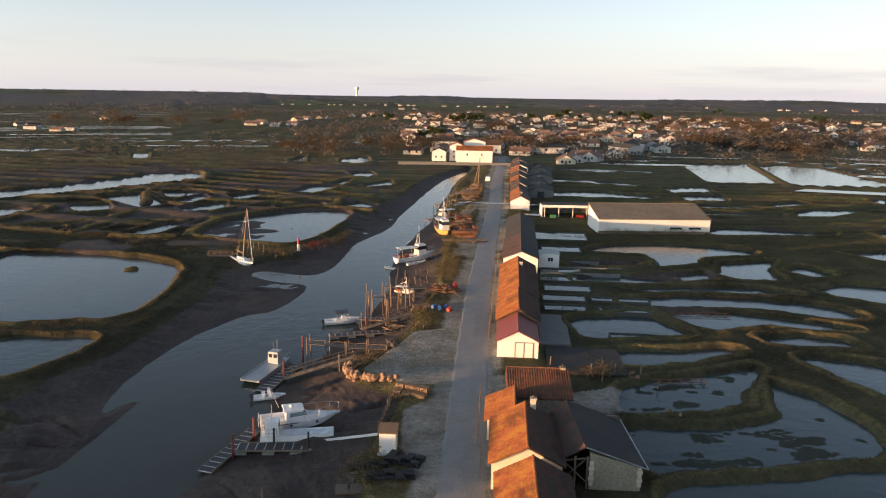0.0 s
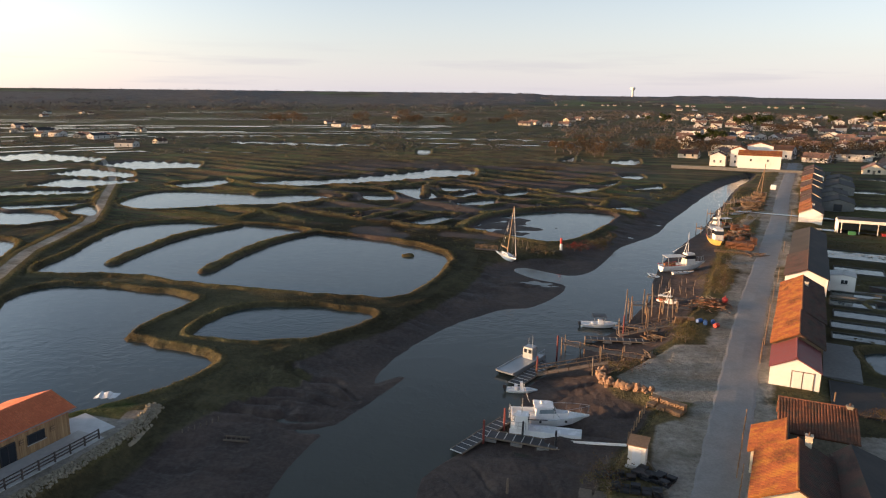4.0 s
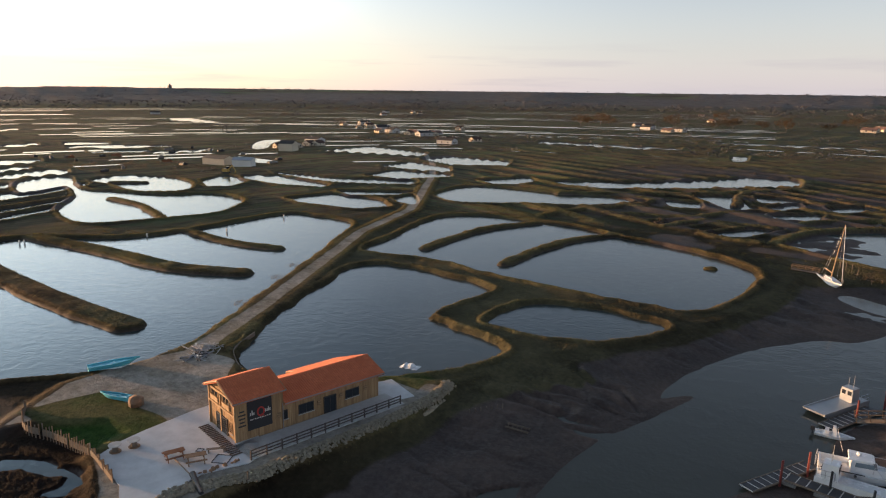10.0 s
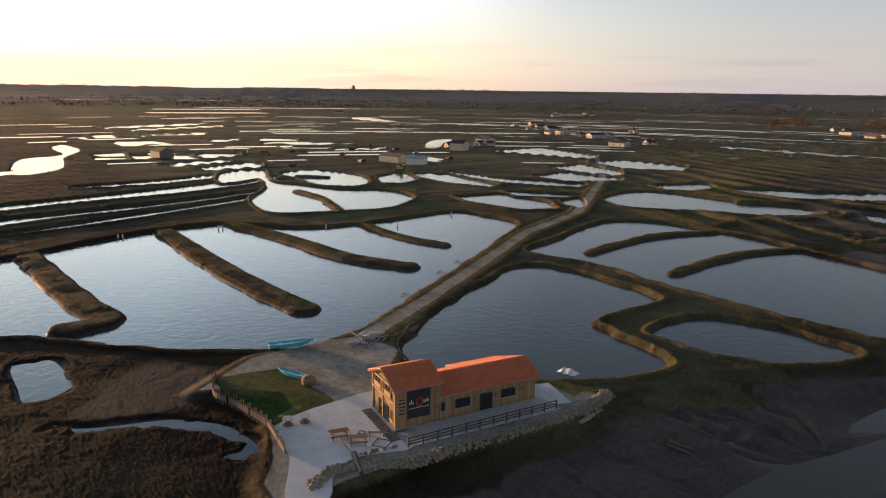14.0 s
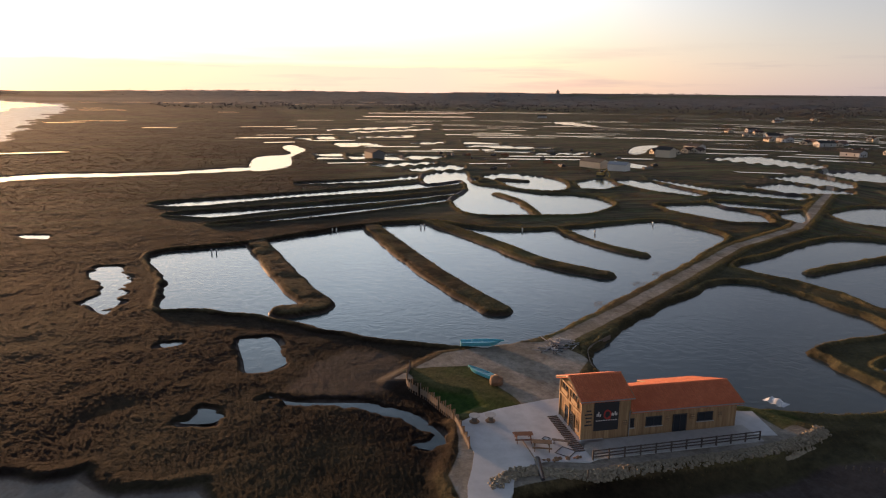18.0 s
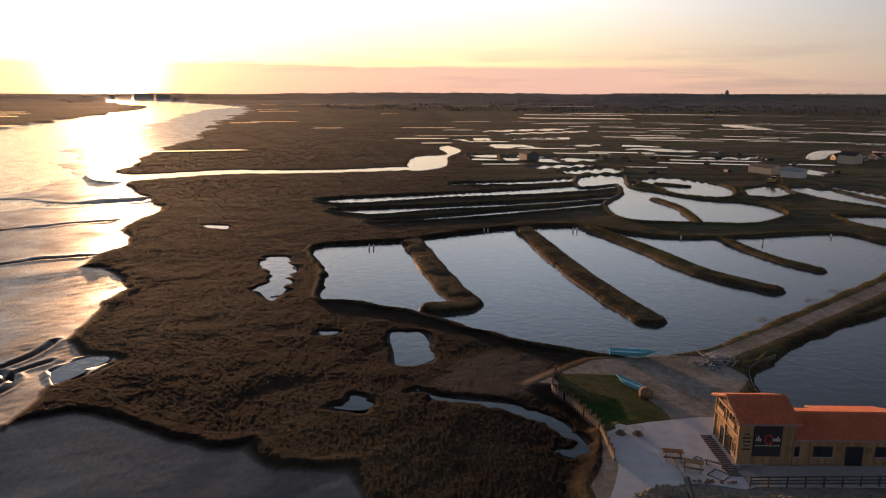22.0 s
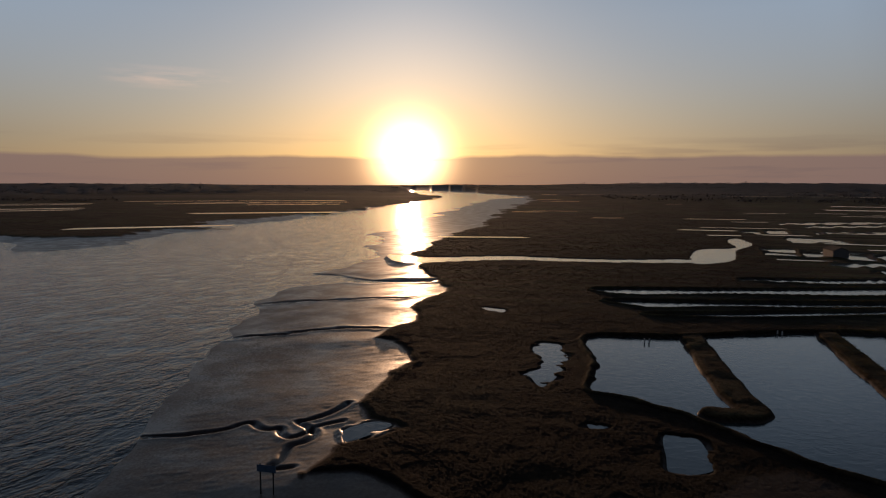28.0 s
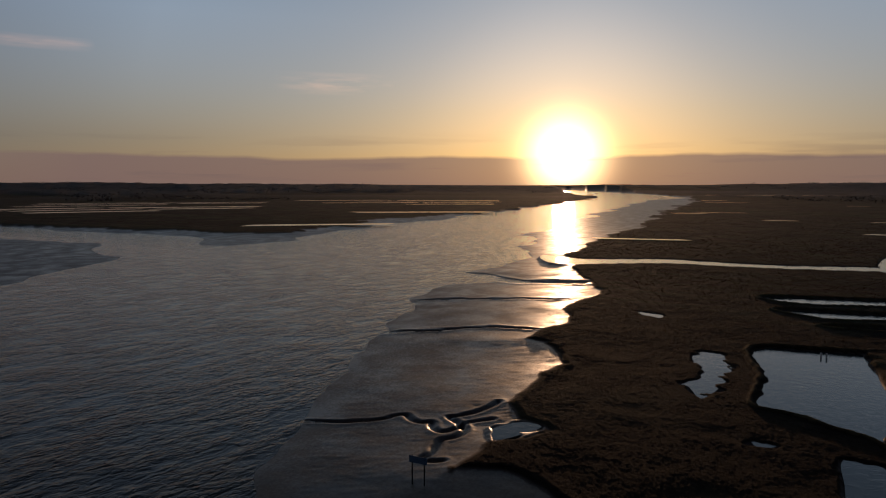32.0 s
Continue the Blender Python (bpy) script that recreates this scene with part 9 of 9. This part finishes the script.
solo("fallen_trunk", rods(((0, 0, 0.3), (3.6, -0.5, 0.2), 0.3, 0.22, 8), ((3.4, -0.5, 0.2), (5.2, -0.9, -0.9), 0.2, 0.14, 8)), DARK, pose(-56.8, 23.8, 0.9, 0, 0, -5), "blackened tree trunk sloping down the bank", "trunk")
solo("pole", rods(((0, 0, 0.1), (4.2, -0.4, 0.5), 0.06, 0.05)), WOOD_OLD, pose(-60.5, 23.7, 1.15), "thin grey pole lying across the yard", "pole")
pile(-52.6, 27.0, 2.6, WOOD_OLD, 0.08, 0.05, "thin stake below the stone bank", -0.6)
wattle = thing("wattle_fence", Matrix.Identity(4), "low woven brushwood fence along the lawn", "fence")
wl = smooth([(-82, 16.6), (-77, 15.2), (-73.2, 16.6), (-69.6, 17.6), (-66.6, 18.3), (-63.0, 18.2), (-60.2, 18.1)], False, 8)
for i, (p, q) in enumerate(zip(wl, wl[1:])):
    part("stake", rods(((p[0], p[1], 0.4), (p[0] + 0.05, p[1], 2.0 + 0.2 * (i % 3)), 0.06)), WOOD_WARM if i % 2 else WOOD_OLD, wattle)
    if i % 9 != 4:
        part("woven_panel", boxes((((p[0] + q[0]) / 2, (p[1] + q[1]) / 2, 1.35), (math.dist(p, q), 0.08, 0.7), math.atan2(q[1] - p[1], q[0] - p[0]))), WOOD_OLD, wattle)
tangle(-86.4, 39.2, 2.4, 0.35, (ALU, CONCRETE), "grey rails and sheets stacked beside the lane", 50)
tangle(-84.2, 37.0, 1.8, 0.3, (ALU, DARK), "loose grey pipes beside the lane", 30)
solo("tarpaulin", (lambda b: (bmesh.ops.create_grid(b, x_segments=8, y_segments=6, size=1), [setattr(v, "co", Vector((v.co.x * 1.3, v.co.y * 0.7, 0.5 * max(0, 1 - abs(v.co.x) ** 2) * max(0, 1 - abs(v.co.y) ** 2) + 0.1 * math.sin(v.co.x * 9)))) for v in b.verts], b)[2])(bmesh.new()), GEL, pose(-63.2, 55.6, 0.85, 0, 0, 20), "crumpled white tarpaulin at the pond edge", "tarpaulin")
net = thing("edge_boards", Matrix.Identity(4), "pale boards shoring the dark pond's bank", "boards")
el = smooth([(-88.2, 47.6), (-84.5, 42.6), (-80.6, 40.6), (-76.3, 39.6), (-73, 41)], False, 6)
for p, q in zip(el, el[1:]):
    part("board", boxes((((p[0] + q[0]) / 2, (p[1] + q[1]) / 2, 0.55), (math.dist(p, q) * 1.02, 0.1, 0.9), math.atan2(q[1] - p[1], q[0] - p[0]))), WOOD_OLD, net)
for x, y in ((-159.1, -12.6), (-159.1, -11.6), (-179.4, 15.8), (-179.4, 16.8), (-180.4, 39.4), (-180.4, 40.4), (-169.9, 64.3), (-163.1, 81.7), (-171.6, 103.4)):
    gate = thing("sluice_post", pose(x, y, -0.2) @ Matrix.Diagonal((0.8, 0.8, 0.62, 1)), "white sluice post at the pond edge", "post", "sluice posts")
    part("post", boxes(((0, 0, 0.9), (0.35, 0.35, 2.0))), WHITE, gate)
    part("cap", boxes(((0, 0, 1.93), (0.42, 0.42, 0.08))), CONCRETE, gate)
solo("nest_mound", (lambda b: (bmesh.ops.create_icosphere(b, subdivisions=2, radius=1.0), [setattr(v, "co", Vector((v.co.x * 1.7, v.co.y, v.co.z * 0.7)) * (0.85 + 0.3 * noise.noise(v.co * 2))) for v in b.verts], b)[2])(bmesh.new()), REED, pose(-62.5, 137.5, 0.2, 0, 0, 20), "small reedy islet in the pond", "islet")

# ---------------------------------------------------------------- landmarks and far fields
for bx, by, rz, w, l, e, r, wall, roof, lab in ((-5.6, 384, -4, 7.5, 9, 4.6, 6.4, WHITE, ROOF_BROWN, "white gabled house at the head of the creek"), (4, 386, -4, 8, 12, 7.6, 9.4, WHITE, ROOF_ORANGE, "tall white house with orange tile roof by the creek"), (11.8, 392, -4, 12, 10, 9.6, 11.2, WHITE, ROOF_ORANGE, "three-storey white house above the creek"), (26.5, 372, 86, 9, 19, 6.2, 8.2, WHITE, ROOF_ORANGE, "broad white riverside house with orange roof"), (27, 398, 86, 8, 13, 4.5, 6.2, WHITE, ROOF_DARK, "white house with grey roof by the bridge")):
    wins = [(w * 0.3, 0, zz, 1.0, 1.3, "s") for zz in (1.8, 4.6) if zz < e - 0.8] + [(w * 0.7, 0, zz, 1.0, 1.3, "s") for zz in (1.8, 4.6) if zz < e - 0.8] + [(0, l * k, 4.0 if e > 5 else 1.8, 1.0, 1.2, "w") for k in (0.3, 0.7)]
    house("riverside_house", pose(bx, by, 1.6, 0, 0, rz), w, l, e, r, wall, roof, roof, lab, windows=wins, group="riverside houses")
solo("bridge_wall", boxes(((0, 0, 0), (70, 1.2, 3.0))), DKCONC, pose(12, 366, 0.6, 0, 0, -2), "low dark stone wall across the creek's head", "wall")
water_tower = thing("water_tower", pose(-530, 4420, 30), "pale concrete water tower on the skyline", "tower")
part("shaft", rods(((0, 0, 0), (0, 0, 44), 7, 6, 12)), WHITE, water_tower)
part("tank", rods(((0, 0, 44), (0, 0, 50), 9, 14, 16), ((0, 0, 50), (0, 0, 60), 14, 13, 16)), WHITE, water_tower)
church = thing("church_tower", pose(-3990, 1704, 28), "distant square tower on the skyline", "tower")
part("tower", boxes(((0, 0, 16), (17, 17, 36))), DKCONC, church)
part("belfry", boxes(((0, 0, 38), (7, 7, 8))), DKCONC, church)
house("hangar", pose(-326.8, 158.5, 0.9, 0, 0, -69.5), 7, 13.5, 2.6, 3.8, CREAM, ROOF_MOSSY, ROOF_MOSSY, "cream work hangar among the far ponds", category="hangar", group="far hangars")
house("hangar", pose(-309, 162, 0.9, 0, 0, -50), 6, 9, 2.6, 3.6, WHITE, ALU, ALU, "white hangar with bluish metal roof", category="hangar", group="far hangars")
house("shed", pose(-374, 228, 0.9, 0, 0, -60), 8, 9, 4.0, 5.5, CREAM, ROOF_DARK, ROOF_DARK, "pinkish work house beside a far channel", category="shed", group="work sheds", windows=[(2.5, 0, 2, 1.2, 1.2, "s"), (5.5, 0, 2, 1.2, 1.2, "s")])
house("shed", pose(-392, 60, 0.9, 0, 0, -80), 7, 14, 3, 4.5, DKCONC, ROOF_DARK, ROOF_DARK, "grey shed among the western ponds", category="shed", group="work sheds")
digger = thing("excavator", place(-281, 142, 30), "small orange excavator parked on a dyke", "excavator")
for s in (-0.9, 0.9):
    part("track", boxes(((0, s, 0.4), (3.2, 0.5, 0.8))), DARK, digger)
part("body", boxes(((-0.2, 0, 1.4), (2.6, 2.0, 1.2))), YELLOW, digger)
part("cab", boxes(((0.5, 0.5, 2.3), (1.2, 0.9, 1.2))), GLASS, digger)
part("boom", rods(((1.0, -0.3, 1.6), (3.4, -0.3, 3.6), 0.2), ((3.4, -0.3, 3.6), (4.8, -0.3, 1.2), 0.16), ((4.8, -0.3, 1.2), (4.4, -0.3, 0.4), 0.35)), YELLOW, digger)
far_rnd = random.Random(77)
for k in range(26):
    x, y = -300 - far_rnd.random() * 110, 95 + far_rnd.random() * 100
    solo("gear_crate", boxes(((0, 0, 0.7), (far_rnd.uniform(2, 5), far_rnd.uniform(1.2, 2.4), 1.0)), ((0.6, 0.2, 1.2), (1.2, 0.9, 0.7))), far_rnd.choice((BLACKNET, WOOD_OLD, RUST, BLACKNET, DKCONC)), place(x, y, far_rnd.uniform(0, 180)), "stacked oyster gear on a far work dyke", "heap", "far gear heaps")


def clear_of_ponds(x, y, gap=6):
    for pts, _ in PONDS:
        lo, hi = POND_BOX[id(pts)]
        if lo[0] - gap < x < hi[0] + gap and lo[1] - gap < y < hi[1] + gap:
            return False
    return True


POND_BOX = {id(p): (np.min(p, 0), np.max(p, 0)) for p, _ in PONDS}


def in_tide(x, y, gap=15.0):
    for ox, oy in ((0, 0), (gap, 0), (-gap, 0), (0, gap), (0, -gap)):
        px, py, inside = x + ox, y + oy, False
        for (ax, ay), (bx, by) in TIDAL_EDGES:
            if (ay > py) != (by > py) and px < ax + (bx - ax) * (py - ay) / (by - ay):
                inside = not inside
        if inside:
            return True
    return False


TIDAL_EDGES = list(zip(TIDAL, TIDAL[1:] + TIDAL[:1]))


def soup(name, tris, mat, label, category):
    """Many small triangles as one mesh of stuff."""
    co = np.array(tris, np.float32).reshape(-1, 3)
    me = bpy.data.meshes.new(name)
    n = len(co) // 3
    me.vertices.add(len(co))
    me.vertices.foreach_set("co", co.ravel())
    me.loops.add(len(co))
    me.loops.foreach_set("vertex_index", np.arange(len(co), dtype=np.int32))
    me.polygons.add(n)
    me.polygons.foreach_set("loop_start", np.arange(0, 3 * n, 3, dtype=np.int32))
    me.update()
    me.validate()
    me.materials.append(mat)
    return tagged(new(name, me), label, category, "", "stuff")


def far_ponds():
    """Strips of water between dykes, out to the skyline."""
    tris = []
    rnd = random.Random(31)
    zones = [  # azimuth from and to, range from and to, share, length, width, turn
        (44, 88, 360, 1000, 0.32, (18, 62), (4.5, 8.5), 8), (88, 112, 420, 1700, 0.05, (15, 60), (4, 9), 4), (20, 60, 600, 1500, 0.22, (60, 200), (4, 9), -10),
        (-40, -14, 300, 520, 0.34, (30, 80), (6, 12), 12), (-12, 4, 210, 330, 0.2, (20, 50), (3, 5), 0), (60, 98, 1000, 2400, 0.13, (80, 220), (10, 30), 5),
        (118, 160, 430, 1500, 0.27, (50, 160), (9, 22), 5), (40, 62, 260, 420, 0.2, (25, 60), (4, 8), 10), (-6, 40, 420, 620, 0.10, (60, 160), (3, 6), -4)]
    for a0, a1, r0, r1, share, lens, wids, skew in zones:
        r = r0
        while r < r1:
            wid = rnd.uniform(*wids) * (r / 500) ** 0.5
            a = a0 + rnd.random() * 2
            while a < a1:
                length = rnd.uniform(*lens) * (r / 500) ** 0.35
                da = math.degrees(length / r)
                if rnd.random() < share:
                    am = a + da / 2
                    x, y = -math.sin(radians(am)) * r, math.cos(radians(am)) * r
                    if clear_of_ponds(x, y) and not in_tide(x, y):
                        turn = radians(am + skew + rnd.uniform(-4, 4))
                        ux, uy = -math.cos(turn), -math.sin(turn)
                        vx, vy = -uy, ux
                        z = height_at(x, y) + 0.28
                        h1, h2, sh = length / 2, wid / 2, rnd.uniform(-0.4, 0.4) * wid
                        q = [(x + ux * (s * h1 + t * sh) + vx * t * h2, y + uy * (s * h1 + t * sh) + vy * t * h2, z) for s, t in ((-1, -1), (1, -1), (1, 1), (-1, 1))]
                        if (q[1][0] - q[0][0]) * (q[2][1] - q[0][1]) - (q[1][1] - q[0][1]) * (q[2][0] - q[0][0]) < 0:
                            q.reverse()
                        tris += [q[0], q[1], q[2], q[0], q[2], q[3]]
                a += da + math.degrees(rnd.uniform(3, 14) / r)
            r += wid * rnd.uniform(1.6, 2.6) * (1 + r / 1500)
    soup("far_ponds", tris, POND_WATER, "countless thin pond strips across the far marsh", "water")


def clump(tris, x, y, z, w, h, rnd, n):
    """A domed crown of many small scraps of twig; the wide ones are stands of wood."""
    wide = w >= 14
    for _ in range(n if wide else n * 4):
        r, a, up = rnd.random() ** 0.6, rnd.uniform(0, TAU), rnd.random()
        cx, cy = x + math.cos(a) * r * w * 0.5, y + math.sin(a) * r * w * 0.5
        cz = z + h * (0.1 + 0.85 * up) * math.sqrt(max(1 - r * r * 0.85, 0.05))
        s = (0.36 if wide else 0.13) * min(w, h * 1.3)
        for k in range(3):
            tris.append((cx + rnd.uniform(-s, s), cy + rnd.uniform(-s, s), cz + rnd.uniform(-s, s) * 0.8))


def far_growth():
    rnd = random.Random(13)
    dark, russet = [], []
    for _ in range(4200):      # woods on the rising ground
        r = 1500 * (3.0 ** rnd.random())
        a = rnd.uniform(-38, 160)
        x, y = -math.sin(radians(a)) * r, math.cos(radians(a)) * r
        v = float(fbm(np.array([x]), np.array([y]), 600, 2)[0])
        if v > (0.02 if r < 2600 else -0.12) + 0.2 * min(max((a - 70) / 35, 0), 1) - 0.16 * (38 < a < 75) and not (a > 95 and in_tide(x, y, 30)):
            clump(dark, x, y, height_at(x, y) - 1.0, rnd.uniform(30, 60), rnd.uniform(4, 8), rnd, 14)
    for _ in range(300):       # hedges across the fields
        r = rnd.uniform(430, 1700)
        a = rnd.uniform(-38, 62)
        x, y = -math.sin(radians(a)) * r, math.cos(radians(a)) * r
        d = radians(a + rnd.uniform(-15, 15)) + math.pi
        for k in range(rnd.randrange(5, 16)):
            px, py = x + math.cos(d) * k * 7, y + math.sin(d) * k * 7
            if clear_of_ponds(px, py, 2) and not in_tide(px, py, 5):
                clump(dark if rnd.random() < 0.85 else russet, px, py, height_at(px, py), 8 + r / 300, rnd.uniform(1.5, 4.0) + r / 500, rnd, 8)
    for _ in range(1100):       # gardens and scrub round the town
        a, r = rnd.uniform(-34, 12), rnd.uniform(395, 1500)
        x, y = -math.sin(radians(a)) * r, math.cos(radians(a)) * r
        if clear_of_ponds(x, y, 4):
            clump(dark if rnd.random() < 0.55 else russet, x, y, height_at(x, y), rnd.uniform(5, 13), rnd.uniform(3, 9), rnd, 12)
    for _ in range(420):       # russet groves on the eastern edge of town
        a, r = rnd.uniform(-34, -18), rnd.uniform(560, 800)
        x, y = -math.sin(radians(a)) * r, math.cos(radians(a)) * r
        if float(fbm(np.array([x]), np.array([y]), 120, 2)[0]) > -0.05:
            clump(russet if rnd.random() < 0.85 else dark, x, y, height_at(x, y), rnd.uniform(7, 13), rnd.uniform(5, 11), rnd, 26)
    for _ in range(200):       # scrub on the old dykes
        a, r = rnd.uniform(3, 48), rnd.uniform(190, 600)
        x, y = -math.sin(radians(a)) * r, math.cos(radians(a)) * r
        if clear_of_ponds(x, y, 1) and not in_tide(x, y, 3):
            clump(russet, x, y, height_at(x, y) - 0.2, rnd.uniform(2, 6), rnd.uniform(0.6, 2.0), rnd, 12)
    for _ in range(160):       # brambles round the western work yards
        x, y = rnd.uniform(-365, -290), rnd.uniform(85, 150)
        if clear_of_ponds(x, y, 2):
            clump(russet if rnd.random() < 0.6 else dark, x, y, height_at(x, y) - 0.2, rnd.uniform(2, 6), rnd.uniform(0.6, 2.2), rnd, 10)
    soup("far_woods", dark, WINTER_WOODS, "dark woods and hedges towards the skyline, their colour greyed for haze", "woods")
    soup("russet_scrub", russet, RUSSET_WOODS, "russet winter scrub and hedges across the marsh", "scrub")


def grass_tufts(name, mask, count, low, tall, mat, label, reach=260, grow=1.25):
    """Tufts of growth, picked from the ground's own points."""
    rr, th, nr, nt = GROUND_GRID
    x, y, z = GROUND_CO.T
    rad = np.hypot(x, y)
    local = np.random.default_rng(17)
    ok = (rad > 44) & (rad < reach) & (z > -0.1) & (GROUND_MUD < 0.3) & (mask > 0.05)
    idx = np.nonzero(ok)[0]
    weight = mask[idx] * np.clip(rad[idx] / 120, 0.4, 3) * (low + np.clip(z[idx] - 0.5, -0.05, 0.5) * 2)
    idx = local.choice(idx, min(count, int(len(idx) * 0.8)), replace=False, p=weight / weight.sum())
    n = len(idx)
    base = GROUND_CO[idx].astype(np.float32)
    size = tall * (0.10 + 0.16 * local.random(n)) * np.clip(rad[idx] / 150, 0.8, grow)
    blades = []
    for _ in range(4):
        a = local.random(n) * TAU
        lean = (local.random(n) - 0.5) * 1.2
        off = (local.random((n, 2)) - 0.5) * 0.7 * np.clip(rad[idx] / 150, 1, 9)[:, None]
        p = base.copy()
        p[:, :2] += off
        p[:, 2] -= 0.06
        w = np.stack([np.cos(a), np.sin(a), np.zeros(n)], 1) * (size * np.clip(rad[idx] / 240, 0.5, 3))[:, None]
        tip = p + np.stack([np.sin(a) * lean * size, -np.cos(a) * lean * size, size], 1)
        blades.append(np.stack([p - w, p + w, tip], 1))
    soup(name, np.concatenate(blades).reshape(-1, 3), mat, label, "grass")


def weed_rafts():
    rnd = random.Random(8)
    tris = []
    for pts, _ in PONDS[:2]:
        arr = np.array(pts)
        lo, hi = arr.min(0), arr.max(0)
        for _ in range(6000):
            x, y = rnd.uniform(lo[0], hi[0]), rnd.uniform(lo[1], hi[1])
            v = float(fbm(np.array([x * 0.6]), np.array([y]), 1.7, 3)[0])
            big = float(fbm(np.array([x]), np.array([y]), 14, 2)[0])
            if v + big * 0.6 < 0.24 or float(line_distance(np.array([x]), np.array([y]), pts, True)[0]) < 1.2:
                continue
            s, a = rnd.uniform(0.15, 0.4), rnd.uniform(0, TAU)
            for k in range(4):
                tris += [(x, y, 0.135), (x + math.cos(a + k * 1.57) * s * 1.4, y + math.sin(a + k * 1.57) * s, 0.13), (x + math.cos(a + k * 1.57 + 1.57) * s * 1.4, y + math.sin(a + k * 1.57 + 1.57) * s, 0.13)]
    soup("weed_rafts", tris, WEED, "dark green weed floating in patches on the ponds", "weed")


far_ponds()
far_growth()
grass_tufts("dyke_grass", TUFT_MASK, 80000, 0.15, 0.7, REED, "rough tussocks of grass along the dykes", 300, 1.3)
grass_tufts("saltmarsh_scrub", BROWN_MASK, 50000, 1.2, 0.42, SALTMARSH, "low dark brown scrub of the saltmarsh", 1700, 2.6)
weed_rafts()
shrub = tree("shrub", pose(0, 0, -50), 1.5, 2.0, LEAF_BROWN, "russet scrub bush on the quay", 150, True, 4, "bush")
shrub2 = tree("shrub", pose(0, 0, -50), 1.3, 2.2, REED, "green-brown bramble bush on the quay", 170, False, 8, "bush")
bush_rnd = random.Random(41)
for x0, y0, x1, y1, n in ((-4.2, 100, -1.5, 108, 8), (-1.0, 128, 3.0, 150, 22), (-8.2, 62, -6.6, 58, 7), (-10.5, 85, -8, 88, 5), (1, 155, 4, 165, 6), (5.2, 200, 9, 215, 8), (8, 236, 12, 245, 6), (-27.0, 161, -23.5, 176, 12), (16, 83.5, 24, 83.5, 7), (44, 179, 66, 178, 12), (-42, 149, -33, 154.5, 7)):
    for _ in range(n):
        t = bush_rnd.random()
        x, y = x0 + (x1 - x0) * bush_rnd.random(), y0 + (y1 - y0) * bush_rnd.random()
        copy_thing(shrub if bush_rnd.random() < 0.5 else shrub2, place(x, y, bush_rnd.uniform(0, 360)) @ Matrix.Scale(bush_rnd.uniform(0.6, 1.3), 4))
red_shrub = tree("shrub", pose(0, 0, -50), 1.7, 2.6, CRIMSON, "crimson bush on the dyke beside the channel marker", 190, True, 6, "bush")
for x, y, k in ((-29.6, 157.5, 1.0), (-28.4, 159.6, 1.15), (-30.6, 159.0, 0.8), (-27.6, 162.0, 0.9)):
    copy_thing(red_shrub, place(x, y, x * 40) @ Matrix.Scale(k, 4))
for x, y in ((-118.5, 73.5), (-112.5, 66), (-100, 52)):
    copy_thing(shrub, place(x, y, 50) @ Matrix.Scale(0.9, 4))
for first in (shrub, shrub2, red_shrub):
    for o in (*first.children_recursive, first):
        bpy.data.objects.remove(o)
